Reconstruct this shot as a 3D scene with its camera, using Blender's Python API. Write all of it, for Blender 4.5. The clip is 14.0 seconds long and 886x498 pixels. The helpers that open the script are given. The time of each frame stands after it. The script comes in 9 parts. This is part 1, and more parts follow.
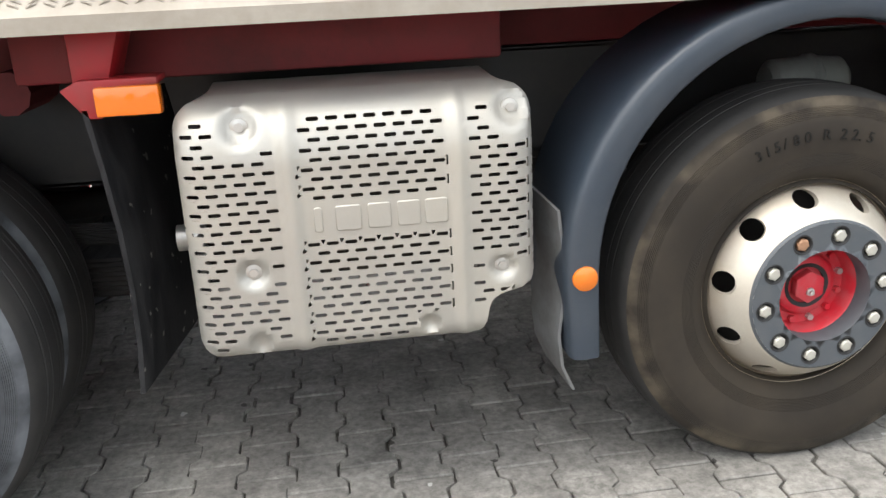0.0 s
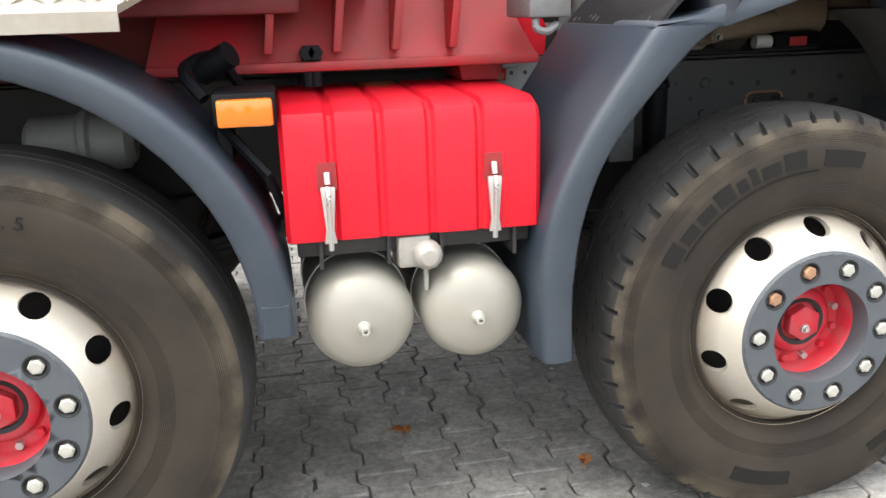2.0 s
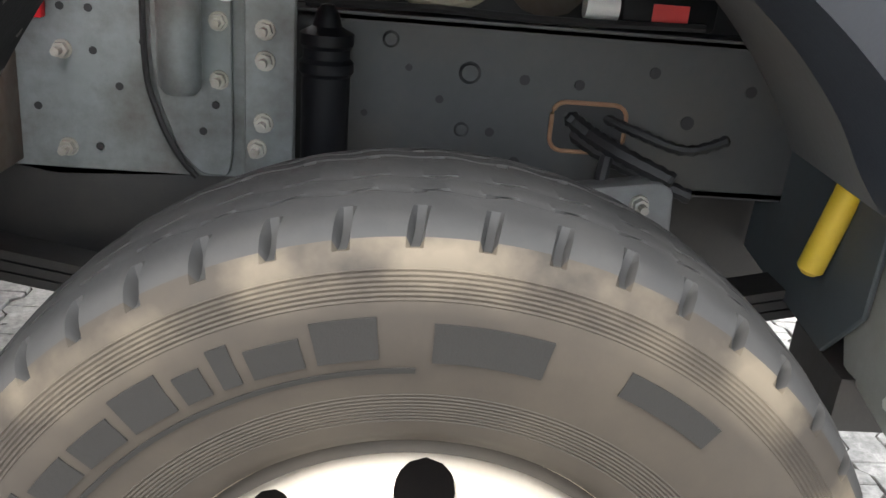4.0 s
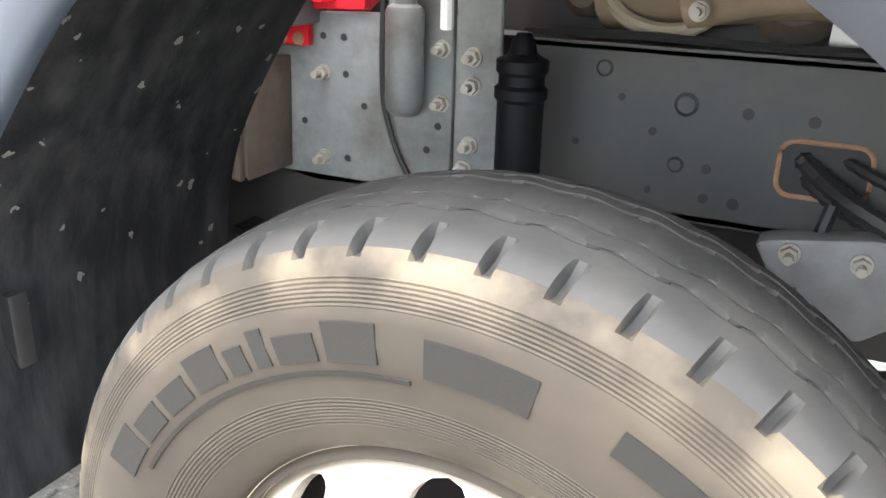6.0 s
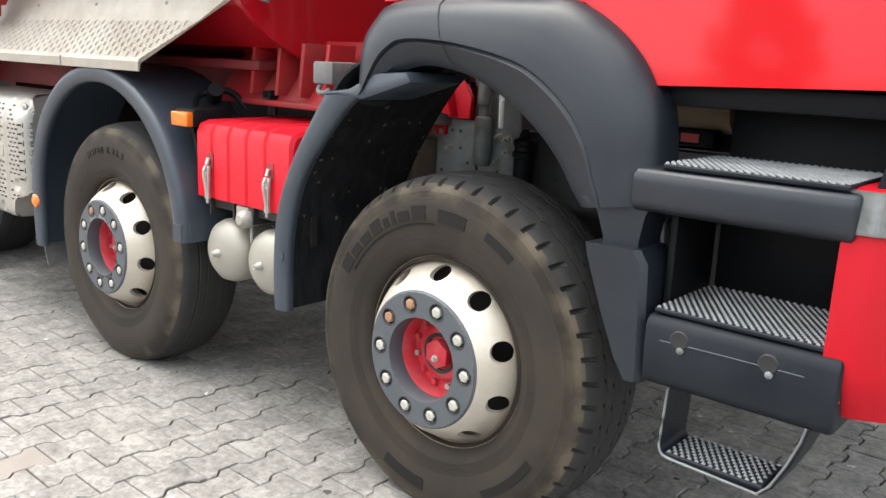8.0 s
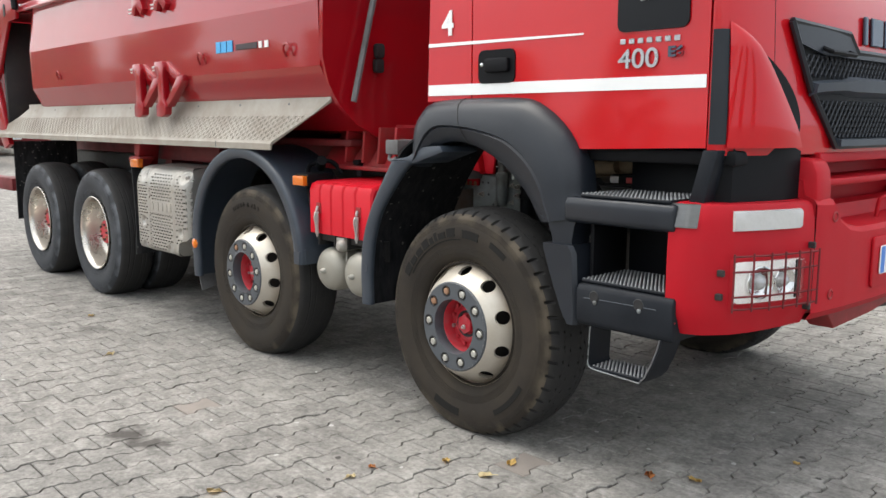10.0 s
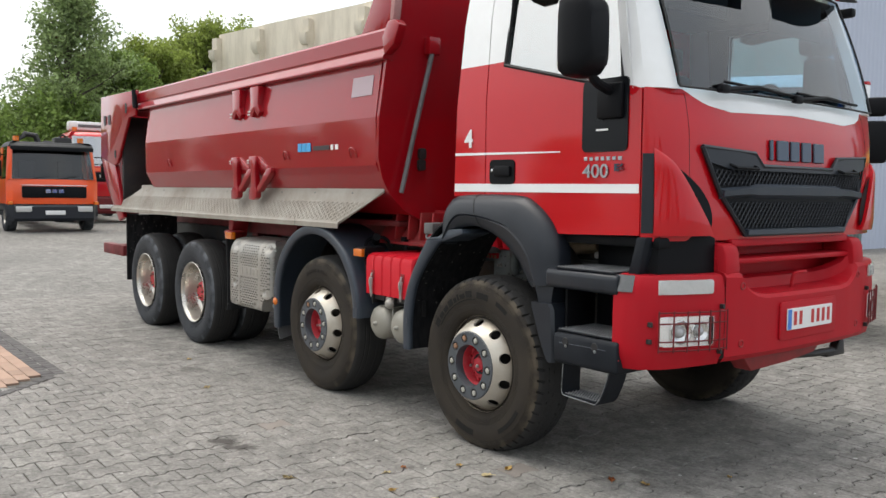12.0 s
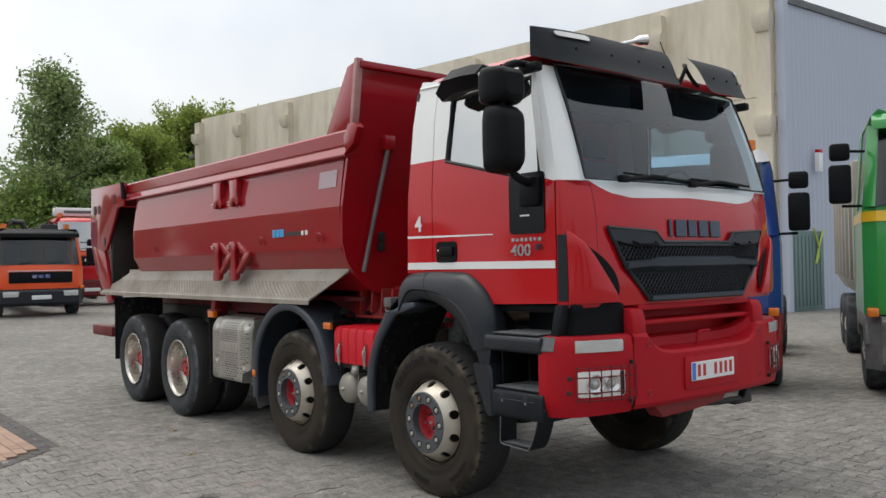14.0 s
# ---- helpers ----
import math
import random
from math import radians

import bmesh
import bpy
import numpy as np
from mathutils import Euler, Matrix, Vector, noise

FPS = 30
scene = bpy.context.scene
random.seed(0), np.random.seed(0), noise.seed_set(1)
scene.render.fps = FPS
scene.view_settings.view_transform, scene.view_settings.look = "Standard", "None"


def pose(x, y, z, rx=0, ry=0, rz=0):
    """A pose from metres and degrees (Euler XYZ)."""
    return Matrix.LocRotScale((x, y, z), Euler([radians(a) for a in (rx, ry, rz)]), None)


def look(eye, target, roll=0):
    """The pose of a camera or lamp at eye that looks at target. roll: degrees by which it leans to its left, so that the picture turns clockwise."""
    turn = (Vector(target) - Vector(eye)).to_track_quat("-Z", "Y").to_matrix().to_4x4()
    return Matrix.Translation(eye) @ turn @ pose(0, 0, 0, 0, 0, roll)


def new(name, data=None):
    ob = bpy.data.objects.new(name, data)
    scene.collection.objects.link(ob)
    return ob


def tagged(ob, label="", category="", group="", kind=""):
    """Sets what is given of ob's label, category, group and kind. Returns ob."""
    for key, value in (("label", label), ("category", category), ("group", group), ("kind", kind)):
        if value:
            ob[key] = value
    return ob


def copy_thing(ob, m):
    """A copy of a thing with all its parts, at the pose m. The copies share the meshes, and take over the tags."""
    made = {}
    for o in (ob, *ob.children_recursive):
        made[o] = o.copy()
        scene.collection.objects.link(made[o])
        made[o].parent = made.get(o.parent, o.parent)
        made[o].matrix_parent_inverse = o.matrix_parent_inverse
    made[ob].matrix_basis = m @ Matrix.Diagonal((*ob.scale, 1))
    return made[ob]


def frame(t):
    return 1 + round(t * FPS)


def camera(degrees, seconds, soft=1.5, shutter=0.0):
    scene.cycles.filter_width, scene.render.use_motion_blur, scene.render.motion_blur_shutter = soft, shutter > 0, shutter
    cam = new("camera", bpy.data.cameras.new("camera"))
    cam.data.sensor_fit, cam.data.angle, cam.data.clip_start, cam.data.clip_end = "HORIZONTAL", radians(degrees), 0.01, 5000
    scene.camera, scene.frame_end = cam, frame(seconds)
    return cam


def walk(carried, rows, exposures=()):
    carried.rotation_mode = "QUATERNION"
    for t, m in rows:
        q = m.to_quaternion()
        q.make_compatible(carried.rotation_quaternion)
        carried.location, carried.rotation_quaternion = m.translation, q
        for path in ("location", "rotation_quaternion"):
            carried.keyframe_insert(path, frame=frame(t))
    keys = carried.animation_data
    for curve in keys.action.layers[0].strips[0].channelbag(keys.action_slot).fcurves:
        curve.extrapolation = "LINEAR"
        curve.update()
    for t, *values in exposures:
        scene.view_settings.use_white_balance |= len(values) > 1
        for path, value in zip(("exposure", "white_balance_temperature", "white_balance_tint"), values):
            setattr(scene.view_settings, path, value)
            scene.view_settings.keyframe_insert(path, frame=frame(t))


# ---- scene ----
cam = camera(55.8, 14.0)
PATH = [
    (0, (-3.175, -3.154, 1.364), (-2.918, -1.269, 0.747), -2.8),
    (0.5, (-2.701, -3.094, 1.311), (-2.348, -1.204, 0.76), -2.3),
    (1, (-2.235, -3.082, 1.291), (-1.884, -1.187, 0.757), -1.7),
    (1.5, (-1.724, -3.018, 1.345), (-1.355, -1.148, 0.741), -1.5),
    (2, (-1.268, -2.964, 1.316), (-0.908, -1.077, 0.759), -1.7),
    (2.5, (-0.805, -2.834, 1.291), (-0.407, -0.962, 0.712), -0.6),
    (3, (-0.392, -2.651, 1.26), (-0.016, -0.802, 0.597), 1.3),
    (3.5, (-0.127, -2.31, 1.287), (0.045, -0.455, 0.558), 3.8),
    (3.7, (-0.086, -2.103, 1.291), (0.098, -0.251, 0.558), 4.9),
    (4.75, (-0.02, -1.66, 1.29), (-0.14, 0.2, 0.555), 3.6),
    (5.8, (0.196, -1.688, 1.287), (-0.453, 0.059, 0.559), 1.1),
    (6, (0.284, -1.799, 1.296), (-0.511, -0.105, 0.59), 1.5),
    (6.5, (0.574, -2.056, 1.29), (-0.493, -0.488, 0.653), 2.9),
    (7, (0.908, -2.388, 1.309), (-0.26, -0.867, 0.743), 3.5),
    (7.2, (1.038, -2.526, 1.327), (-0.15, -1.01, 0.789), 3.4),
    (9.3, (2.317, -3.541, 1.424), (0.911, -2.159, 1.087), 1.4),
    (9.5, (2.424, -3.611, 1.432), (1.001, -2.245, 1.1), 1.2),
    (10, (2.709, -3.862, 1.445), (1.262, -2.514, 1.148), 0.2),
    (10.5, (3.003, -4.041, 1.481), (1.533, -2.709, 1.221), 0.9),
    (11, (3.297, -4.184, 1.5), (1.788, -2.89, 1.277), 2.0),
    (11.5, (3.581, -4.38, 1.536), (2.039, -3.118, 1.363), 1.5),
    (12, (3.827, -4.511, 1.563), (2.262, -3.273, 1.429), 0.7),
    (12.5, (4.112, -4.587, 1.587), (2.535, -3.361, 1.473), 0.0),
    (13, (4.303, -4.69, 1.601), (2.739, -3.446, 1.5), -0.7),
    (13.5, (4.463, -4.803, 1.594), (2.907, -3.548, 1.536), -1.0),
    (14, (4.568, -4.827, 1.603), (3.023, -3.557, 1.641), -1.0),
]
# ---- light: an overcast, bright afternoon ----
EXPOSURES = [(0.0, 1.12), (1.0, 1.42), (1.5, 1.6), (2.0, 1.52), (3.0, 1.8), (3.6, 2.28), (5.8, 3.56), (6.0, 3.52), (6.5, 2.78), (7.0, 2.12), (7.2, 1.92), (9.4, 0.78), (10.5, 0.46), (12.0, 0.2), (13.0, 0.2), (13.5, 0.08), (14.0, -0.28)]
walk(cam, [(t, look(eye, target, roll)) for t, eye, target, roll in PATH], EXPOSURES)

SUN_EL, SUN_AZ = 68.0, 196.0
world = bpy.data.worlds.new("sky")
scene.world = world
world.use_nodes = True
wn, wl = world.node_tree.nodes, world.node_tree.links
wn.clear()
sky = wn.new("ShaderNodeTexSky")
sky.sky_type, sky.sun_disc = "NISHITA", False
sky.sun_elevation, sky.sun_rotation = radians(SUN_EL), radians(90 - SUN_AZ)
sky.air_density, sky.dust_density, sky.ozone_density = 1.0, 4.0, 1.0
dim = wn.new("ShaderNodeVectorMath")
dim.operation = "SCALE"
dim.inputs["Scale"].default_value = 0.10
wl.new(sky.outputs[0], dim.inputs[0])
# the cloud cover: near-white, with soft darker drifts
wtc = wn.new("ShaderNodeTexCoord")
cloud = wn.new("ShaderNodeTexNoise")
cloud.inputs["Scale"].default_value, cloud.inputs["Detail"].default_value = 2.2, 4
wl.new(wtc.outputs["Generated"], cloud.inputs["Vector"])
cramp = wn.new("ShaderNodeValToRGB")
cramp.color_ramp.elements[0].position, cramp.color_ramp.elements[0].color = 0.30, (0.72, 0.80, 0.92, 1)
cramp.color_ramp.elements[1].position, cramp.color_ramp.elements[1].color = 0.62, (1.12, 1.12, 1.12, 1)
wl.new(cloud.outputs["Fac"], cramp.inputs[0])
# the cloud is thinnest and brightest round the sun
wdot = wn.new("ShaderNodeVectorMath")
wdot.operation = "DOT_PRODUCT"
wdot.inputs[1].default_value = (math.cos(radians(SUN_EL)) * math.cos(radians(SUN_AZ)), math.cos(radians(SUN_EL)) * math.sin(radians(SUN_AZ)), math.sin(radians(SUN_EL)))
wl.new(wtc.outputs["Generated"], wdot.inputs[0])
wpos = wn.new("ShaderNodeMath")
wpos.operation = "MULTIPLY_ADD"
wpos.inputs[1].default_value, wpos.inputs[2].default_value = 0.5, 0.5
wl.new(wdot.outputs["Value"], wpos.inputs[0])
wgain = wn.new("ShaderNodeValToRGB")
gr = wgain.color_ramp
gr.elements[0].position, gr.elements[0].color = 0.0, (0.55, 0.62, 0.74, 1)
gr.elements[1].position, gr.elements[1].color = 1.0, (2.7, 2.64, 2.5, 1)
for at_, c_ in ((0.45, (0.82, 0.86, 0.90, 1)), (0.72, (1.12, 1.13, 1.12, 1)), (0.9, (1.8, 1.78, 1.72, 1))):
    gr.elements.new(at_).color = c_
wl.new(wpos.outputs[0], wgain.inputs[0])
wlit = wn.new("ShaderNodeVectorMath")
wlit.operation = "MULTIPLY"
wl.new(cramp.outputs[0], wlit.inputs[0])
wl.new(wgain.outputs[0], wlit.inputs[1])
wmix = wn.new("ShaderNodeMix")
wmix.data_type = "RGBA"
wmix.inputs["Factor"].default_value = 0.82
wl.new(dim.outputs[0], wmix.inputs["A"])
wl.new(wlit.outputs[0], wmix.inputs["B"])
wbg = wn.new("ShaderNodeBackground")
wbg.inputs["Strength"].default_value = 1.05
wl.new(wmix.outputs["Result"], wbg.inputs["Color"])
wout = wn.new("ShaderNodeOutputWorld")
wl.new(wbg.outputs[0], wout.inputs[0])

sun = new("sun", bpy.data.lights.new("sun", "SUN"))
sun.data.energy, sun.data.angle, sun.data.color = 1.35, radians(40), (1.0, 0.95, 0.87)
sun_dir = Vector((math.cos(radians(SUN_EL)) * math.cos(radians(SUN_AZ)), math.cos(radians(SUN_EL)) * math.sin(radians(SUN_AZ)), math.sin(radians(SUN_EL))))
sun.matrix_world = look(sun_dir * 40, (0, 0, 0))


# ---- materials ----
def mat(name, base, rough=0.5, metal=0.0, var=0.12, scale=6.0, bump=0.02, grain=60.0, coat=0.0, dirt=0.0, dirt_col=(0.16, 0.13, 0.10), spec=0.5, dirt_scale=2.5, rnd=0.0, island=0.0, aniso=None):
    m = bpy.data.materials.new(name)
    m.use_nodes = True
    n, l = m.node_tree.nodes, m.node_tree.links
    b = n["Principled BSDF"]
    b.inputs["Metallic"].default_value = metal
    b.inputs["Coat Weight"].default_value = coat
    b.inputs["Coat Roughness"].default_value = 0.06
    b.inputs["Specular IOR Level"].default_value = spec
    tc = n.new("ShaderNodeTexCoord")
    src = tc.outputs["Object"]
    if aniso:
        mp = n.new("ShaderNodeMapping")
        mp.inputs["Scale"].default_value = aniso
        l.new(src, mp.inputs["Vector"])
        src = mp.outputs[0]
    big = n.new("ShaderNodeTexNoise")
    big.inputs["Scale"].default_value, big.inputs["Detail"].default_value = scale, 5
    fine = n.new("ShaderNodeTexNoise")
    fine.inputs["Scale"].default_value, fine.inputs["Detail"].default_value = grain, 3
    for k in (big, fine):
        l.new(src, k.inputs["Vector"])

    def math_node(op, a, c):
        q = n.new("ShaderNodeMath")
        q.operation = op
        for i, v in enumerate((a, c)):
            if isinstance(v, (int, float)):
                q.inputs[i].default_value = v
            else:
                l.new(v, q.inputs[i])
        return q.outputs[0]

    f = math_node("ADD", math_node("MULTIPLY", big.outputs["Fac"], 0.65), math_node("MULTIPLY", fine.outputs["Fac"], 0.35))
    value = math_node("ADD", math_node("MULTIPLY", f, 2 * var), 1 - var)
    if rnd:
        oi = n.new("ShaderNodeObjectInfo")
        value = math_node("MULTIPLY", value, math_node("ADD", math_node("MULTIPLY", oi.outputs["Random"], 2 * rnd), 1 - rnd))
    if island:
        ge = n.new("ShaderNodeNewGeometry")
        value = math_node("MULTIPLY", value, math_node("ADD", math_node("MULTIPLY", ge.outputs["Random Per Island"], 2 * island), 1 - island))
    sc = n.new("ShaderNodeVectorMath")
    sc.operation = "SCALE"
    sc.inputs[0].default_value = base
    l.new(value, sc.inputs["Scale"])
    col = sc.outputs[0]
    rg = math_node("ADD", math_node("MULTIPLY", f, 0.16), rough - 0.08)
    if dirt:
        dn = n.new("ShaderNodeTexNoise")
        dn.inputs["Scale"].default_value, dn.inputs["Detail"].default_value = dirt_scale, 8
        dn.inputs["Roughness"].default_value = 0.68
        l.new(src, dn.inputs["Vector"])
        dr = n.new("ShaderNodeMapRange")
        dr.inputs["From Min"].default_value, dr.inputs["From Max"].default_value = 0.42, 0.72
        dr.inputs["To Max"].default_value = dirt
        l.new(dn.outputs["Fac"], dr.inputs["Value"])
        mx = n.new("ShaderNodeMix")
        mx.data_type = "RGBA"
        l.new(dr.outputs[0], mx.inputs["Factor"])
        l.new(col, mx.inputs["A"])
        mx.inputs["B"].default_value = (*dirt_col, 1)
        col = mx.outputs["Result"]
        rg = math_node("ADD", rg, math_node("MULTIPLY", dr.outputs[0], 0.3))
        if metal:
            l.new(math_node("MULTIPLY", math_node("SUBTRACT", 1.0, dr.outputs[0]), metal), b.inputs["Metallic"])
    l.new(col, b.inputs["Base Color"])
    l.new(rg, b.inputs["Roughness"])
    if bump:
        bp = n.new("ShaderNodeBump")
        bp.inputs["Strength"].default_value, bp.inputs["Distance"].default_value = 0.5, bump
        l.new(f, bp.inputs["Height"])
        l.new(bp.outputs[0], b.inputs["Normal"])
    return m


def emissive_like_lens(name, base, rough=0.12):
    m = mat(name, base, rough, var=0.06, scale=20, bump=0.0015, grain=120, coat=0.6)
    m.node_tree.nodes["Principled BSDF"].inputs["Transmission Weight"].default_value = 0.25
    return m


def glass(name, tint=(0.75, 0.82, 0.82), least=0.08):
    m = bpy.data.materials.new(name)
    m.use_nodes = True
    n, l = m.node_tree.nodes, m.node_tree.links
    n.clear()
    tr, gl, fr, pw, sc, mx, out = (n.new(k) for k in ("ShaderNodeBsdfTransparent", "ShaderNodeBsdfGlossy", "ShaderNodeLayerWeight", "ShaderNodeMath", "ShaderNodeMath", "ShaderNodeMixShader", "ShaderNodeOutputMaterial"))
    tr.inputs[0].default_value = (*tint, 1)
    gl.inputs["Roughness"].default_value = 0.01
    # gloss of a pane with two faces: a tenth head-on, rising towards grazing
    fr.inputs["Blend"].default_value = 0.5
    pw.operation, sc.operation = "POWER", "MULTIPLY_ADD"
    pw.inputs[1].default_value = 3.6
    sc.inputs[1].default_value, sc.inputs[2].default_value = 1 - least, least
    l.new(fr.outputs["Facing"], pw.inputs[0])
    l.new(pw.outputs[0], sc.inputs[0])
    l.new(sc.outputs[0], mx.inputs[0])
    l.new(tr.outputs[0], mx.inputs[1])
    l.new(gl.outputs[0], mx.inputs[2])
    l.new(mx.outputs[0], out.inputs[0])
    return m


def tyre_mat(name, base, dust, amount, ribs):
    """Rubber with fine rings moulded into the sidewall and dry dust on it."""
    m = mat(name, base, 0.72, var=0.22, scale=5, bump=0.0012, grain=90, dirt=amount, dirt_col=dust, dirt_scale=3.2, spec=0.3)
    n, l = m.node_tree.nodes, m.node_tree.links
    b = n["Principled BSDF"]
    tc = n.new("ShaderNodeTexCoord")
    flat = n.new("ShaderNodeVectorMath")
    flat.operation = "MULTIPLY"
    flat.inputs[1].default_value = (1, 0, 1)
    ln = n.new("ShaderNodeVectorMath")
    ln.operation = "LENGTH"
    l.new(tc.outputs["Object"], flat.inputs[0])
    l.new(flat.outputs[0], ln.inputs[0])
    wave = n.new("ShaderNodeMath")
    wave.operation = "MULTIPLY"
    wave.inputs[1].default_value = ribs
    l.new(ln.outputs["Value"], wave.inputs[0])
    sn = n.new("ShaderNodeMath")
    sn.operation = "SINE"
    l.new(wave.outputs[0], sn.inputs[0])
    # rings only in two bands of the wall
    band = n.new("ShaderNodeValToRGB")
    cr = band.color_ramp
    cr.interpolation = "CONSTANT"
    cr.elements[0].position, cr.elements[0].color = 0.0, (0, 0, 0, 1)
    cr.elements[1].position, cr.elements[1].color = 0.335, (1, 1, 1, 1)
    for pos, v in ((0.368, 0), (0.462, 1), (0.492, 0)):
        e = cr.elements.new(pos)
        e.color = (v, v, v, 1)
    l.new(ln.outputs["Value"], band.inputs[0])
    mul = n.new("ShaderNodeMath")
    mul.operation = "MULTIPLY"
    l.new(sn.outputs[0], mul.inputs[0])
    l.new(band.outputs[0], mul.inputs[1])
    bp = n.new("ShaderNodeBump")
    bp.inputs["Strength"].default_value, bp.inputs["Distance"].default_value = 0.7, 0.0016
    l.new(mul.outputs[0], bp.inputs["Height"])
    # dried mud and scuffs where the wall meets the shoulder
    sh = n.new("ShaderNodeMapRange")
    sh.inputs["From Min"].default_value, sh.inputs["From Max"].default_value = 0.452, 0.505
    l.new(ln.outputs["Value"], sh.inputs["Value"])
    pn = n.new("ShaderNodeTexNoise")
    pn.inputs["Scale"].default_value, pn.inputs["Detail"].default_value = 7.0, 8
    l.new(tc.outputs["Object"], pn.inputs["Vector"])
    pr = n.new("ShaderNodeMapRange")
    pr.inputs["From Min"].default_value, pr.inputs["From Max"].default_value, pr.inputs["To Max"].default_value = 0.44, 0.62, 0.85
    l.new(pn.outputs["Fac"], pr.inputs["Value"])
    pm = n.new("ShaderNodeMath")
    pm.operation = "MULTIPLY"
    l.new(sh.outputs[0], pm.inputs[0])
    l.new(pr.outputs[0], pm.inputs[1])
    px_ = n.new("ShaderNodeMix")
    px_.data_type = "RGBA"
    l.new(pm.outputs[0], px_.inputs["Factor"])
    l.new(b.inputs["Base Color"].links[0].from_socket, px_.inputs["A"])
    px_.inputs["B"].default_value = (dust[0] * 1.7, dust[1] * 1.72, dust[2] * 1.72, 1)
    l.new(px_.outputs["Result"], b.inputs["Base Color"])
    old = b.inputs["Normal"].links[0].from_socket
    l.new(old, bp.inputs["Normal"])
    l.new(bp.outputs[0], b.inputs["Normal"])
    return m


RED = mat("red_cab_paint", (0.50, 0.003, 0.009), 0.38, var=0.05, scale=3, bump=0.0003, grain=12, coat=0.8, dirt=0.03, dirt_col=(0.16, 0.03, 0.03), spec=0.15)
RED_BODY = mat("red_body_paint", (0.30, 0.002, 0.008), 0.40, var=0.16, scale=2, bump=0.0014, grain=3, coat=0.9, dirt=0.14, dirt_col=(0.15, 0.03, 0.03), dirt_scale=1.6, spec=0.15)
# red made pale to imitate the whitish reflection on the headboard flange
RED_PALE_SHEEN = mat("worn_pale_red_edge", (0.42, 0.22, 0.21), 0.55, var=0.25, scale=6, bump=0.001, dirt=0.4, dirt_col=(0.25, 0.05, 0.05), dirt_scale=5)
RED_DIRTY = mat("red_chassis_paint", (0.30, 0.008, 0.013), 0.5, var=0.18, scale=6, bump=0.002, dirt=0.6, dirt_col=(0.10, 0.05, 0.04), dirt_scale=5)
# dark dirty red; on parts under the body it also carries their shade
RED_DIRT_SHADE = mat("red_underside_paint", (0.15, 0.006, 0.009), 0.6, var=0.25, scale=5, bump=0.002, dirt=0.6, dirt_col=(0.035, 0.02, 0.018), dirt_scale=4)
RED_PLASTIC = mat("red_plastic", (0.54, 0.006, 0.018), 0.42, var=0.05, scale=5, bump=0.0012, grain=180, dirt=0.08, dirt_col=(0.30, 0.08, 0.08), spec=0.25)
RED_BUMPER = mat("red_bumper_paint", (0.42, 0.005, 0.014), 0.50, var=0.09, scale=4, bump=0.0012, grain=140, dirt=0.16, dirt_col=(0.22, 0.05, 0.05), spec=0.2)
RED_HUB = mat("red_hub_paint", (0.50, 0.015, 0.030), 0.45, var=0.2, scale=30, bump=0.002, dirt=0.5, dirt_col=(0.30, 0.14, 0.14), dirt_scale=18)
WHITE = mat("white_paint", (0.82, 0.83, 0.83), 0.32, var=0.04, scale=3, bump=0.0006, grain=25, coat=0.5, dirt=0.12, dirt_col=(0.5, 0.49, 0.46))
PLASTIC = mat("dark_grey_plastic", (0.0105, 0.0135, 0.0195), 0.37, var=0.18, scale=5, bump=0.0010, grain=260, dirt=0.16, dirt_col=(0.045, 0.05, 0.056), dirt_scale=4, spec=0.42)
PLASTIC_LIGHT = mat("slate_grey_plastic", (0.026, 0.036, 0.051), 0.42, var=0.14, scale=5, bump=0.0010, grain=260, dirt=0.30, dirt_col=(0.075, 0.080, 0.086), dirt_scale=4)
VISOR_GREY = mat("dark_slate_visor_plastic", (0.022, 0.026, 0.033), 0.44, var=0.12, scale=4, bump=0.0006, grain=200, dirt=0.2, dirt_col=(0.07, 0.072, 0.078), dirt_scale=3, spec=0.5)
ARCH_GREY = mat("dusty_grey_arch_plastic", (0.060, 0.062, 0.063), 0.6, var=0.25, scale=4, bump=0.002, grain=90, dirt=0.5, dirt_col=(0.12, 0.115, 0.105), dirt_scale=5, spec=0.3)
SPLASH_BLUE = mat("blue_grey_dirty_steel", (0.050, 0.062, 0.070), 0.5, 0.1, var=0.25, scale=6, bump=0.002, dirt=0.4, dirt_col=(0.08, 0.075, 0.065), dirt_scale=6)
LINER = mat("muddy_black_plastic", (0.008, 0.0085, 0.010), 0.6, var=0.3, scale=7, bump=0.003, dirt=0.45, dirt_col=(0.065, 0.064, 0.066), dirt_scale=7, spec=0.2, aniso=(3.5, 3.5, 0.8))
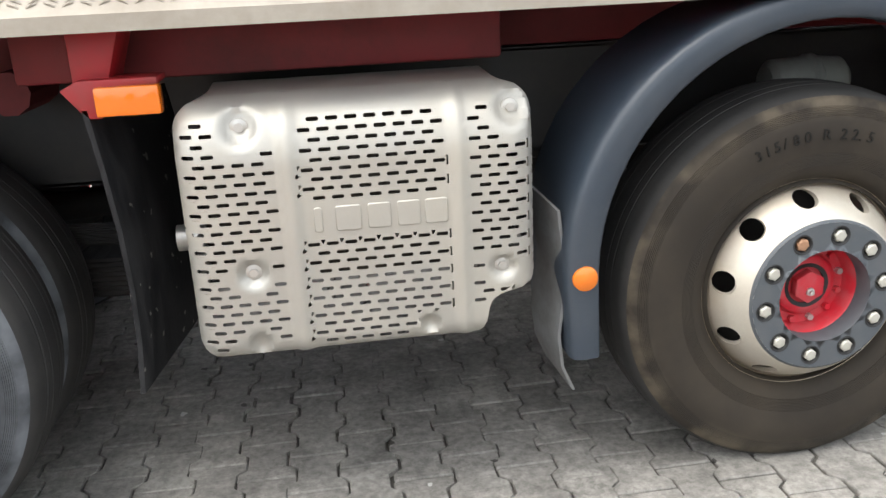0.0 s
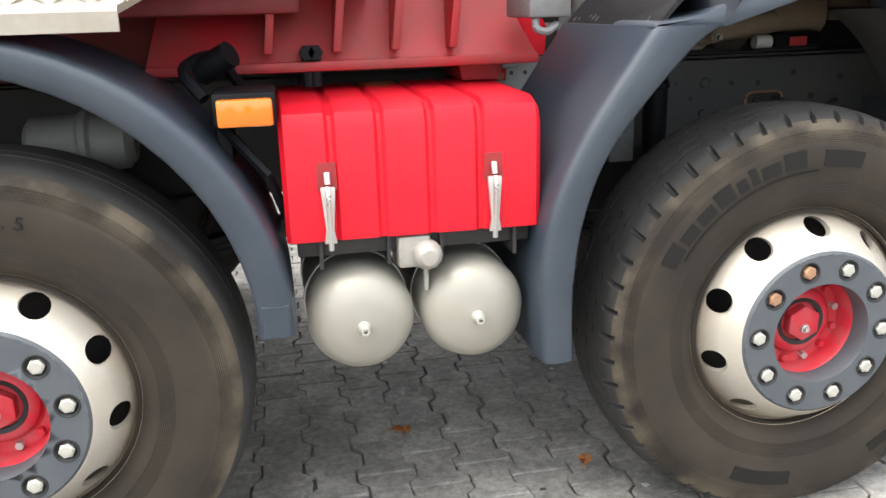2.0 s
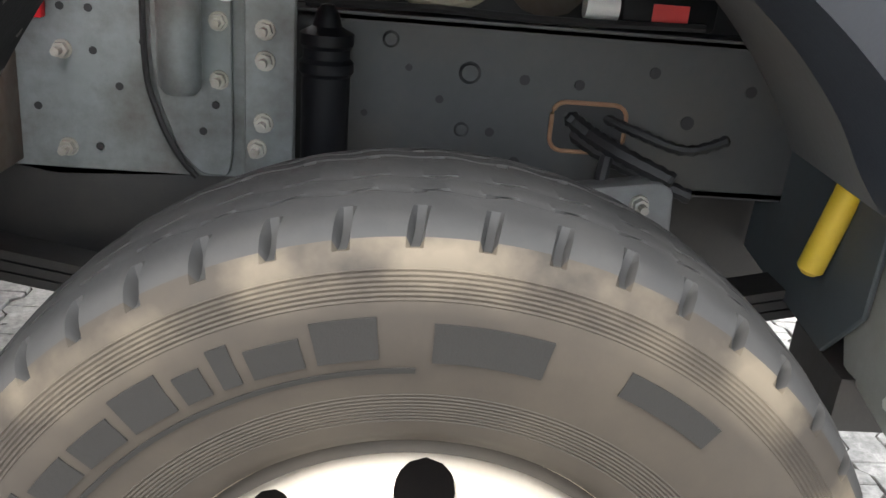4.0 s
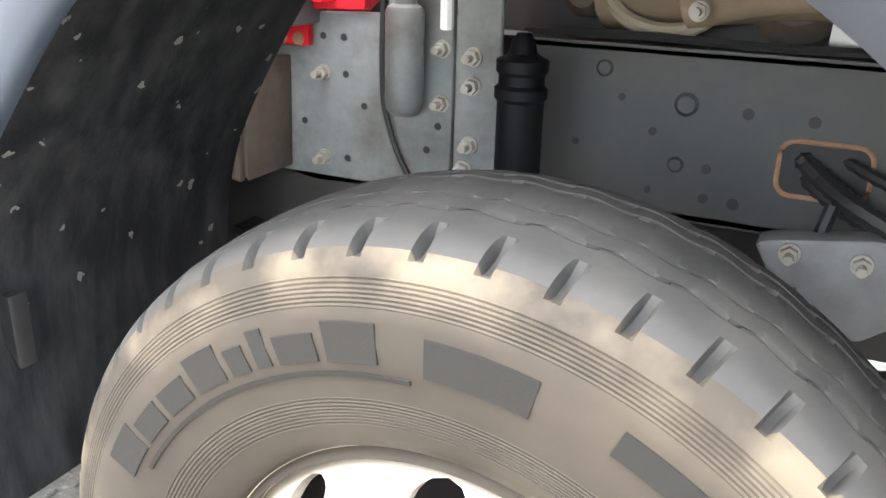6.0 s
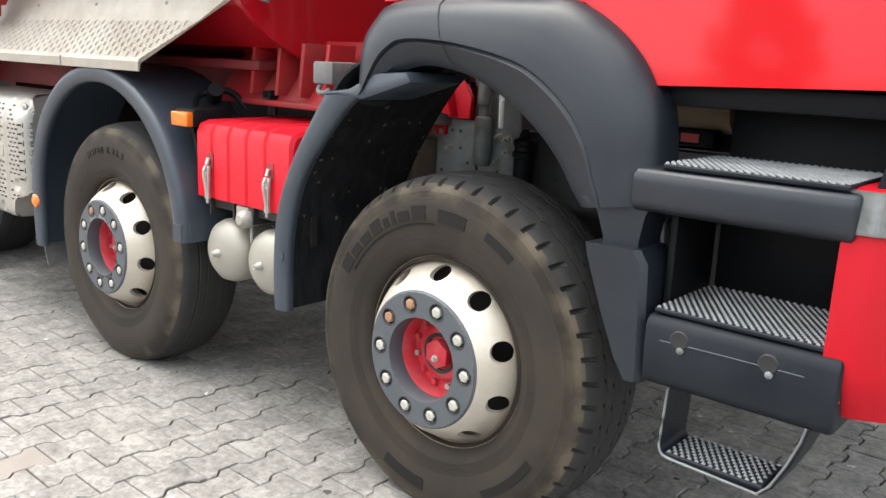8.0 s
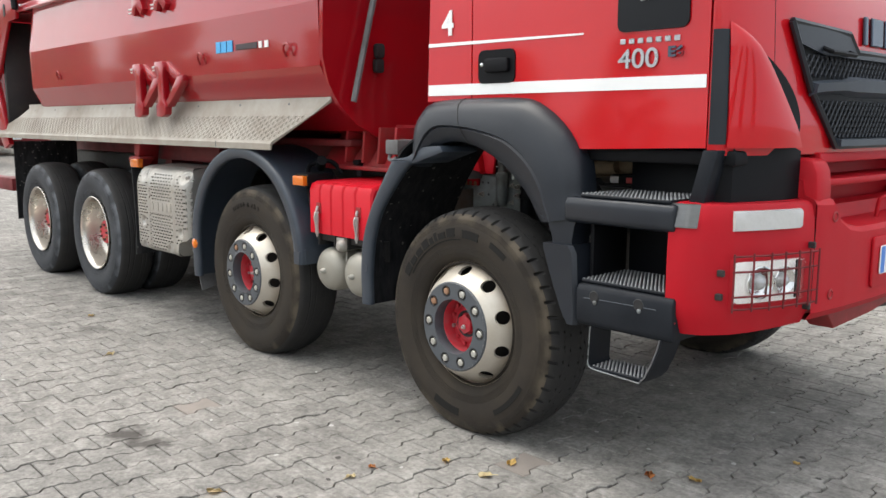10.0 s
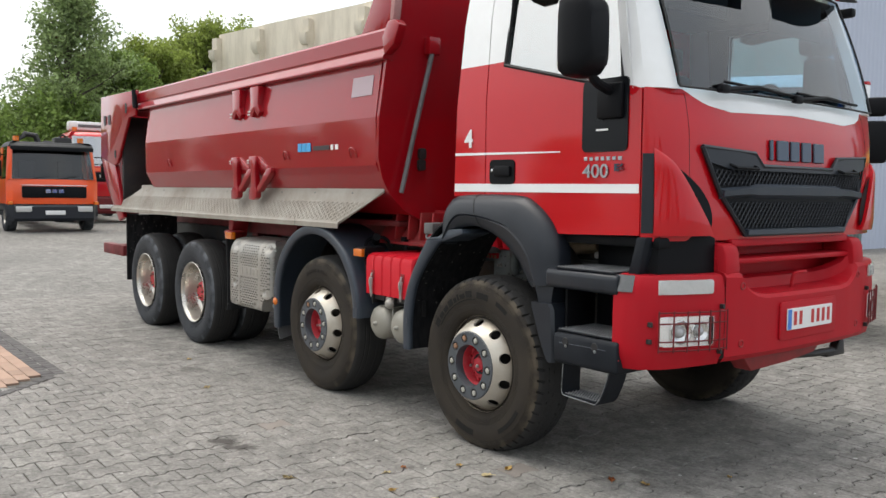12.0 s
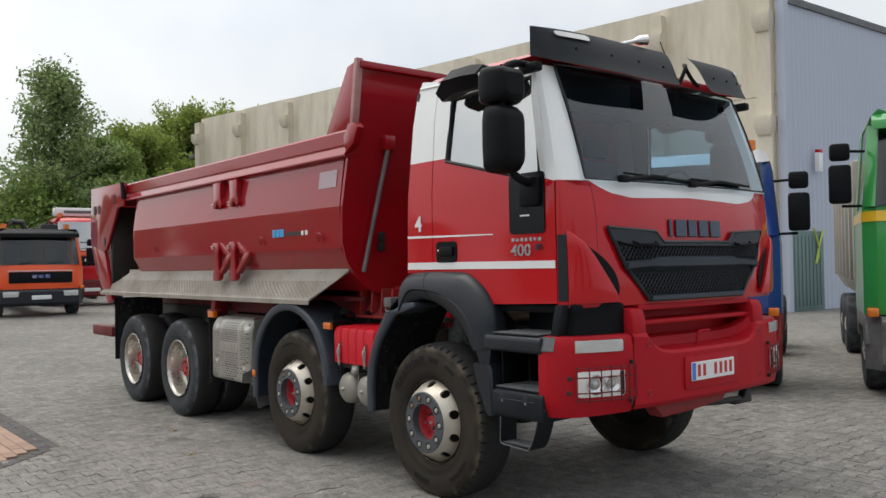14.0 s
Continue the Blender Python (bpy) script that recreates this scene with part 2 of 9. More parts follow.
def splashed(m, tone, amount):
    """Small dried splashes thrown on a surface."""
    n, l = m.node_tree.nodes, m.node_tree.links
    b = n["Principled BSDF"]
    tc, vo, nz, ad, lt, sp, gt, mu, mx = (n.new(k) for k in ("ShaderNodeTexCoord", "ShaderNodeTexVoronoi", "ShaderNodeTexNoise", "ShaderNodeVectorMath", "ShaderNodeMath", "ShaderNodeSeparateColor", "ShaderNodeMath", "ShaderNodeMath", "ShaderNodeMix"))
    ad.operation, lt.operation, gt.operation, mu.operation, mx.data_type = "MULTIPLY_ADD", "LESS_THAN", "GREATER_THAN", "MULTIPLY", "RGBA"
    nz.inputs["Scale"].default_value, vo.inputs["Scale"].default_value = 60.0, 26.0
    ad.inputs[1].default_value = (0.022, 0.022, 0.030)
    lt.inputs[1].default_value, gt.inputs[1].default_value = 0.17, 1 - amount
    l.new(tc.outputs["Object"], nz.inputs["Vector"])
    l.new(nz.outputs["Color"], ad.inputs[0])
    l.new(tc.outputs["Object"], ad.inputs[2])
    l.new(ad.outputs[0], vo.inputs["Vector"])
    l.new(vo.outputs["Distance"], lt.inputs[0])
    l.new(vo.outputs["Color"], sp.inputs[0])
    l.new(sp.outputs[0], gt.inputs[0])
    l.new(lt.outputs[0], mu.inputs[0])
    l.new(gt.outputs[0], mu.inputs[1])
    l.new(mu.outputs[0], mx.inputs["Factor"])
    l.new(b.inputs["Base Color"].links[0].from_socket, mx.inputs["A"])
    mx.inputs["B"].default_value = (*tone, 1)
    l.new(mx.outputs["Result"], b.inputs["Base Color"])


splashed(LINER, (0.14, 0.135, 0.125), 0.45)
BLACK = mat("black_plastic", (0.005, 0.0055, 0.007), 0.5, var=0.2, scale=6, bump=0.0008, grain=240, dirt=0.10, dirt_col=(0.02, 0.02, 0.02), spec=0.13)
STEP_BLACK = mat("scuffed_black_step_plastic", (0.008, 0.010, 0.014), 0.5, var=0.2, scale=6, bump=0.001, grain=200, dirt=0.16, dirt_col=(0.045, 0.05, 0.055), dirt_scale=6, spec=0.18)
STEP_TREAD = mat("worn_grey_step_tread", (0.20, 0.205, 0.21), 0.42, 0.35, var=0.35, scale=14, bump=0.001, grain=160, dirt=0.45, dirt_col=(0.022, 0.023, 0.025), dirt_scale=12, spec=0.5)
GLOSS_BLACK = mat("gloss_black", (0.006, 0.007, 0.009), 0.30, var=0.1, bump=0.0, spec=0.22)
STEEL_LIGHT = mat("pale_grey_bracket_steel", (0.175, 0.192, 0.195), 0.48, 0.15, var=0.4, scale=7, bump=0.002, dirt=0.85, dirt_col=(0.060, 0.050, 0.038), dirt_scale=6)
STEEL_DARK = mat("grey_chassis_steel", (0.16, 0.165, 0.17), 0.55, 0.2, var=0.25, scale=7, bump=0.002, dirt=0.6, dirt_col=(0.06, 0.045, 0.035), dirt_scale=6)
FRAME_BLACK = mat("oily_black_steel", (0.016, 0.016, 0.017), 0.5, 0.1, var=0.3, scale=6, bump=0.003, dirt=0.5, dirt_col=(0.05, 0.042, 0.034), dirt_scale=7)
BARE = mat("brushed_steel", (0.52, 0.51, 0.49), 0.40, 0.75, var=0.12, scale=12, bump=0.0008, grain=200, dirt=0.25, dirt_col=(0.28, 0.25, 0.20), dirt_scale=9)
SHIELD = mat("dull_aluminised_steel", (0.37, 0.358, 0.33), 0.42, 0.55, var=0.08, scale=5, bump=0.0012, grain=120, dirt=0.4, dirt_col=(0.40, 0.355, 0.28), dirt_scale=4)
TANK = mat("satin_air_tank_metal", (0.30, 0.285, 0.245), 0.46, 0.3, var=0.06, scale=5, bump=0.0006, grain=90, dirt=0.3, dirt_col=(0.36, 0.335, 0.28), dirt_scale=5)
CHEQUER = mat("galvanised_chequer_plate", (0.345, 0.318, 0.275), 0.46, 0.3, var=0.22, scale=3, bump=0.0015, grain=45, dirt=0.75, dirt_col=(0.19, 0.155, 0.115), dirt_scale=2.4)
ALLOY = mat("alloy_wheel_metal", (0.56, 0.52, 0.45), 0.38, 0.5, var=0.14, scale=8, bump=0.0006, grain=150, dirt=0.35, dirt_col=(0.36, 0.28, 0.19), dirt_scale=7)
POLISHED = mat("polished_drive_rim", (0.56, 0.53, 0.48), 0.26, 0.92, var=0.10, scale=8, bump=0.0006, grain=120, dirt=0.35, dirt_col=(0.40, 0.36, 0.30), dirt_scale=6)
def dusty_rim(m):
    """Brown brake dust towards the outer edge of a wheel disc."""
    n, l = m.node_tree.nodes, m.node_tree.links
    b = n["Principled BSDF"]
    tc, flat, ln, mr, nz, mu, mx = (n.new(k) for k in ("ShaderNodeTexCoord", "ShaderNodeVectorMath", "ShaderNodeVectorMath", "ShaderNodeMapRange", "ShaderNodeTexNoise", "ShaderNodeMath", "ShaderNodeMix"))
    flat.operation, ln.operation, mu.operation, mx.data_type = "MULTIPLY", "LENGTH", "MULTIPLY", "RGBA"
    flat.inputs[1].default_value = (1, 0, 1)
    l.new(tc.outputs["Object"], flat.inputs[0])
    l.new(flat.outputs[0], ln.inputs[0])
    for key, v in (("From Min", 0.245), ("From Max", 0.300), ("To Min", 0.0), ("To Max", 1.45)):
        mr.inputs[key].default_value = v
    l.new(ln.outputs["Value"], mr.inputs["Value"])
    nz.inputs["Scale"].default_value, nz.inputs["Detail"].default_value = 9.0, 6
    l.new(tc.outputs["Object"], nz.inputs["Vector"])
    l.new(mr.outputs[0], mu.inputs[0])
    l.new(nz.outputs["Fac"], mu.inputs[1])
    l.new(mu.outputs[0], mx.inputs["Factor"])
    l.new(b.inputs["Base Color"].links[0].from_socket, mx.inputs["A"])
    mx.inputs["B"].default_value = (0.25, 0.175, 0.105, 1)
    l.new(mx.outputs["Result"], b.inputs["Base Color"])


dusty_rim(ALLOY)
NUT_RING = mat("slate_nut_cover_plastic", (0.062, 0.071, 0.082), 0.5, var=0.08, scale=8, bump=0.0006, grain=260, dirt=0.2, dirt_col=(0.17, 0.16, 0.15), dirt_scale=12)
NUT = mat("zinc_wheel_nut", (0.44, 0.43, 0.385), 0.4, 0.35, var=0.1, scale=40, bump=0.0006, dirt=0.25, dirt_col=(0.4, 0.38, 0.33), dirt_scale=30)
PLATE_GREY = mat("grey_green_plate_steel", (0.20, 0.205, 0.19), 0.6, 0.1, var=0.2, scale=6, bump=0.002, dirt=0.5, dirt_col=(0.12, 0.105, 0.085), dirt_scale=6)
RAIL_GREY = mat("dusty_grey_rail_steel", (0.046, 0.048, 0.049), 0.5, 0.1, var=0.3, scale=5, bump=0.002, dirt=0.6, dirt_col=(0.075, 0.064, 0.050), dirt_scale=5)
BOLT_ZINC = mat("dull_zinc_bolt", (0.34, 0.33, 0.30), 0.5, 0.3, var=0.2, scale=40, bump=0.001, dirt=0.5, dirt_col=(0.20, 0.15, 0.10), dirt_scale=30)
RUST_STEEL = mat("rusty_bracket_steel", (0.10, 0.085, 0.07), 0.7, 0.1, var=0.3, scale=14, bump=0.003, dirt=0.7, dirt_col=(0.085, 0.045, 0.025), dirt_scale=12)
RUST = mat("rusty_wheel_nut", (0.30, 0.17, 0.10), 0.7, 0.1, var=0.25, scale=60, bump=0.001, dirt=0.5, dirt_col=(0.20, 0.09, 0.05), dirt_scale=40)
# black for rubber and seams, and for the shade painted into holes
SEAL_AND_HOLE = mat("black_rubber", (0.012, 0.012, 0.013), 0.6, var=0.1, bump=0.0005)
TREAD = mat("worn_tread_rubber", (0.026, 0.0255, 0.0255), 0.75, var=0.3, scale=9, bump=0.003, dirt=0.4, dirt_col=(0.060, 0.056, 0.051), dirt_scale=8, spec=0.3)
TYRE_FRONT = tyre_mat("dusty_brown_sidewall", (0.0215, 0.0172, 0.0132), (0.064, 0.0515, 0.037), 0.5, 1500)
TYRE_REAR = tyre_mat("blue_grey_sidewall", (0.030, 0.033, 0.038), (0.078, 0.083, 0.092), 0.7, 1500)
TYRE_MARK = mat("moulded_dark_rubber", (0.0105, 0.0098, 0.009), 0.8, var=0.25, scale=60, bump=0.002, grain=400, spec=0.25)
AMBER = emissive_like_lens("amber_lens", (0.85, 0.20, 0.008))
RED_LENS = emissive_like_lens("red_lens", (0.55, 0.01, 0.01))
SMOKE_LENS = mat("smoky_lens", (0.13, 0.13, 0.13), 0.16, 0.2, var=0.3, scale=25, bump=0.003, grain=60, coat=0.8)
TAN = mat("tan_heat_wrap", (0.24, 0.19, 0.13), 0.8, var=0.3, scale=12, bump=0.004)
LAMP_INSIDE = mat("silvered_lamp_inside", (0.97, 0.96, 0.94), 0.3, 0.1, var=0.22, scale=22, bump=0.006, grain=50)
CLEAR_LENS = mat("clear_ribbed_lens", (0.55, 0.55, 0.54), 0.14, 0.1, var=0.14, scale=30, bump=0.004, grain=80, coat=0.8)
LETTER_SILVER = mat("silver_lettering", (0.42, 0.43, 0.45), 0.28, 0.7, var=0.25, scale=20, bump=0.0)
LAMP_EYE = mat("grey_lamp_glass", (0.42, 0.43, 0.44), 0.08, 0.3, var=0.1, bump=0.0, coat=1.0)
CHROME = mat("chrome", (0.78, 0.78, 0.78), 0.12, 1.0, var=0.05, bump=0.0)
SILVER_BLUE = mat("silver_blue_lettering", (0.075, 0.095, 0.125), 0.2, 0.7, var=0.2, scale=25, bump=0.0)
YELLOW = mat("yellow_paint", (0.62, 0.42, 0.01), 0.5, var=0.15, bump=0.001, dirt=0.3)
BLUE_STICKER = mat("blue_sticker", (0.05, 0.20, 0.62), 0.4, var=0.1, bump=0.0)
BLUE_MARK = mat("light_blue_film", (0.05, 0.33, 0.65), 0.4, var=0.1, bump=0.0)
DARK_MARK = mat("dark_film", (0.03, 0.02, 0.025), 0.5, var=0.1, bump=0.0)
PLATE = mat("white_reflective_plate", (0.78, 0.78, 0.77), 0.35, var=0.04, bump=0.0)
MARK_RED = mat("red_print", (0.50, 0.03, 0.03), 0.5, var=0.1, bump=0.0)
SEAT = mat("dark_seat_cloth", (0.03, 0.032, 0.036), 0.85, var=0.2, bump=0.002)
CAB_TRIM = mat("grey_cab_trim", (0.030, 0.032, 0.036), 0.7, var=0.1, bump=0.001)
GLASS = glass("window_glass", (0.56, 0.70, 0.78), 0.10)
# gloss raised well above plain glass to brighten the mirrored sky
GLASS_SIDE = glass("coated_side_glass", (0.50, 0.58, 0.60), 0.56)
GLASS_LAMP = glass("clear_lamp_glass", (0.97, 0.97, 0.96), 0.05)
GLASS_DARK = glass("tinted_glass", (0.40, 0.46, 0.47))


# ---- modelling helpers ----
def part(name, bm, material, parent=None, label="", sharp=32, kind="", category="", group=""):
    """Links a bmesh as one mesh object, under a thing or a part."""
    bmesh.ops.recalc_face_normals(bm, faces=bm.faces)
    me = bpy.data.meshes.new(name)
    bm.to_mesh(me)
    bm.free()
    me.materials.append(material)
    me.shade_smooth()
    me.set_sharp_from_angle(angle=radians(sharp))
    ob = new(name, me)
    ob.parent = parent
    return tagged(ob, label, category, group, kind)


def thing(name, label, category, group="", kind="", at=(0, 0, 0)):
    ob = new(name)
    ob.empty_display_size = 0.2
    ob.location = at
    return tagged(ob, label, category, group, kind)


def smooth_outline(pts, n=4):
    """A closed outline with its corners rounded off."""
    out = []
    for i, p in enumerate(pts):
        a, b = pts[i - 1], pts[(i + 1) % len(pts)]
        s = tuple(p[k] + (a[k] - p[k]) * 0.22 for k in (0, 1))
        e = tuple(p[k] + (b[k] - p[k]) * 0.22 for k in (0, 1))
        for j in range(n + 1):
            t = j / n
            out.append(tuple((1 - t) ** 2 * s[k] + 2 * t * (1 - t) * p[k] + t * t * e[k] for k in (0, 1)))
    return out


def again(ob, parent, m):
    """A part with its sub-parts once more, on the same meshes, under parent at m."""
    made = {}
    for o in (ob, *ob.children):
        c = o.copy()
        scene.collection.objects.link(c)
        made[o] = c
        c.parent = parent if o is ob else made[ob]
    made[ob].matrix_basis = m
    return made[ob]


def box(bm, x0, x1, y0, y1, z0, z1, bevel=0.0, seg=2):
    v = [bm.verts.new(p) for p in ((x0, y0, z0), (x1, y0, z0), (x1, y1, z0), (x0, y1, z0), (x0, y0, z1), (x1, y0, z1), (x1, y1, z1), (x0, y1, z1))]
    f = [bm.faces.new([v[i] for i in q]) for q in ((3, 2, 1, 0), (4, 5, 6, 7), (0, 1, 5, 4), (1, 2, 6, 5), (2, 3, 7, 6), (3, 0, 4, 7))]
    if bevel:
        bmesh.ops.bevel(bm, geom=list({e for q in f for e in q.edges}), offset=bevel, segments=seg, affect="EDGES", profile=0.5)
    return v


def prism(bm, poly, axis, a, b, bevel=0.0, seg=2):
    """A polygon of two coordinates, pushed along axis from a to b. x: (y, z); y: (x, z); z: (x, y)."""
    def at(p, k):
        return {"x": (k, p[0], p[1]), "y": (p[0], k, p[1]), "z": (p[0], p[1], k)}[axis]
    lo, hi = [bm.verts.new(at(p, a)) for p in poly], [bm.verts.new(at(p, b)) for p in poly]
    f = [bm.faces.new(lo), bm.faces.new(hi[::-1])]
    n = len(poly)
    f += [bm.faces.new((lo[i], hi[i], hi[(i + 1) % n], lo[(i + 1) % n])) for i in range(n)]
    if bevel:
        bmesh.ops.recalc_face_normals(bm, faces=f)
        edges = {e for q in f for e in q.edges if len(e.link_faces) == 2 and e.calc_face_angle(0) > 0.5}
        bmesh.ops.bevel(bm, geom=list(edges), offset=bevel, segments=seg, affect="EDGES", profile=0.5)


def loft(bm, rings, closed=True, caps=True):
    """Skins a row of rings of equal length."""
    rows = [[bm.verts.new(p) for p in ring] for ring in rings]
    n = len(rows[0])
    for a, b in zip(rows, rows[1:]):
        for i in range(n if closed else n - 1):
            j = (i + 1) % n
            bm.faces.new((a[i], a[j], b[j], b[i]))
    if closed and caps:
        bm.faces.new(rows[0][::-1])
        bm.faces.new(rows[-1])
    return rows


def lathe(bm, profile, n=48, centre=(0, 0, 0), closed=False, wobble=None):
    """Turns (radius, y) round the y axis through centre. wobble(i, k, r, y) may change a point."""
    cx, cy, cz = centre
    rows = []
    for i in range(n):
        a = 2 * math.pi * i / n
        row = []
        for k, (r, y) in enumerate(profile):
            if wobble:
                r, y = wobble(i, k, r, y)
            row.append(bm.verts.new((cx + r * math.cos(a), cy + y, cz + r * math.sin(a))))
        rows.append(row)
    m = len(profile)
    for i in range(n):
        a, b = rows[i], rows[(i + 1) % n]
        for k in range(m if closed else m - 1):
            bm.faces.new((a[k], a[(k + 1) % m], b[(k + 1) % m], b[k]))
    return rows


def tube(bm, pts, r, n=8, closed=False):
    """A round bar through points."""
    pts = [Vector(p) for p in pts]
    rings, up = [], Vector((0, 0, 1))
    for i, p in enumerate(pts):
        d = (pts[min(i + 1, len(pts) - 1)] - pts[max(i - 1, 0)]).normalized()
        side = d.cross(up)
        if side.length < 0.05:
            side = d.cross(Vector((1, 0, 0)))
        side.normalize()
        top = side.cross(d)
        rr = r[i] if isinstance(r, (list, tuple)) else r
        rings.append([p + rr * (math.cos(2 * math.pi * k / n) * side + math.sin(2 * math.pi * k / n) * top) for k in range(n)])
    loft(bm, rings)


def rod(bm, a, b, r, n=10):
    tube(bm, [a, b], r, n)


def blend(bm, other):
    me = bpy.data.meshes.new("scratch")
    other.to_mesh(me)
    other.free()
    bm.from_mesh(me)
    bpy.data.meshes.remove(me)


def sheet(bm, outer, holes, f, thick=0.0, cuts_u=(), cuts_v=()):
    """A flat outline with holes in (u, v), cut at the given lines, thickened and laid into space by f(u, v, depth)."""
    t = bmesh.new()
    edges = []
    for loop in (outer, *holes):
        vs = [t.verts.new((u, v, 0)) for u, v in loop]
        edges += [t.edges.new((vs[i], vs[(i + 1) % len(vs)])) for i in range(len(vs))]
    bmesh.ops.triangle_fill(t, use_beauty=True, edges=edges, normal=(0, 0, 1))
    for u in cuts_u:
        bmesh.ops.bisect_plane(t, geom=t.verts[:] + t.edges[:] + t.faces[:], plane_co=(u, 0, 0), plane_no=(1, 0, 0))
    for v in cuts_v:
        bmesh.ops.bisect_plane(t, geom=t.verts[:] + t.edges[:] + t.faces[:], plane_co=(0, v, 0), plane_no=(0, 1, 0))
    if thick:
        r = bmesh.ops.extrude_face_region(t, geom=t.faces[:])
        for q in r["geom"]:
            if isinstance(q, bmesh.types.BMVert):
                q.co.z = thick
    for q in t.verts:
        q.co = f(q.co.x, q.co.y, q.co.z)
    blend(bm, t)


def arc(cx, cz, r, a0, a1, n):
    return [(cx + r * math.cos(radians(a0 + (a1 - a0) * i / n)), cz + r * math.sin(radians(a0 + (a1 - a0) * i / n))) for i in range(n + 1)]


def rounded(x0, x1, z0, z1, r, n=4):
    return arc(x1 - r, z1 - r, r, 0, 90, n) + arc(x0 + r, z1 - r, r, 90, 180, n) + arc(x0 + r, z0 + r, r, 180, 270, n) + arc(x1 - r, z0 + r, r, 270, 360, n)


def smooth_line(pts, n=6):
    """Catmull-Rom through points of any size."""
    pts = [Vector(p) for p in pts]
    out = []
    for i in range(len(pts) - 1):
        p0, p1, p2, p3 = pts[max(i - 1, 0)], pts[i], pts[i + 1], pts[min(i + 2, len(pts) - 1)]
        for k in range(n):
            t = k / n
            out.append(0.5 * ((2 * p1) + (p2 - p0) * t + (2 * p0 - 5 * p1 + 4 * p2 - p3) * t * t + (3 * p1 - p0 - 3 * p2 + p3) * t ** 3))
    out.append(pts[-1])
    return out


def words(text, size, depth=0.004, bold=0.0):
    """Letters as a bmesh in the x-z plane, facing -y, from the origin to the right."""
    cu = bpy.data.curves.new("letters", "FONT")
    cu.body, cu.size, cu.extrude, cu.offset = text, size, depth, bold
    ob = bpy.data.objects.new("letters", cu)
    scene.collection.objects.link(ob)
    me = ob.evaluated_get(bpy.context.evaluated_depsgraph_get()).to_mesh()
    bm = bmesh.new()
    bm.from_mesh(me)
    bpy.data.objects.remove(ob)
    bpy.data.curves.remove(cu)
    bmesh.ops.rotate(bm, verts=bm.verts, cent=(0, 0, 0), matrix=Matrix.Rotation(radians(90), 3, "X"))
    return bm


def hexnut(bm, x, y0, y1, z, r, n=6, turn=0.0):
    ring = [(x + r * math.cos(2 * math.pi * k / n + turn), z + r * math.sin(2 * math.pi * k / n + turn)) for k in range(n)]
    prism(bm, ring, "y", y0, y1)
# ---- the tipper truck: nose towards +x, near side at y = -1.25 ----
truck = thing("tipper_truck", "red and white four-axle tipper truck parked on grey paving", "truck")
HUB_Z = 0.519


LUG_PITCH, LUG_PHASE = 7.2, 5.7


def tyre(kind, parent):
    """Bead, bulged wall, shoulder with slanting notches, worn tread; flattened where it stands."""
    half = [(0.296, 0.05), (0.304, 0.034), (0.322, 0.022), (0.36, 0.010), (0.405, 0.002), (0.432, 0.0), (0.462, 0.004), (0.480, 0.009), (0.496, 0.016), (0.507, 0.023), (0.515, 0.030), (0.521, 0.037), (0.5255, 0.044), (0.5285, 0.051), (0.5305, 0.058), (0.532, 0.066)]
    tread = [(0.5345, 0.078), (0.5365, 0.090), (0.5352, 0.092), (0.5352, 0.098), (0.5375, 0.100), (0.539, 0.112), (0.540, 0.125), (0.5387, 0.127), (0.5387, 0.133), (0.5403, 0.135), (0.541, 0.158)]
    first = half + tread
    profile = first + [(r, 0.328 - y) for r, y in first[::-1]]
    inner = [(0.285, 0.28), (0.285, 0.04)]
    last, steps = len(profile), 800

    def lug(i, k, r, y):
        j = min(k, last - 1 - k)
        if k >= last:
            return r, y
        near = y if k < last / 2 else 0.328 - y
        ang = 360.0 * i / steps
        if 9 <= j <= 16 and i % 16 < 3:
            r -= 0.017 * max(0.0, 1 - ((near - 0.045) / 0.018) ** 2) ** 0.5
        if j > 16:
            # faint wavy lines with a deep pit in each wave
            y += 0.004 * math.sin(2 * math.pi * ang / LUG_PITCH + j // 5)
            if j in (18, 19, 23, 24) and (i + 5 * (j // 5)) % 16 < 2:
                r -= 0.016
        return r, y

    bm = bmesh.new()
    lathe(bm, profile + inner, steps if kind == "block" else 128, closed=True, wobble=lug if kind == "block" else None)
    if kind == "block":
        # the notches slant across the shoulder
        for v in bm.verts:
            near = min(v.co.y, 0.328 - v.co.y)
            v.co.rotate(Matrix.Rotation(-radians(LUG_PHASE - 0.5 - 20.0 * (min(max(near, 0.025), 0.068) - 0.046)), 3, "Y"))
    for v in bm.verts:
        v.co.z = max(v.co.z, 0.002 - HUB_Z)
    material = TYRE_REAR if kind == "drive" else TYRE_FRONT
    ob = part("tyre", bm, material, parent, {"block": "dusty brown-black tyre with worn block tread", "rib": "dusty brown-black tyre with a smooth worn shoulder", "drive": "blue-black drive tyre"}[kind], sharp=34)
    ob.data.materials.append(TREAD)
    for p in ob.data.polygons:
        c = p.center
        if 0.030 < c.y < 0.298 and math.hypot(c.x, c.z) > 0.49:
            p.material_index = 1
    return ob


def arc_bar(bm, r0, r1, a0, a1, y, n=6, h=0.0025):
    """A raised curved bar on a tyre wall."""
    rows = []
    for i in range(n + 1):
        a = radians(a0 + (a1 - a0) * i / n)
        c, s = math.cos(a), math.sin(a)
        rows.append([(r0 * c, y(r0) + 0.004, r0 * s), (r0 * c, y(r0) - h, r0 * s), (r1 * c, y(r1) - h, r1 * s), (r1 * c, y(r1) + 0.004, r1 * s)])
    loft(bm, rows)


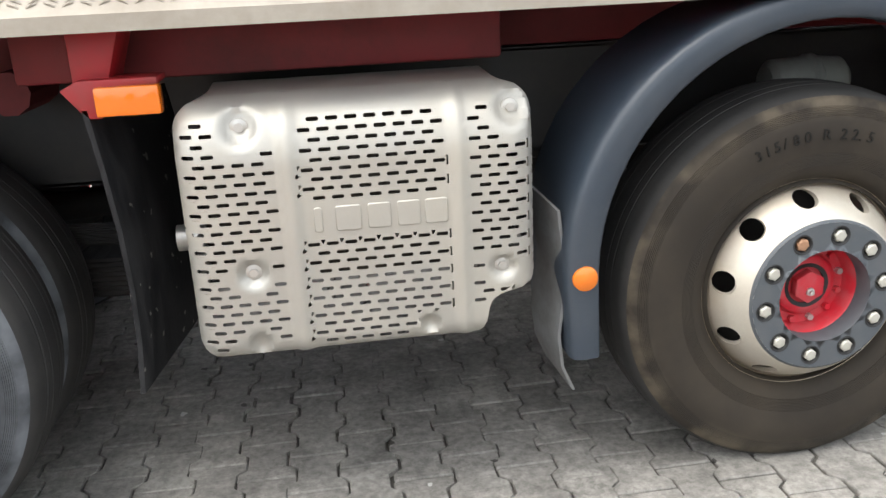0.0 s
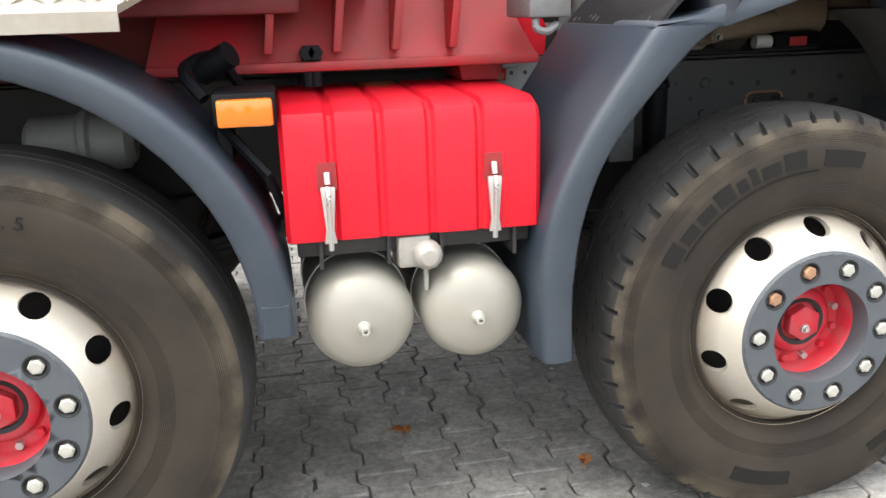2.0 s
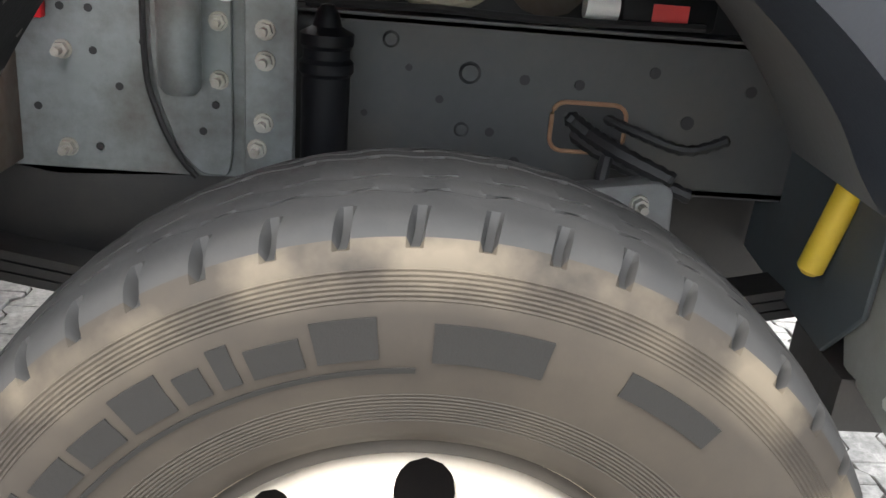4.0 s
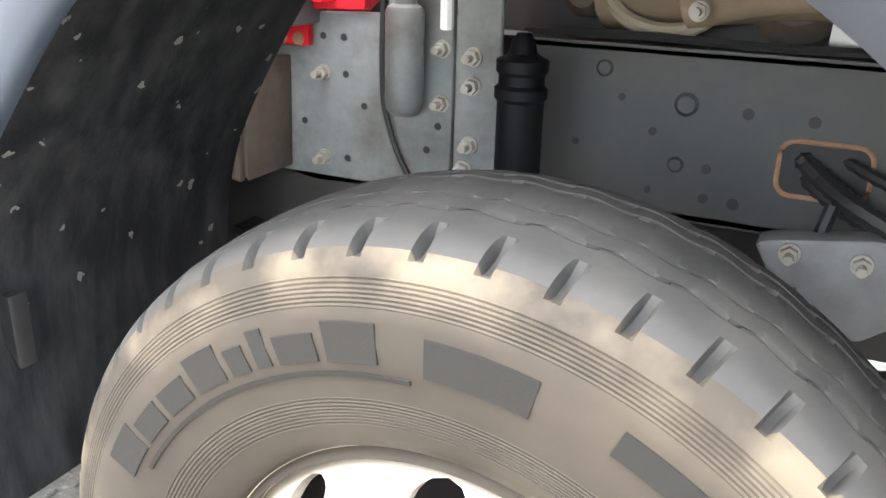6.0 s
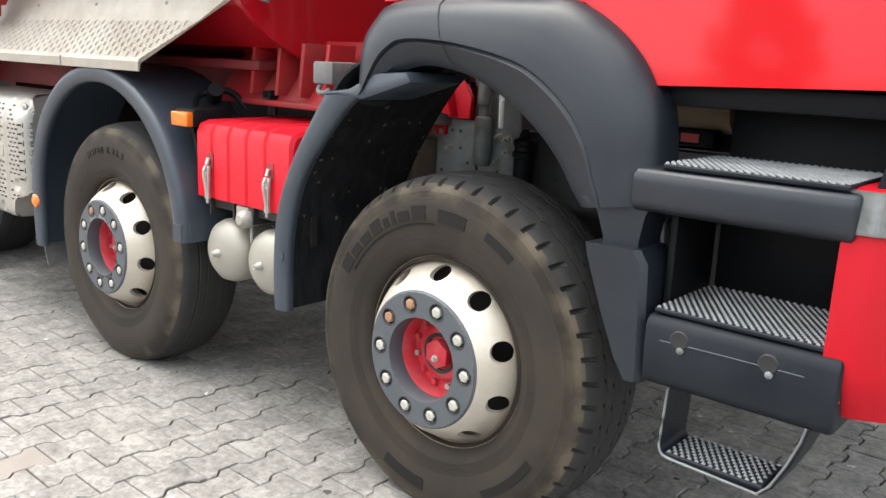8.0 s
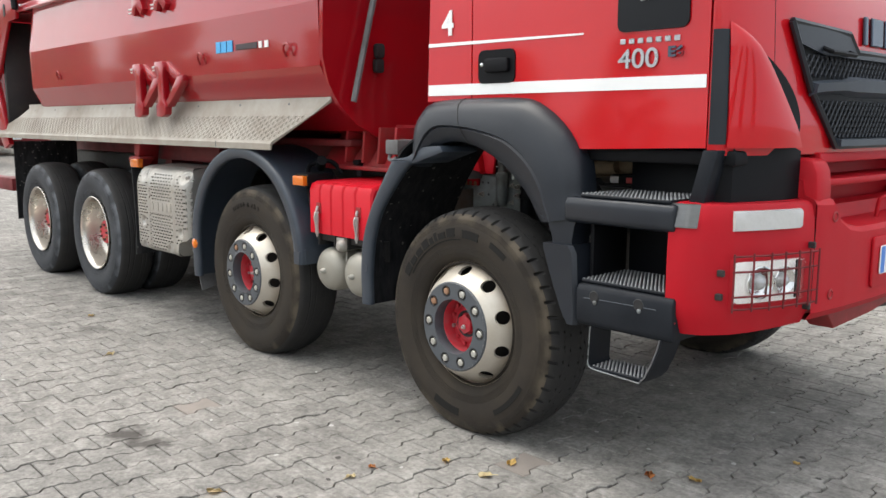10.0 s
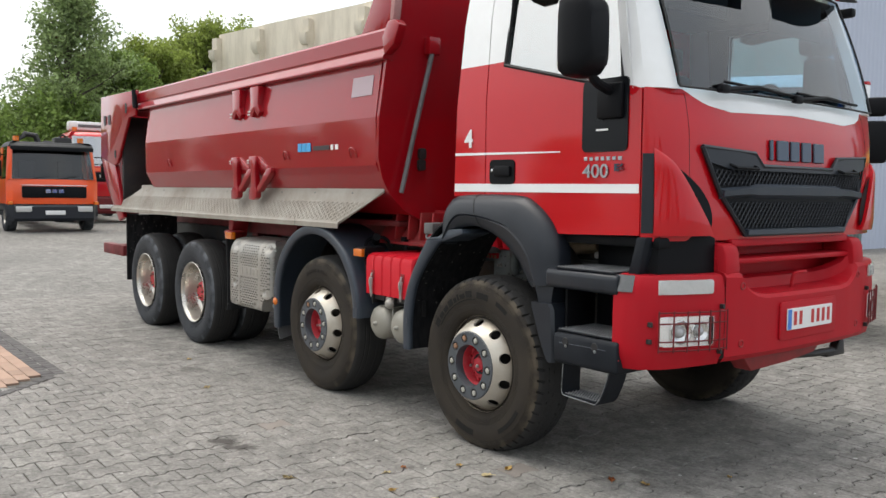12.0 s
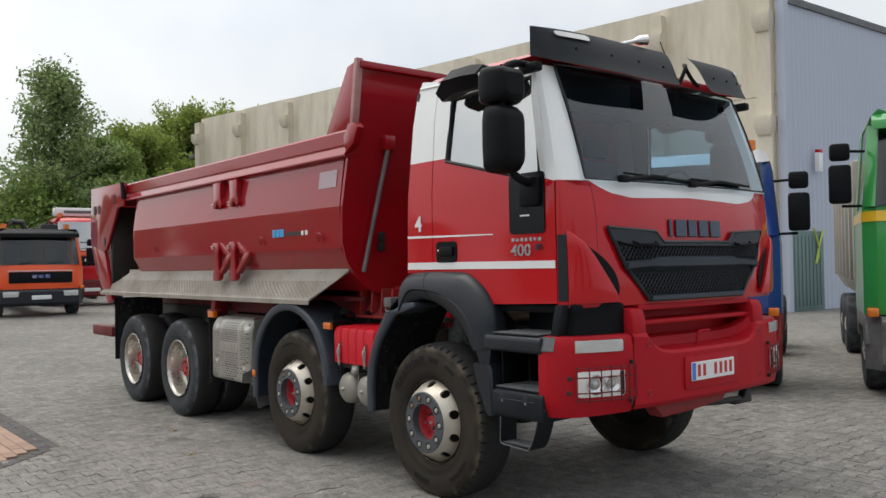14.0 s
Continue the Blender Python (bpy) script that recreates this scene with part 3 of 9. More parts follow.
def wall_y(r):
    return float(np.interp(r, [0.36, 0.405, 0.432, 0.462, 0.488], [0.010, 0.002, 0.0, 0.004, 0.012]))


def steer_wheel(kind, turn, rusty):
    """Alloy disc with ten hand holes, slate nut cover, red hub."""
    belt0, belt1 = (0.289, 0.078), (0.214, -0.040)
    bm = bmesh.new()
    # rim flange and well
    lathe(bm, [(0.270, 0.16), (0.281, 0.10), (0.284, 0.062), (0.294, 0.050), (0.304, 0.046), (0.307, 0.052), (0.303, 0.062), (0.296, 0.075), (0.292, 0.16)], 80)
    lathe(bm, [(0.290, 0.10), belt0], 80)
    lathe(bm, [belt1, (0.207, -0.046), (0.196, -0.048)], 80)

    def lay(th, s, inwards=0.0):
        r, y = belt0[0] + (belt1[0] - belt0[0]) * s, belt0[1] + (belt1[1] - belt0[1]) * s
        y -= 0.012 * math.sin(math.pi * s)
        r -= inwards * 0.4
        y += inwards
        return (r * math.cos(th), y, r * math.sin(th))

    for c in range(10):
        th0 = 2 * math.pi * (c + 0.5) / 10 + turn
        rim, hole = [], []
        for k in range(16):
            q, d = k // 4, (k % 4) / 4 * 2 - 1
            u, v = [(d, -1), (1, d), (-d, 1), (-1, -d)][q]
            rim.append((u, v))
            a = math.atan2(v * 0.0705, u * 0.0785)
            hole.append((0.031 / 0.0785 * math.cos(a), -0.10 + 0.036 / 0.0705 * math.sin(a)))
        rows = [[lay(th0 + u * math.pi / 10, 0.5 + v / 2) for u, v in rim]]
        for f in (0.5, 0.0):
            rows.append([lay(th0 + (u1 + (u - u1) * f) * math.pi / 10, 0.5 + (v1 + (v - v1) * f) / 2) for (u, v), (u1, v1) in zip(rim, hole)])
        rows.append([lay(th0 + u * math.pi / 10, 0.5 + v / 2, 0.016) for u, v in hole])
        loft(bm, rows, caps=False)
    bmesh.ops.remove_doubles(bm, verts=bm.verts, dist=0.0004)
    disc = part("wheel", bm, ALLOY, truck, "alloy disc wheel with ten round holes")
    tyre(kind, disc)
    bm = bmesh.new()
    lathe(bm, [(0.0, 0.17), (0.285, 0.17)], 24)
    part("brake_drum", bm, FRAME_BLACK, disc, "black brake drum behind the holes")
    # slate ring round the nuts, pocketed
    bm = bmesh.new()
    ring_in, ring_out = 0.128, 0.203
    for c in range(10):
        th0 = 2 * math.pi * c / 10 + turn
        rim, hole = [], []
        for k in range(16):
            q, d = k // 4, (k % 4) / 4 * 2 - 1
            u, v = [(d, -1), (1, d), (-d, 1), (-1, -d)][q]
            rim.append((u, v))
            a = math.atan2(v * 0.0375, u * 0.0525)
            hole.append((0.0262 * math.cos(a), 0.1675 + 0.0262 * math.sin(a)))
        rows = [[(lambda th, r: (r * math.cos(th), -0.052, r * math.sin(th)))(th0 + u * math.pi / 10, 0.1655 + v * 0.0375) for u, v in rim]]
        for y in (-0.052, -0.038):
            rows.append([(r * math.cos(th0) - t * math.sin(th0), y, r * math.sin(th0) + t * math.cos(th0)) for t, r in hole])
        loft(bm, rows, caps=False)
        fl = [bm.verts.new((r * math.cos(th0) - t * math.sin(th0), -0.0381, r * math.sin(th0) + t * math.cos(th0))) for t, r in hole]
        bm.faces.new(fl)
    lathe(bm, [(0.203, -0.052), (0.209, -0.046), (0.209, -0.032)], 80)
    lathe(bm, [(0.128, -0.052), (0.126, -0.044), (0.1255, 0.004)], 60)
    bmesh.ops.remove_doubles(bm, verts=bm.verts, dist=0.0003)
    part("nut_cover", bm, NUT_RING, disc, "slate-grey plastic ring round the wheel nuts")
    for c in range(10):
        a = 2 * math.pi * c / 10 + turn
        bm = bmesh.new()
        x, z = 0.1675 * math.cos(a), 0.1675 * math.sin(a)
        hexnut(bm, x, -0.053, -0.036, z, 0.0172, 6, a + 0.3 * c)
        lathe(bm, [(0.0, -0.0565), (0.012, -0.0560), (0.0148, -0.0530)], 14, (x, 0, z))
        part("wheel_nut", bm, RUST if c in rusty else NUT, disc, "rusty wheel nut" if c in rusty else "zinc wheel nut")
        bm = bmesh.new()
        lathe(bm, [(0.0176, -0.0385), (0.0176, -0.044), (0.021, -0.050), (0.0245, -0.0535), (0.0268, -0.0535), (0.0275, -0.0515)], 20, (x, 0, z))
        part("nut_seal", bm, SEAL_AND_HOLE, disc, "black ring")
    # red hub: dished flange, bolts, hex cap
    bm = bmesh.new()
    lathe(bm, [(0.1255, 0.0045), (0.121, 0.012), (0.119, 0.050), (0.117, 0.058), (0.094, 0.060), (0.088, 0.056), (0.084, 0.044), (0.076, 0.038), (0.064, 0.036), (0.061, 0.044), (0.056, 0.046), (0.0, 0.046)], 48)
    part("hub", bm, RED_HUB, disc, "worn red hub")
    bm = bmesh.new()
    lathe(bm, [(0.052, 0.045), (0.052, 0.038), (0.063, 0.035), (0.063, 0.043)], 36)
    part("hub_seal", bm, SEAL_AND_HOLE, disc, "black hub ring")
    bm = bmesh.new()
    hexnut(bm, 0, 0.018, 0.046, 0, 0.047, 6, 0.5)
    bmesh.ops.bevel(bm, geom=bm.edges[:], offset=0.004, segments=2, affect="EDGES", profile=0.5)
    part("hub_cap", bm, RED_HUB, disc, "red hexagonal hub cap")
    bm = bmesh.new()
    lathe(bm, [(0.0, 0.002), (0.006, 0.003), (0.007, 0.011), (0.011, 0.012), (0.012, 0.019)], 14, (0.0, 0, -0.012))
    part("grease_nipple", bm, BARE, disc, "small steel nipple")
    for c in range(12):
        a = 2 * math.pi * (c + 0.5) / 12
        bm = bmesh.new()
        hexnut(bm, 0.105 * math.cos(a), 0.044, 0.062, 0.105 * math.sin(a), 0.0095)
        part("hub_bolt", bm, RED_HUB if c % 3 else BARE, disc, "small hub bolt")
    return disc


def drive_wheel():
    """Deep polished rim of a twin wheel, red hub far inside, second tyre behind."""
    bm = bmesh.new()
    lathe(bm, [(0.292, 0.14), (0.296, 0.03), (0.306, 0.018), (0.309, 0.010), (0.304, 0.006), (0.292, 0.014), (0.285, 0.026), (0.281, 0.050), (0.277, 0.080), (0.272, 0.115), (0.265, 0.150), (0.254, 0.176), (0.244, 0.186), (0.215, 0.190), (0.160, 0.192), (0.135, 0.192)], 80)
    disc = part("wheel", bm, POLISHED, truck, "deep polished twin wheel")
    disc.data.materials.append(STEEL_DARK)
    for p in disc.data.polygons:
        p.material_index = int(math.hypot(p.center.x, p.center.z) < 0.248)
    tyre("drive", disc)
    second = tyre("drive", disc)
    second.location = (0, 0.34, 0)
    bm = bmesh.new()
    lathe(bm, [(0.125, 0.20), (0.125, 0.165), (0.118, 0.155), (0.104, 0.153), (0.098, 0.105), (0.088, 0.094), (0.0, 0.092)], 40)
    part("hub", bm, RED_HUB, disc, "worn red drive hub")
    for c in range(10):
        a = 2 * math.pi * c / 10
        bm = bmesh.new()
        hexnut(bm, 0.1675 * math.cos(a), 0.150, 0.192, 0.1675 * math.sin(a), 0.017)
        part("wheel_nut", bm, RUST if c % 4 == 1 else NUT, disc, "wheel nut")
        bm = bmesh.new()
        hexnut(bm, 0.111 * math.cos(a + 0.3), 0.140, 0.156, 0.118 * math.sin(a + 0.3), 0.009)
        part("hub_bolt", bm, RED_HUB, disc, "small hub bolt")
        bm = bmesh.new()
        hexnut(bm, 0.066 * math.cos(a), 0.080, 0.095, 0.066 * math.sin(a), 0.010)
        part("flange_bolt", bm, RUST if c % 2 else FRAME_BLACK, disc, "dark bolt in the hub's face")
    return disc


X2, X3, X4 = -1.91, -4.44, -5.84
WHEEL_Y = 1.215
first = steer_wheel("block", radians(-1.3), (3, 4))
first.matrix_basis = pose(-0.006, -WHEEL_Y, HUB_Z)
second = steer_wheel("rib", radians(8.9), (3,))
second.matrix_basis = pose(X2, -WHEEL_Y, HUB_Z)
third = drive_wheel()
third.matrix_basis = pose(X3, -1.245, HUB_Z)
again(third, truck, pose(X4, -1.245, HUB_Z))
for x, w in ((0, first), (X2, second), (X3, third), (X4, third)):
    again(w, truck, pose(x, WHEEL_Y, HUB_Z, 0, 0, 180))

# moulded marks on the front tyre: a row of plain blocks, two bands
def mark(r0, r1, a0, a1, n):
    bm = bmesh.new()
    arc_bar(bm, r0, r1, a0, a1, wall_y, n)
    m = part("tyre_mark", bm, TYRE_MARK, truck, "dark mark moulded into the tyre wall")
    m.matrix_basis = pose(-0.006, -WHEEL_Y, HUB_Z)


spans = [(154, 146.5), (145, 138.5), (137, 130.5), (129, 122.5), (121, 117.5), (116, 113.5), (112, 105.5), (104, 96.5)]
for k, (a0, a1) in enumerate(spans):
    mark(0.412, 0.452 if k in (0, 3, 5, 7) else 0.441, a0, a1, 3)
mark(0.396, 0.401, 150, 92, 24)
mark(0.408, 0.446, 90, 76, 8)
mark(0.420, 0.446, 66, 52, 8)
mark(0.408, 0.446, 268, 245, 10)
mark(0.415, 0.440, 330, 300, 10)
# the size on the second tyre
text, ang = "315/80 R 22.5", 118.0
for ch in text:
    w = {" ": 2.4, "1": 2.8, "/": 2.8, ".": 1.8}.get(ch, 4.3)
    if ch != " ":
        g = words(ch, 0.040, 0.0015)
        a = radians(ang - w / 2)
        bmesh.ops.translate(g, verts=g.verts, vec=(-0.012, wall_y(0.425) - 0.001, 0.408))
        bmesh.ops.rotate(g, verts=g.verts, cent=(0, 0, 0), matrix=Matrix.Rotation(-(a - math.pi / 2), 3, "Y"))
        letter = part("tyre_letter", g, TYRE_MARK, truck, "raised character of the size on the tyre wall")
        letter.matrix_basis = pose(X2, -WHEEL_Y, HUB_Z)
    ang -= w
# a small blue sticker on the front disc
bm = bmesh.new()
box(bm, -0.272, -0.246, -0.002, 0.0, -0.014, 0.014)
st = part("sticker", bm, BLUE_STICKER, truck, "small blue sticker on the wheel")
st.matrix_basis = pose(-0.001, -1.186, 0.521, 0, 0, -28)


# ---- axles and chassis ----
for x in (0.0, X2, X3, X4):
    bm = bmesh.new()
    tube(bm, [(x, -0.92, HUB_Z), (x, -0.6, HUB_Z - 0.01), (x, -0.3, 0.46), (x, 0.3, 0.46), (x, 0.6, HUB_Z - 0.01), (x, 0.92, HUB_Z)], 0.075 if x > X3 + 1 else 0.11, 12)
    if x < X3 + 1:
        lathe(bm, [(0.0, -0.22), (0.14, -0.20), (0.22, -0.05), (0.22, 0.05), (0.14, 0.20), (0.0, 0.22)], 20, (x, 0.0, 0.50))
    part("axle", bm, FRAME_BLACK, truck, "oily black axle")
for s in (-1, 1):
    # frame rail, stepped outwards at the front; a C of steel
    bm = bmesh.new()
    prism(bm, [(-1.2, 0.80), (-0.9, 0.80), (-0.55, 0.87), (1.0, 0.87), (1.0, 1.14), (-1.2, 1.14)], "y", s * 0.46, s * 0.474, 0.003, 1)
    for z in (0.87, 1.13):
        box(bm, -0.7, 1.0, min(s * 0.40, s * 0.474), max(s * 0.40, s * 0.474), z, z + 0.012)
    for z in (0.80, 1.13):
        box(bm, -1.2, -0.7, min(s * 0.40, s * 0.474), max(s * 0.40, s * 0.474), z, z + 0.012)
    part("frame_rail", bm, RAIL_GREY if s < 0 else FRAME_BLACK, truck, "grey bolted chassis rail")
    # rear length of the same rail, in a darker material than the front
    bm = bmesh.new()
    prism(bm, [(-7.0, 0.80), (-1.203, 0.80), (-1.203, 1.14), (-7.0, 1.14)], "y", s * 0.46, s * 0.474, 0.003, 1)
    for z in (0.80, 1.13):
        box(bm, -7.0, -1.203, min(s * 0.40, s * 0.474), max(s * 0.40, s * 0.474), z, z + 0.012)
    part("rear_frame_rail", bm, FRAME_BLACK, truck, "black rear chassis rail")
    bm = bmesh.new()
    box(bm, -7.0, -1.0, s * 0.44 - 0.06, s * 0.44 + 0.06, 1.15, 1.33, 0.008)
    part("subframe_rail", bm, RED_DIRT_SHADE, truck, "red tipper subframe rail")
    bm = bmesh.new()
    for k in range(8):
        tube(bm, [(X3 - 0.75 + 0.0 * k, s * 0.52, 0.72)] + [(X3 - 0.75 + i * 0.36, s * 0.52, 0.72 - 0.16 * math.sin(math.pi * i / 8) ** 0.8 - 0.016 * k) for i in range(1, 8)] + [(X4 + 0.65, s * 0.52, 0.72)], 0.008, 4)
    part("leaf_spring", bm, FRAME_BLACK, truck, "black leaf spring")
    for x in (0.0, X2):
        bm = bmesh.new()
        for k in range(3):
            pts = smooth_line([(x - 0.75, s * 0.53, 0.74 - 0.02 * k), (x - 0.3, s * 0.53, 0.66 - 0.02 * k), (x, s * 0.53, 0.62 - 0.02 * k), (x + 0.3, s * 0.53, 0.66 - 0.02 * k), (x + 0.72, s * 0.53, 0.75 - 0.02 * k)], 4)
            loft(bm, [[(p.x, p.y - 0.04, p.z - 0.008), (p.x, p.y + 0.04, p.z - 0.008), (p.x, p.y + 0.04, p.z + 0.008), (p.x, p.y - 0.04, p.z + 0.008)] for p in pts])
        part("leaf_spring", bm, FRAME_BLACK, truck, "black leaf spring")
for x in (-6.6, -5.1, -3.6, -2.6, -1.2, -0.35, 0.9):
    bm = bmesh.new()
    box(bm, x - 0.06, x + 0.06, -0.46, 0.46, 0.84, 1.10, 0.01)
    part("cross_member", bm, FRAME_BLACK, truck)
bm = bmesh.new()
rod(bm, (-4.3, 0.0, 0.62), (-2.2, 0, 0.74), 0.055, 14)
rod(bm, (-2.2, 0.0, 0.74), (-0.4, 0, 0.80), 0.055, 14)
part("drive_shaft", bm, FRAME_BLACK, truck, "dark drive shaft")
bm = bmesh.new()
box(bm, -0.55, 0.95, -0.36, 0.36, 0.62, 1.25, 0.06)
lathe(bm, [(0.0, -0.3), (0.28, -0.3), (0.30, 0.0), (0.28, 0.3), (0.0, 0.3)], 20, (-0.4, 0, 0.95))
part("engine", bm, FRAME_BLACK, truck, "dirty dark engine under the cab")
bm = bmesh.new()
box(bm, -0.70, -0.13, 0.02, 0.32, 1.05, 1.36, 0.04)
part("gearbox_cover", bm, FRAME_BLACK, truck, "dark oily cover behind the engine")
bm = bmesh.new()
box(bm, -0.10, 0.90, -0.33, 0.33, 1.22, 1.335, 0.03)
cover = part("engine_cover", bm, TAN, truck, "brown dusty engine cover with ribs")
for k in range(6):
    bm = bmesh.new()
    box(bm, -0.02 + 0.15 * k, 0.07 + 0.15 * k, -0.345, 0.30, 1.23, 1.325, 0.012)
    part("cover_rib", bm, TAN, cover)
bm = bmesh.new()
loft(bm, [[(X2 + 0.145 + dx, -0.80 + r * math.cos(a), 1.02 + r * math.sin(a)) for a in np.linspace(0, 2 * math.pi, 25)[:-1]] for dx, r in ((-0.10, 0.001), (-0.10, 0.05), (-0.085, 0.068), (0.02, 0.072), (0.03, 0.080), (0.045, 0.080), (0.055, 0.072), (0.13, 0.066), (0.15, 0.045), (0.15, 0.001))])
part("brake_cylinder", bm, PLATE_GREY, truck, "grey brake cylinder above the axle")
# bearers in the red that has the underside's shade mixed in
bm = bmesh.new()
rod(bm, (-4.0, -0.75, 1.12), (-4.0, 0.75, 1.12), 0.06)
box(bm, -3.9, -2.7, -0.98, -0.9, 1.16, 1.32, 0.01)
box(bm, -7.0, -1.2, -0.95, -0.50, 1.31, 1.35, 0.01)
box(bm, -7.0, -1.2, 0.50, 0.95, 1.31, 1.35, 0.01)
part("body_bearer", bm, RED_DIRT_SHADE, truck, "dirty red bearer under the tipper body, darkened for shade")

# what shows above the front wheel: plates, bolts, valve, damper, bracket
bm = bmesh.new()
prism(bm, [(-1.10, 0.866), (-0.30, 0.866), (-0.36, 0.745), (-0.47, 0.705), (-0.70, 0.660), (-1.10, 0.660)], "y", -0.50, -0.44, 0.006)
part("spring_hanger", bm, FRAME_BLACK, truck, "oily dark spring hanger below the rail")
bm = bmesh.new()
prism(bm, [(-0.745, 1.155), (-0.745, 0.87), (-0.60, 0.845), (-0.29, 0.86), (-0.29, 1.17)], "y", -0.500, -0.484, 0.003, 1)
part("gusset", bm, STEEL_LIGHT, truck, "light grey bolted gusset plate with rust")
bm = bmesh.new()
prism(bm, [(-0.705, 1.08), (-0.700, 0.88), (-0.655, 0.87), (-0.650, 1.08)], "y", -0.655, -0.640, 0.004)
prism(bm, [(-0.668, 1.08), (-0.660, 0.88), (-0.650, 0.87), (-0.645, 1.08)], "y", -0.640, -0.501, 0.003)
part("angle_bracket", bm, RUST_STEEL, truck, "rusty angle bracket at the plate's edge")
for z in (0.935, 1.025):
    bm = bmesh.new()
    lathe(bm, [(0.012, 0.006), (0.013, -0.004), (0.022, -0.005), (0.024, 0.004)], 16, (-0.680, -0.656, z))
    part("eyelet", bm, STEEL_LIGHT, truck, "grey eyelet")
bm = bmesh.new()
prism(bm, smooth_outline([(-0.432, 1.30), (-0.436, 1.06), (-0.425, 0.98), (-0.395, 0.90), (-0.36, 0.865), (-0.31, 0.865), (-0.31, 1.30)]), "y", -0.512, -0.5012, 0.002, 1)
part("valve_plate", bm, STEEL_LIGHT, truck, "light grey plate behind the valve")
bm = bmesh.new()
tube(bm, smooth_line([(-0.44, -0.512, 1.33), (-0.445, -0.514, 1.06), (-0.43, -0.514, 0.97), (-0.40, -0.514, 0.90), (-0.37, -0.51, 0.86)], 6), 0.005, 6)
part("cable", bm, SEAL_AND_HOLE, truck, "thin black cable along the plate")
bm = bmesh.new()
prism(bm, [(-0.282, -0.50), (-0.282, -0.565), (-0.204, -0.565), (-0.204, -0.553), (-0.270, -0.553), (-0.270, -0.50)], "z", 0.84, 1.50, 0.003, 1)
part("channel_post", bm, STEEL_LIGHT, truck, "light grey steel channel")
for k, (x, z) in enumerate([(-0.575, 1.053), (-0.577, 0.895), (-0.330, 1.115), (-0.330, 1.024), (-0.250, 1.114), (-0.250, 1.068), (-0.252, 0.972), (-0.262, 0.930), (0.078, 1.20), (0.257, 0.893), (0.348, 0.893)]):
    y = -0.566 if -0.29 < x < -0.2 else (-0.612 if x > 0.2 else (-0.512 if -0.35 < x else -0.500))
    bm = bmesh.new()
    lathe(bm, [(0.0, -0.003), (0.015, -0.003), (0.016, 0.002)], 14, (x, y, z))
    hexnut(bm, x, y - 0.016, y, z, 0.0125, 6, k)
    rod(bm, (x, y - 0.034, z), (x, y, z), 0.007, 8)
    part("bolt", bm, BOLT_ZINC, truck, "zinc bolt")
# flush black discs paint the shade of holes drilled in the plates
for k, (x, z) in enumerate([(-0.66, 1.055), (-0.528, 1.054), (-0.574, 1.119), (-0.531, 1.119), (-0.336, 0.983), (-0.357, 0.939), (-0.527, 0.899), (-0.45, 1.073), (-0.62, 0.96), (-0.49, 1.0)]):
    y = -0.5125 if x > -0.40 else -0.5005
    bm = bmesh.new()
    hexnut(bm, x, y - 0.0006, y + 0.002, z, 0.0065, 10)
    part("plate_hole", bm, SEAL_AND_HOLE, truck, "black disc painted for the shade in a drilled hole")
bm = bmesh.new()
lathe_up = [(0.0, 1.006), (0.024, 1.007), (0.031, 1.016), (0.033, 1.03), (0.033, 1.175), (0.029, 1.183), (0.020, 1.188), (0.019, 1.23), (0.024, 1.235), (0.024, 1.60)]
loft(bm, [[(-0.381 + r * math.cos(a), -0.552 + r * math.sin(a), z) for a in np.linspace(0, 2 * math.pi, 21)[:-1]] for r, z in lathe_up])
part("valve_cylinder", bm, STEEL_LIGHT, truck, "grey cylinder on the plate")
bm = bmesh.new()
tube(bm, smooth_line([(-0.315, -0.53, 1.15), (-0.312, -0.54, 1.3), (-0.32, -0.55, 1.6)], 4), 0.011, 8)
part("hose", bm, WHITE, truck, "cream plastic hose")
bm = bmesh.new()
loft(bm, [[(-0.155 + r * math.cos(a), -0.600 + r * math.sin(a), z) for a in np.linspace(0, 2 * math.pi, 25)[:-1]] for r, z in ((0.034, 0.70), (0.036, 0.95), (0.036, 1.06), (0.041, 1.066), (0.041, 1.080), (0.035, 1.086), (0.035, 1.10), (0.040, 1.106), (0.040, 1.122), (0.028, 1.128), (0.022, 1.132), (0.017, 1.15), (0.010, 1.162), (0.0005, 1.164))])
part("damper", bm, BLACK, truck, "black damper with a rubber cap")
for x, z, r in ((-0.062, 1.103, 0.014), (0.071, 1.058, 0.019), (0.065, 0.962, 0.013)):
    bm = bmesh.new()
    lathe(bm, [(0.0, -0.004), (r * 0.7, -0.004), (r, 0.0), (r, 0.003)], 18, (x, -0.4745, z))
    part("rail_plug", bm, RAIL_GREY, truck, "round plug in the rail")
for pts in ([(0.3, -0.55, 0.95), (0.25, -0.62, 0.80), (0.1, -0.7, 0.66), (0.0, -0.85, 0.60)],):
    bm = bmesh.new()
    tube(bm, smooth_line(pts, 5), 0.011, 8)
    part("hose", bm, SEAL_AND_HOLE, truck, "black rubber hose")
bm = bmesh.new()
prism(bm, smooth_outline([(0.205, 0.905), (0.40, 0.935), (0.41, 0.815), (0.36, 0.775), (0.308, 0.800), (0.235, 0.855)]), "y", -0.61, -0.56, 0.006)
part("spring_bracket", bm, STEEL_DARK, truck, "grey spring bracket")
bm = bmesh.new()
prism(bm, [(-0.745, 1.10), (-0.595, 1.10), (-0.592, 1.165), (-0.476, 1.170), (-0.47, 1.25), (-0.56, 1.40), (-0.68, 1.40), (-0.745, 1.20)], "y", -0.520, -0.501, 0.004)
prism(bm, [(-0.66, 1.20), (-0.53, 1.18), (-0.61, 1.46)], "y", -0.57, -0.521, 0.004)
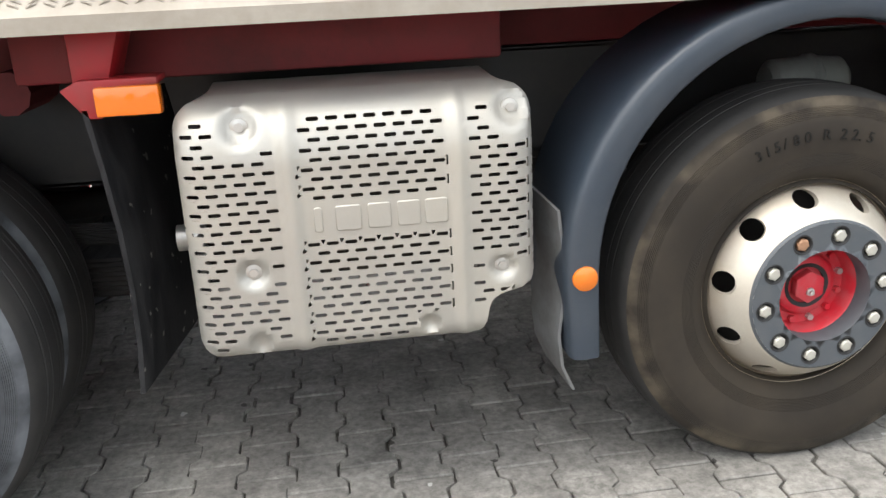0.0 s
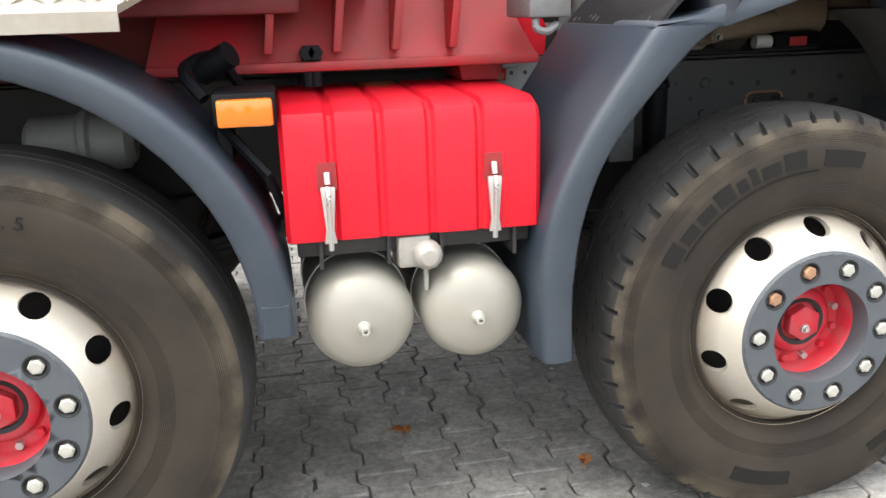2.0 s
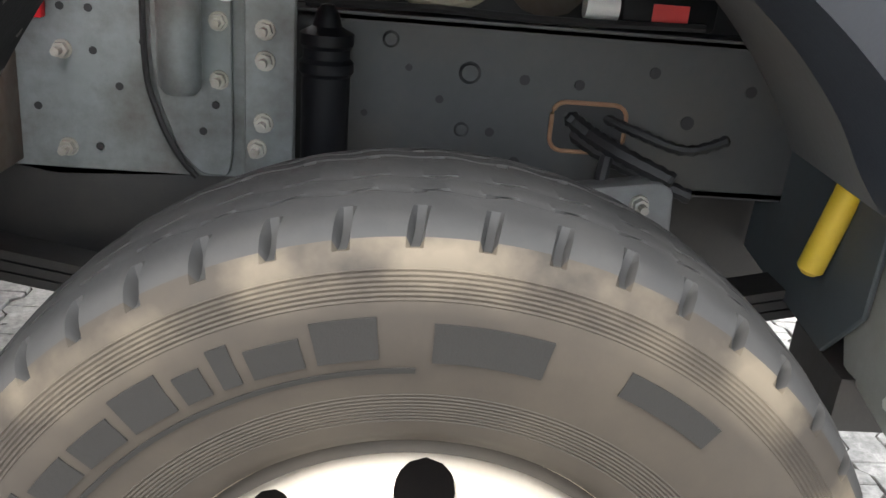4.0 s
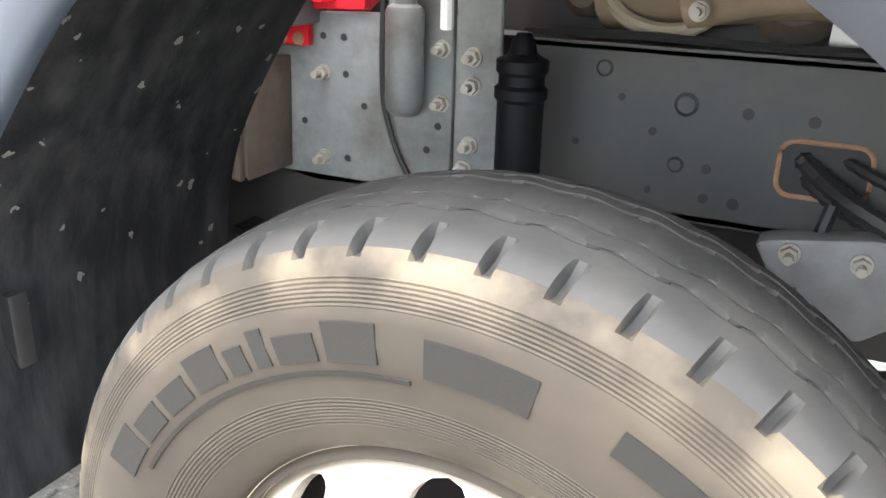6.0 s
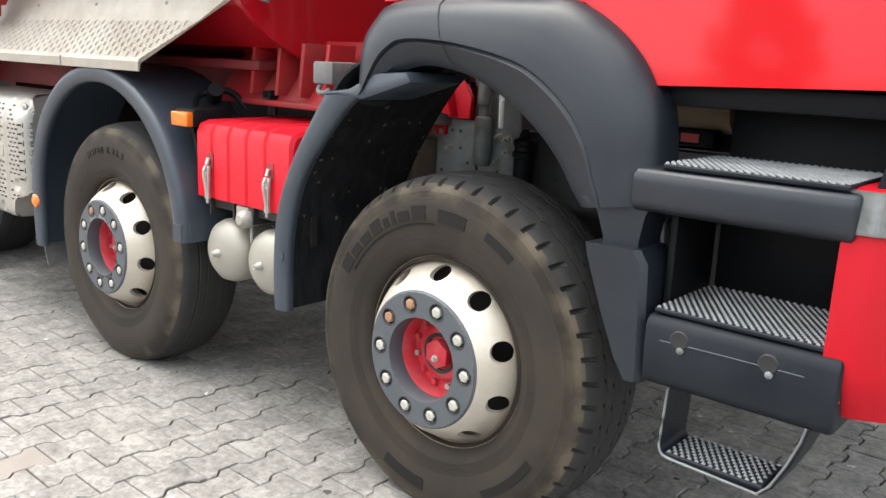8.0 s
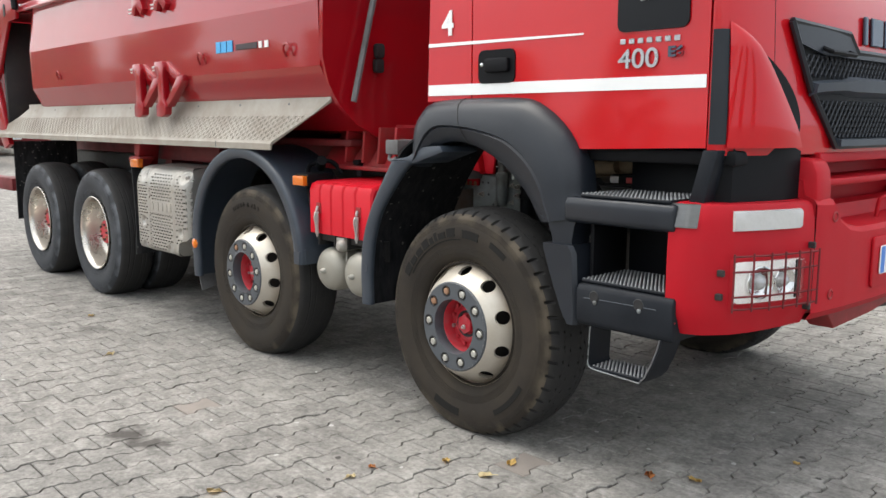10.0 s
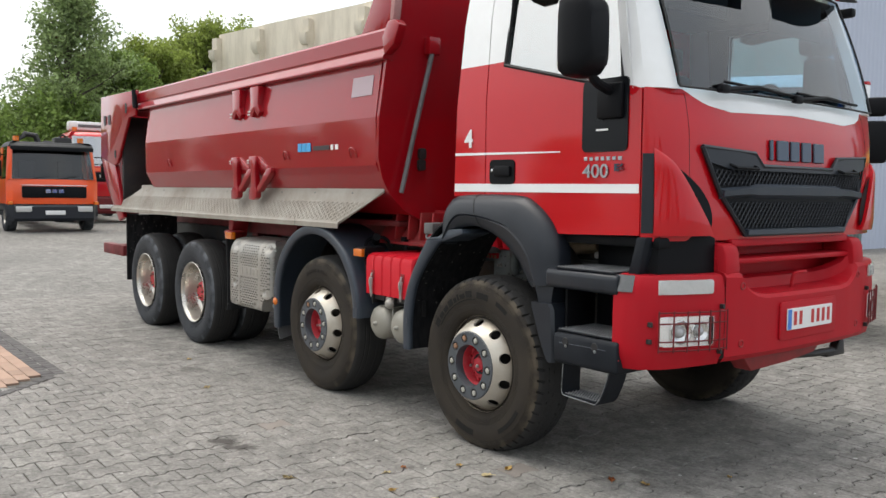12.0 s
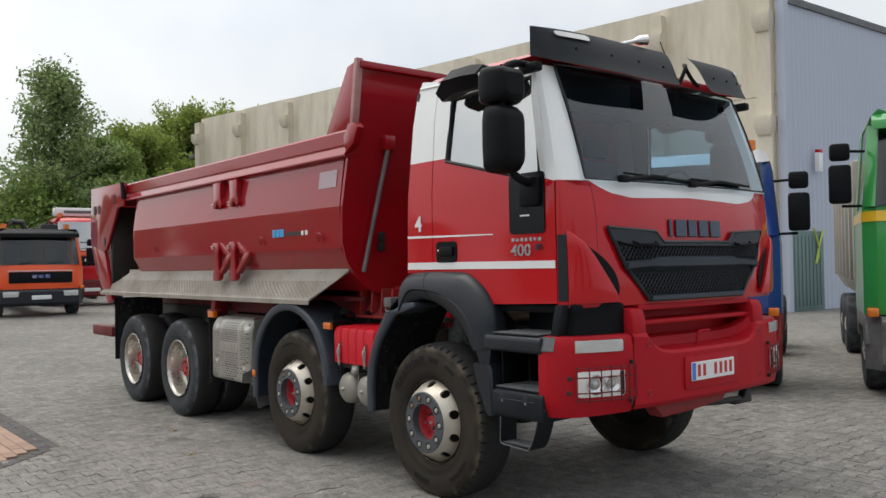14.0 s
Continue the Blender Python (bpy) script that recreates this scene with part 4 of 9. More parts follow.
part("hinge_bracket", bm, RED_PLASTIC, truck, "bright red bracket with rusty lower edge")
for k in range(4):
    bm = bmesh.new()
    lathe(bm, [(0.0, -0.003), (0.012, -0.002), (0.013, 0.002)], 10, (-0.725 + 0.037 * k, -0.5205, 1.113))
    part("weld_spot", bm, RUST, truck, "rust spot on the red bracket")


# ---- mudguards ----
def band(bm, line, inner, y0, y1, th=0.012, lip=0.02):
    """A curved guard: a broad rim facing outwards from line to inner, and a roof going inwards from line."""
    rings = []
    face = [(0.0, 0.016), (0.03, 0.002), (0.10, -0.004), (0.35, -0.008), (0.65, -0.009), (0.82, -0.006), (0.92, 0.001), (0.975, 0.012), (1.0, 0.032)]
    for (x, z), (xi, zi) in zip(line, inner):
        ring = [(xi + (x - xi) * s, y0 + d, zi + (z - zi) * s) for s, d in face]
        ring += [(x, y1, z), (x + (xi - x) * 0.12, y1, z + (zi - z) * 0.12), (x + (xi - x) * 0.2, y0 + 0.045, z + (zi - z) * 0.2), (xi + (x - xi) * 0.06, y0 + 0.03, zi + (z - zi) * 0.06)]
        rings.append(ring)
    loft(bm, rings)


bm = bmesh.new()
out_line = [(-2.597, 0.41), (-2.605, 0.52), (-2.611, 0.62)] + [(-1.938 + 0.673 * math.cos(radians(180 - 6 * k)), 0.66 + 0.645 * math.sin(radians(180 - 6 * k))) for k in range(31)] + [(-1.265, 0.645)]
in_line = [(-2.517, 0.41), (-2.519, 0.52), (-2.521, 0.62)] + arc(-1.933, 0.64, 0.588, 180, 0, 30) + [(-1.343, 0.645)]
band(bm, out_line, in_line, -1.252, -0.86)
part("mudguard", bm, PLASTIC_LIGHT, truck, "slate-grey plastic mudguard over the second axle", sharp=55)
bm = bmesh.new()
loft(bm, [[(-1.335, -1.262, 0.648), (-1.28, -1.262, 0.648), (-1.28, -1.262, 0.715), (-1.335, -1.262, 0.715)], [(-1.35, -1.225, 0.643), (-1.265, -1.225, 0.643), (-1.265, -1.225, 0.732), (-1.35, -1.225, 0.732)]])
part("mudguard_foot", bm, PLASTIC_LIGHT, truck)
out_b = smooth_line([(-0.715, 0.515), (-0.722, 0.70), (-0.700, 0.87), (-0.625, 1.04), (-0.50, 1.225), (-0.475, 1.262)], 6)
in_b = smooth_line([(-0.640, 0.515), (-0.640, 0.70), (-0.612, 0.87), (-0.545, 1.02), (-0.385, 1.205), (-0.305, 1.262)], 6)
bm = bmesh.new()
band(bm, [tuple(p) for p in out_b], [tuple(p) for p in in_b], -1.252, -0.68)
part("mudguard", bm, PLASTIC_LIGHT, truck, "slate-grey plastic mudguard behind the front wheel", sharp=55)
bm = bmesh.new()
li = [(p[0], p[1]) for p in smooth_line([(-0.690, 0.505), (-0.690, 0.72), (-0.665, 0.90), (-0.588, 1.06), (-0.462, 1.24), (-0.36, 1.34), (-0.15, 1.42), (0.12, 1.42)], 5)]
loft(bm, [[(x, -1.235, z), (x, -0.66, z), (x - 0.008, -0.66, z + 0.006), (x - 0.008, -1.235, z + 0.006)] for x, z in li])
part("wheel_arch_liner", bm, LINER, truck, "mud-spattered black wheel arch liner")
bm = bmesh.new()
hexnut(bm, -0.672, -1.262, -1.25, 0.709, 0.020, 20)
part("bolt_cover", bm, PLASTIC_LIGHT, truck)
bm = bmesh.new()
prism(bm, [(-0.48, 1.255), (-0.30, 1.255), (-0.10, 1.315), (-0.12, 1.345), (-0.25, 1.335), (-0.36, 1.285), (-0.47, 1.27)], "y", -1.25, -1.02, 0.01)
part("mudguard_joint", bm, PLASTIC_LIGHT, truck, "slate-grey stepped joint piece of the mudguard")


# cab-side arch with the steps
bm = bmesh.new()
top_line = [(-0.345, 1.235), (-0.350, 1.415), (-0.300, 1.505), (-0.225, 1.545), (0.02, 1.557), (0.30, 1.553), (0.40, 1.532), (0.50, 1.475), (0.58, 1.40), (0.632, 1.31), (0.650, 1.235), (0.655, 1.18), (0.668, 1.13), (0.67, 1.075)]
arch = [(0.465, 1.040), (0.432, 1.080), (0.395, 1.135), (0.345, 1.190), (0.285, 1.240), (0.22, 1.283), (0.15, 1.318), (0.05, 1.352), (-0.08, 1.365), (-0.20, 1.335), (-0.26, 1.315)]
n_top, n_in = smooth_line(top_line, 8), smooth_line(arch[::-1], 8)
n_s = 72


def evenly(line, n):
    """Points at n even steps of length along a line."""
    run = np.cumsum([0.0] + [(b - a).length for a, b in zip(line, line[1:])])
    return [tuple(float(np.interp(run[-1] * i / n, run, [p[k] for p in line])) for k in (0, 1)) for i in range(n + 1)]


tl, il = evenly(n_top, n_s), evenly(n_in, n_s)
rings = []
for (x, z), (xi, zi) in zip(tl, il):
    at = lambda s: (x + (xi - x) * s, z + (zi - z) * s)
    ring = [(x, -1.10, z)] + [(at(s)[0], y, at(s)[1]) for s, y in ((0.0, -1.17), (0.05, -1.200), (0.14, -1.228), (0.30, -1.246), (0.50, -1.256), (0.61, -1.258), (0.635, -1.246), (0.67, -1.252), (0.88, -1.236), (1.0, -1.212))] + [(xi, -1.05, zi), (at(0.9)[0], -1.05, at(0.9)[1]), (at(0.1)[0], -1.10, at(0.1)[1])]
    rings.append(ring)
loft(bm, rings)
part("cab_wheel_arch", bm, PLASTIC, truck, "dark grey moulded wheel arch below the cab door")
bm = bmesh.new()
cut = min(rings, key=lambda q: abs(q[4][0] + 0.004))
tube(bm, [Vector(p) for p in cut[1:11]], 0.0032, 6)
part("arch_seam", bm, SEAL_AND_HOLE, truck, "dark seam between the two arch pieces")
# dusty lining inside the front of the arch
bm = bmesh.new()
inside = smooth_line([(0.24, 1.280), (0.31, 1.230), (0.37, 1.17), (0.425, 1.10), (0.462, 1.038)], 6)
loft(bm, [[(x + 0.004, -1.06, z), (x + 0.035, -0.765, z - 0.004), (x + 0.045, -0.765, z + 0.004), (x + 0.016, -1.06, z + 0.006)] for x, z in inside])
part("arch_lining", bm, ARCH_GREY, truck, "dusty grey lining inside the cab wheel arch")
bm = bmesh.new()
loft(bm, [[(x0, -1.246, z), (x1, -1.232, z), (x1, -1.12, z), (x0, -1.12, z)] for z, x0, x1 in ((1.075, 0.480, 0.665), (1.045, 0.530, 0.650), (0.985, 0.552, 0.640), (0.955, 0.552, 0.640))])
bmesh.ops.bevel(bm, geom=[e for e in bm.edges if len(e.link_faces) == 2 and e.calc_face_angle(0) > 0.6], offset=0.008, segments=2, affect="EDGES", profile=0.5)
part("step_column_neck", bm, PLASTIC, truck, "dark grey neck of the step column")
bm = bmesh.new()
loft(bm, [[(x0, -1.266, z), (x1 - 0.014, -1.262, z), (x1, -1.245, z), (x1, -1.12, z), (x0 + 0.01, -1.12, z)] for z, x0, x1 in ((0.968, 0.517, 0.655), (0.936, 0.524, 0.677), (0.80, 0.576, 0.684), (0.70, 0.620, 0.690), (0.650, 0.652, 0.690))])
bmesh.ops.bevel(bm, geom=[e for e in bm.edges if len(e.link_faces) == 2 and e.calc_face_angle(0) > 0.45], offset=0.007, segments=2, affect="EDGES", profile=0.5)
part("step_column", bm, PLASTIC, truck, "dark grey column between wheel and steps")


HANG_Y = -1.125


def tread_plate(name, x0, x1, y0, y1, z, parent, step=0.017, label="perforated step plate with raised teeth"):
    bm = bmesh.new()
    box(bm, x0, x1, y0, y1, z - 0.012, z, 0.003, 1)
    i = 0
    y = y0 + step / 2
    while y < y1:
        x = x0 + step / 2 + (step / 2 if i % 2 else 0)
        while x < x1 - step / 3:
            r = step * 0.40
            base = [bm.verts.new((x + r * math.cos(a), y + r * 0.7 * math.sin(a), z)) for a in (0.78, 2.36, 3.93, 5.5)]
            tip = [bm.verts.new((x + r * 0.5 * math.cos(a), y + r * 0.35 * math.sin(a), z + 0.0045)) for a in (0.78, 2.36, 3.93, 5.5)]
            for k in range(4):
                bm.faces.new((base[k], base[(k + 1) % 4], tip[(k + 1) % 4], tip[k]))
            bm.faces.new(tip)
            x += step
        y += step * 0.8
        i += 1
    ob = part(name, bm, STEP_BLACK, parent, label, sharp=20)
    ob.data.materials.append(STEP_TREAD)
    for p in ob.data.polygons:
        if p.center.z > z + 0.001:
            p.material_index = 1
    return ob


bm = bmesh.new()
prism(bm, [(-1.262, 1.075), (-1.262, 1.142), (-1.25, 1.162), (-0.92, 1.168), (-0.92, 1.10), (-1.0, 1.07), (-1.24, 1.058)], "x", 0.62, 1.112, 0.012, 3)
part("upper_step", bm, PLASTIC, truck, "dark grey upper cab step")
tread_plate("step_plate", 0.69, 1.09, -1.25, -0.95, 1.176, truck)
bm = bmesh.new()
prism(bm, [(-1.250, 0.658), (-1.264, 0.672), (-1.268, 0.80), (-1.255, 0.826), (-0.93, 0.835), (-0.93, 0.66)], "x", 0.6925, 1.128, 0.012)
part("lower_step", bm, STEP_BLACK, truck, "scuffed dark grey lower cab step")
bm = bmesh.new()
tube(bm, [(0.735, -1.2665, 0.772), (0.86, -1.2675, 0.775), (1.06, -1.2675, 0.776)], 0.0016, 5)
part("step_crease", bm, PLASTIC_LIGHT, truck, "scuffed crease along the step")
tread_plate("step_plate", 0.705, 1.10, -1.248, -0.95, 0.842, truck)
# a black disc paints each bolt recess dark; the bolt sits below
for x in (0.783, 0.985):
    bm = bmesh.new()
    lathe(bm, [(0.0, -0.0015), (0.014, -0.002), (0.020, -0.0025), (0.023, 0.0)], 16, (x, -1.2675, 0.783))
    part("bolt_recess", bm, SEAL_AND_HOLE, truck, "black disc painted for the shade in a step recess")
    bm = bmesh.new()
    lathe(bm, [(0.0, -0.005), (0.005, -0.004), (0.0085, -0.002), (0.009, 0.001)], 12, (x + 0.004, -1.2685, 0.760))
    part("step_bolt", bm, STEEL_LIGHT, truck, "small grey step bolt")
bm = bmesh.new()
strap = smooth_line([(0.766, 0, 0.66), (0.760, 0, 0.545), (0.760, 0, 0.512), (0.772, 0, 0.496), (0.80, 0, 0.492)], 5) + [Vector((0.90, 0, 0.488)), Vector((1.00, 0, 0.484))]
loft(bm, [[(p.x + dx, y, p.z + dz) for dx, dz, y in ((-0.003, -0.003, -1.262), (0.003, 0.003, -1.262), (0.003, 0.003, HANG_Y), (-0.003, -0.003, HANG_Y))] for p in strap])
part("hanging_step_frame", bm, STEP_BLACK, truck, "bent steel strap of the hanging step")
bm = bmesh.new()
tube(bm, [Vector((p.x, -1.263, p.z)) for p in strap], 0.0032, 6)
part("strap_edge", bm, STEEL_LIGHT, truck, "bright worn edge of the step strap")
bm = bmesh.new()
loft(bm, [[(x, -1.262, z), (x + 0.008, -1.262, z - 0.002), (x + 0.008, HANG_Y, z - 0.002), (x, HANG_Y, z)] for x, z in ((0.995, 0.486), (1.020, 0.512), (1.048, 0.57), (1.070, 0.63), (1.078, 0.665))])
part("hanging_step_cheek", bm, STEP_BLACK, truck, "sloping black side plate of the hanging step")
bm = bmesh.new()
tube(bm, [(x, -1.263, z) for x, z in ((0.995, 0.484), (1.020, 0.511), (1.048, 0.57), (1.070, 0.63), (1.078, 0.665))], 0.0030, 6)
part("cheek_edge", bm, STEEL_DARK, truck, "bright worn edge of the side plate")
tread_plate("hanging_step_plate", 0.772, 1.005, -1.258, HANG_Y, 0.503, truck, 0.017, "grey toothed hanging step")
# black sheets give the recess behind the steps its shade by colour
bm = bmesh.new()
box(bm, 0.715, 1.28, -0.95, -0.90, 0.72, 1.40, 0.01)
part("step_well", bm, BLACK, truck, "black sheet for the shade behind the steps")
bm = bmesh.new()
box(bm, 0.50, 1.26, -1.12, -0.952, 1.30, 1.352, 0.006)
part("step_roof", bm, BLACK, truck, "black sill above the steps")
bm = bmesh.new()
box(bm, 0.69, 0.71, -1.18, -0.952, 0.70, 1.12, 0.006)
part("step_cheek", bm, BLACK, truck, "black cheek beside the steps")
bm = bmesh.new()
prism(bm, [(1.10, 1.10), (1.165, 1.10), (1.225, 1.355), (1.165, 1.355)], "y", -1.18, -1.10, 0.008)
part("step_pillar", bm, STEP_BLACK, truck, "slanting grey plastic pillar")
bm = bmesh.new()
loft(bm, [[(1.14, -1.13, z), (1.24, -1.10, z), (1.31, -0.86, z), (1.318, -0.74, z), (1.22, -0.74, z), (1.10, -0.9, z)] for z in (1.13, 1.36)])
part("bumper_gap_panel", bm, BLACK, truck, "black panel between cab and bumper")
# plates across the chassis and a yellow bar ahead of the wheel
bm = bmesh.new()
prism(bm, [(-0.38, 0.95), (-0.451, 0.985), (-0.80, 1.01), (-0.80, 0.80), (-0.715, 0.70), (-0.367, 0.745)], "x", 0.645, 0.655, 0.003, 1)
part("splash_plate", bm, SPLASH_BLUE, truck, "dark blue-grey dirty plate")
bm = bmesh.new()
prism(bm, [(-0.66, 0.955), (-0.78, 0.995), (-0.93, 0.985), (-1.095, 0.92), (-1.095, 0.773), (-0.932, 0.655), (-0.757, 0.70), (-0.735, 0.745)], "x", 0.662, 0.676, 0.004, 1)
part("splash_plate", bm, PLATE_GREY, truck, "pale grey-green steel plate with bolts")
for y, z, m in ((-0.856, 0.83, BARE), (-1.02, 0.841, RUST), (-0.90, 0.72, BARE)):
    bm = bmesh.new()
    prism(bm, [(y + 0.011 * math.cos(k * math.pi / 3), z + 0.011 * math.sin(k * math.pi / 3)) for k in range(6)], "x", 0.648, 0.664)
    part("bolt", bm, m, truck, "small bolt")
bm = bmesh.new()
loft(bm, [[(x, y, 0.70 - d) for x, y in ((0.64, -0.80), (0.86, -0.80), (0.88, -0.60), (0.66, -0.60))] for d in (0.0, 0.05, 0.09)])
part("spring_shackle", bm, FRAME_BLACK, truck, "oily black spring shackle")
bm = bmesh.new()
tube(bm, [(0.613, -0.680, 0.820), (0.614, -0.681, 0.828), (0.640, -0.698, 0.985), (0.641, -0.699, 0.992)], [0.012, 0.021, 0.021, 0.012], 16)
part("yellow_tube", bm, YELLOW, truck, "yellow tube behind the wheel")


# ---- mud flaps, silencer, boxes between the axles ----
bm = bmesh.new()
loft(bm, [[(-3.70 - 0.02 * s + 0.05 * math.sin(2.2 * s), -1.20 + 0.0 * s, 1.12 - 0.70 * s), (-3.688 - 0.02 * s + 0.05 * math.sin(2.2 * s), -1.20, 1.12 - 0.70 * s), (-3.60 + 0.05 * math.sin(2.2 * s), -0.70, 1.12 - 0.66 * s), (-3.612 + 0.05 * math.sin(2.2 * s), -0.70, 1.12 - 0.66 * s)] for s in (0, 0.2, 0.4, 0.6, 0.8, 1.0)])
part("mud_flap", bm, LINER, truck, "black rubber mud flap ahead of the third axle")
bm = bmesh.new()
loft(bm, [[(-2.60 + d, -1.21, z), (-2.592 + d, -1.21, z), (-2.62 + d, -1.04, z + 0.03), (-2.628 + d, -1.04, z + 0.03)] for z, d in ((0.80, -0.02), (0.62, 0.0), (0.46, -0.02), (0.37, -0.01), (0.30, 0.02))])
part("mud_flap", bm, STEEL_DARK, truck, "worn grey-black rubber mud flap")
bm = bmesh.new()
loft(bm, [[(-6.62, -1.20, z), (-6.605, -1.20, z), (-6.58, -0.58, z), (-6.6, -0.58, z)] for z in (1.25, 0.9, 0.45)])
part("mud_flap", bm, LINER, truck, "black rubber mud flap behind the last axle")
bm = bmesh.new()
prism(bm, [(-3.72, 1.12), (-3.66, 1.12), (-3.60, 1.30), (-3.72, 1.32)], "y", -1.16, -1.0, 0.006)
prism(bm, [(-3.74, 1.165), (-3.70, 1.185), (-3.53, 1.185), (-3.53, 1.17), (-3.66, 1.10), (-3.69, 1.10)], "y", -1.20, -1.08, 0.004)
part("lamp_bracket", bm, RED_DIRTY, truck, "red lamp bracket")
bm = bmesh.new()
box(bm, -3.665, -3.525, -1.222, -1.175, 1.105, 1.170, 0.006)
part("side_marker", bm, AMBER, truck, "amber side marker lamp")
bm = bmesh.new()
box(bm, -1.390, -1.278, -1.226, -1.19, 1.092, 1.148, 0.006)
part("side_marker", bm, AMBER, truck, "amber side marker lamp")
bm = bmesh.new()
box(bm, -1.40, -1.27, -1.20, -1.02, 1.09, 1.160, 0.008)
box(bm, -1.40, -1.37, -1.12, -0.9, 0.93, 1.10, 0.004)
tube(bm, [(-1.40, -1.12, 1.10), (-1.30, -1.16, 0.98), (-1.26, -1.12, 0.86)], 0.012, 6)
tube(bm, smooth_line([(-1.42, -1.1, 1.14), (-1.46, -1.05, 1.20), (-1.40, -0.95, 1.22), (-1.35, -0.9, 1.15)], 5), 0.014, 8)
rod(bm, (-1.43, -1.0, 1.19), (-1.36, -1.04, 1.23), 0.03, 12)
part("marker_holder", bm, BLACK, truck, "black plastic lamp holder with cables")
bm = bmesh.new()
lathe(bm, [(0.0, -0.016), (0.020, -0.015), (0.032, -0.008), (0.035, 0.004)], 24, (-2.562, -1.256, 0.632))
part("reflector", bm, AMBER, truck, "round amber reflector on the mudguard")


def silencer():
    """Perforated bright heat shield over a drum, fluted, with four deep dimples."""
    x0, x1, z0, z1 = -3.515, -2.680, 0.503, 1.128
    flutes = [(-3.262, 0.024), (-2.868, 0.020)]
    dimples = [(-3.364, 1.062, 0.045), (-2.735, 1.066, 0.045), (-3.367, 0.722, 0.036), (-2.768, 0.684, 0.033), (-3.368, 0.545, 0.030), (-2.955, 0.552, 0.026)]

    def skin(x, z, d=0.0):
        ed = min(x - x0, x1 - x)
        ez = z1 - z
        y = -1.258
        e = min(ed, 0.07) / 0.07
        y += 0.055 * (1 - math.sqrt(max(0.0, 1 - (1 - e) ** 2)))
        e = min(max(ez, 0), 0.16) / 0.16
        y += 0.12 * (1 - math.sqrt(max(0.0, 1 - (1 - e) ** 2)))
        e = min(z - z0, 0.05) / 0.05
        y += 0.05 * (1 - math.sqrt(max(0.0, 1 - (1 - e) ** 2)))
        for fx, w in flutes:
            q = abs(x - fx) / w
            y -= 0.010 * max(0.0, 1 - q * q) if q < 1 else 0
        for dx, dz, r in dimples:
            q = math.hypot(x - dx, z - dz) / r
            if q < 1:
                y += 0.022 * min(1.0, (1 - q) * 2.2)
        return Vector((x, y + d, z))

    shield = bmesh.new()
    ph, pw = 0.0222, 0.0435

    def solid(x, z):
        if any(abs(x - fx) < w + 0.016 for fx, w in flutes):
            return True
        if any(math.hypot(x - dx, z - dz) < r + 0.020 for dx, dz, r in dimples):
            return True
        if x < ends(z)[0] + 0.025 or x > ends(z)[1] - 0.025 or z > z1 - 0.045 or z < z0 + 0.03:
            return True
        if -3.235 < x < -2.90 and 0.795 < z < 0.890:
            return True
        return z < 0.60 and x > -2.84

    def ends(z):
        """Left and right edge at a height: rounded corners, a stepped corner at the lower right."""
        r = 0.075
        cut = lambda d: r - math.sqrt(max(0.0, r * r - max(0.0, r - d) ** 2))
        left = x0 + max(cut(z - z0), cut(z1 - z))
        right = x1 - cut(z1 - z)
        low = float(np.interp(z, [0.503, 0.52, 0.55, 0.575, 0.60, 0.615, 0.63, 0.66], [-2.845, -2.825, -2.812, -2.808, -2.80, -2.775, -2.70, x1]))
        return left, min(right, low)

    def outside(x, z):
        a_, b_ = ends(z)
        return x < a_ - 0.002 or x > b_ + 0.002

    raw = skin

    def skin(x, z, d=0.0):
        a_, b_ = ends(z)
        return raw(min(max(x, a_), b_), z, d)

    rows = int((z1 - z0) / ph)
    for i in range(rows):
        za, zb = z0 + i * (z1 - z0) / rows, z0 + (i + 1) * (z1 - z0) / rows
        zm = (za + zb) / 2
        edges = [x0] + [x0 + 0.012 + pw * (k + (0.5 if i % 2 else 0)) for k in range(int((x1 - x0) / pw) + 1)]
        edges = [e for e in edges if x0 <= e < x1 - 0.006] + [x1]
        for xa, xb in zip(edges, edges[1:]):
            xm = (xa + xb) / 2
            if xb < min(ends(za)[0], ends(zb)[0]) or xa > max(ends(za)[1], ends(zb)[1]):
                continue
            if solid(xm, zm) or xb - xa < pw * 0.8:
                k = 4
                grid = [[shield.verts.new(skin(xa + (xb - xa) * p / k, za + (zb - za) * q / 2)) for p in range(k + 1)] for q in range(3)]
                for q in range(2):
                    for p in range(k):
                        shield.faces.new((grid[q][p], grid[q][p + 1], grid[q + 1][p + 1], grid[q + 1][p]))
                continue
            sw, sh, c = 0.0142, 0.0047, 0.0025
            out = [(xa, zb), (xm - sw + c, zb), (xm + sw - c, zb), (xb, zb), (xb, za), (xm + sw - c, za), (xm - sw + c, za), (xa, za)]
            ins = [(xm - sw, zm + sh - c), (xm - sw + c, zm + sh), (xm + sw - c, zm + sh), (xm + sw, zm + sh - c), (xm + sw, zm - sh + c), (xm + sw - c, zm - sh), (xm - sw + c, zm - sh), (xm - sw, zm - sh + c)]
            loft(shield, [[skin(*p) for p in out], [skin(*p) for p in ins], [skin(*p, 0.004) for p in ins]], caps=False)
    # returned edges at top and ends
    nz = 24
    for xe in (x0, x1):
        line = [(xe, z0 + (z1 - z0) * k / nz) for k in range(nz + 1)]
        loft(shield, [[skin(*p), skin(*p) + Vector((0, 0.10, 0))] for p in line], closed=False)
    loft(shield, [[skin(x0 + 0.075 + (x1 - x0 - 0.15) * k / 20, z1), skin(x0 + 0.075 + (x1 - x0 - 0.15) * k / 20, z1) + Vector((0, 0.2, 0.01))] for k in range(21)], closed=False)
    bmesh.ops.remove_doubles(shield, verts=shield.verts, dist=0.0006)
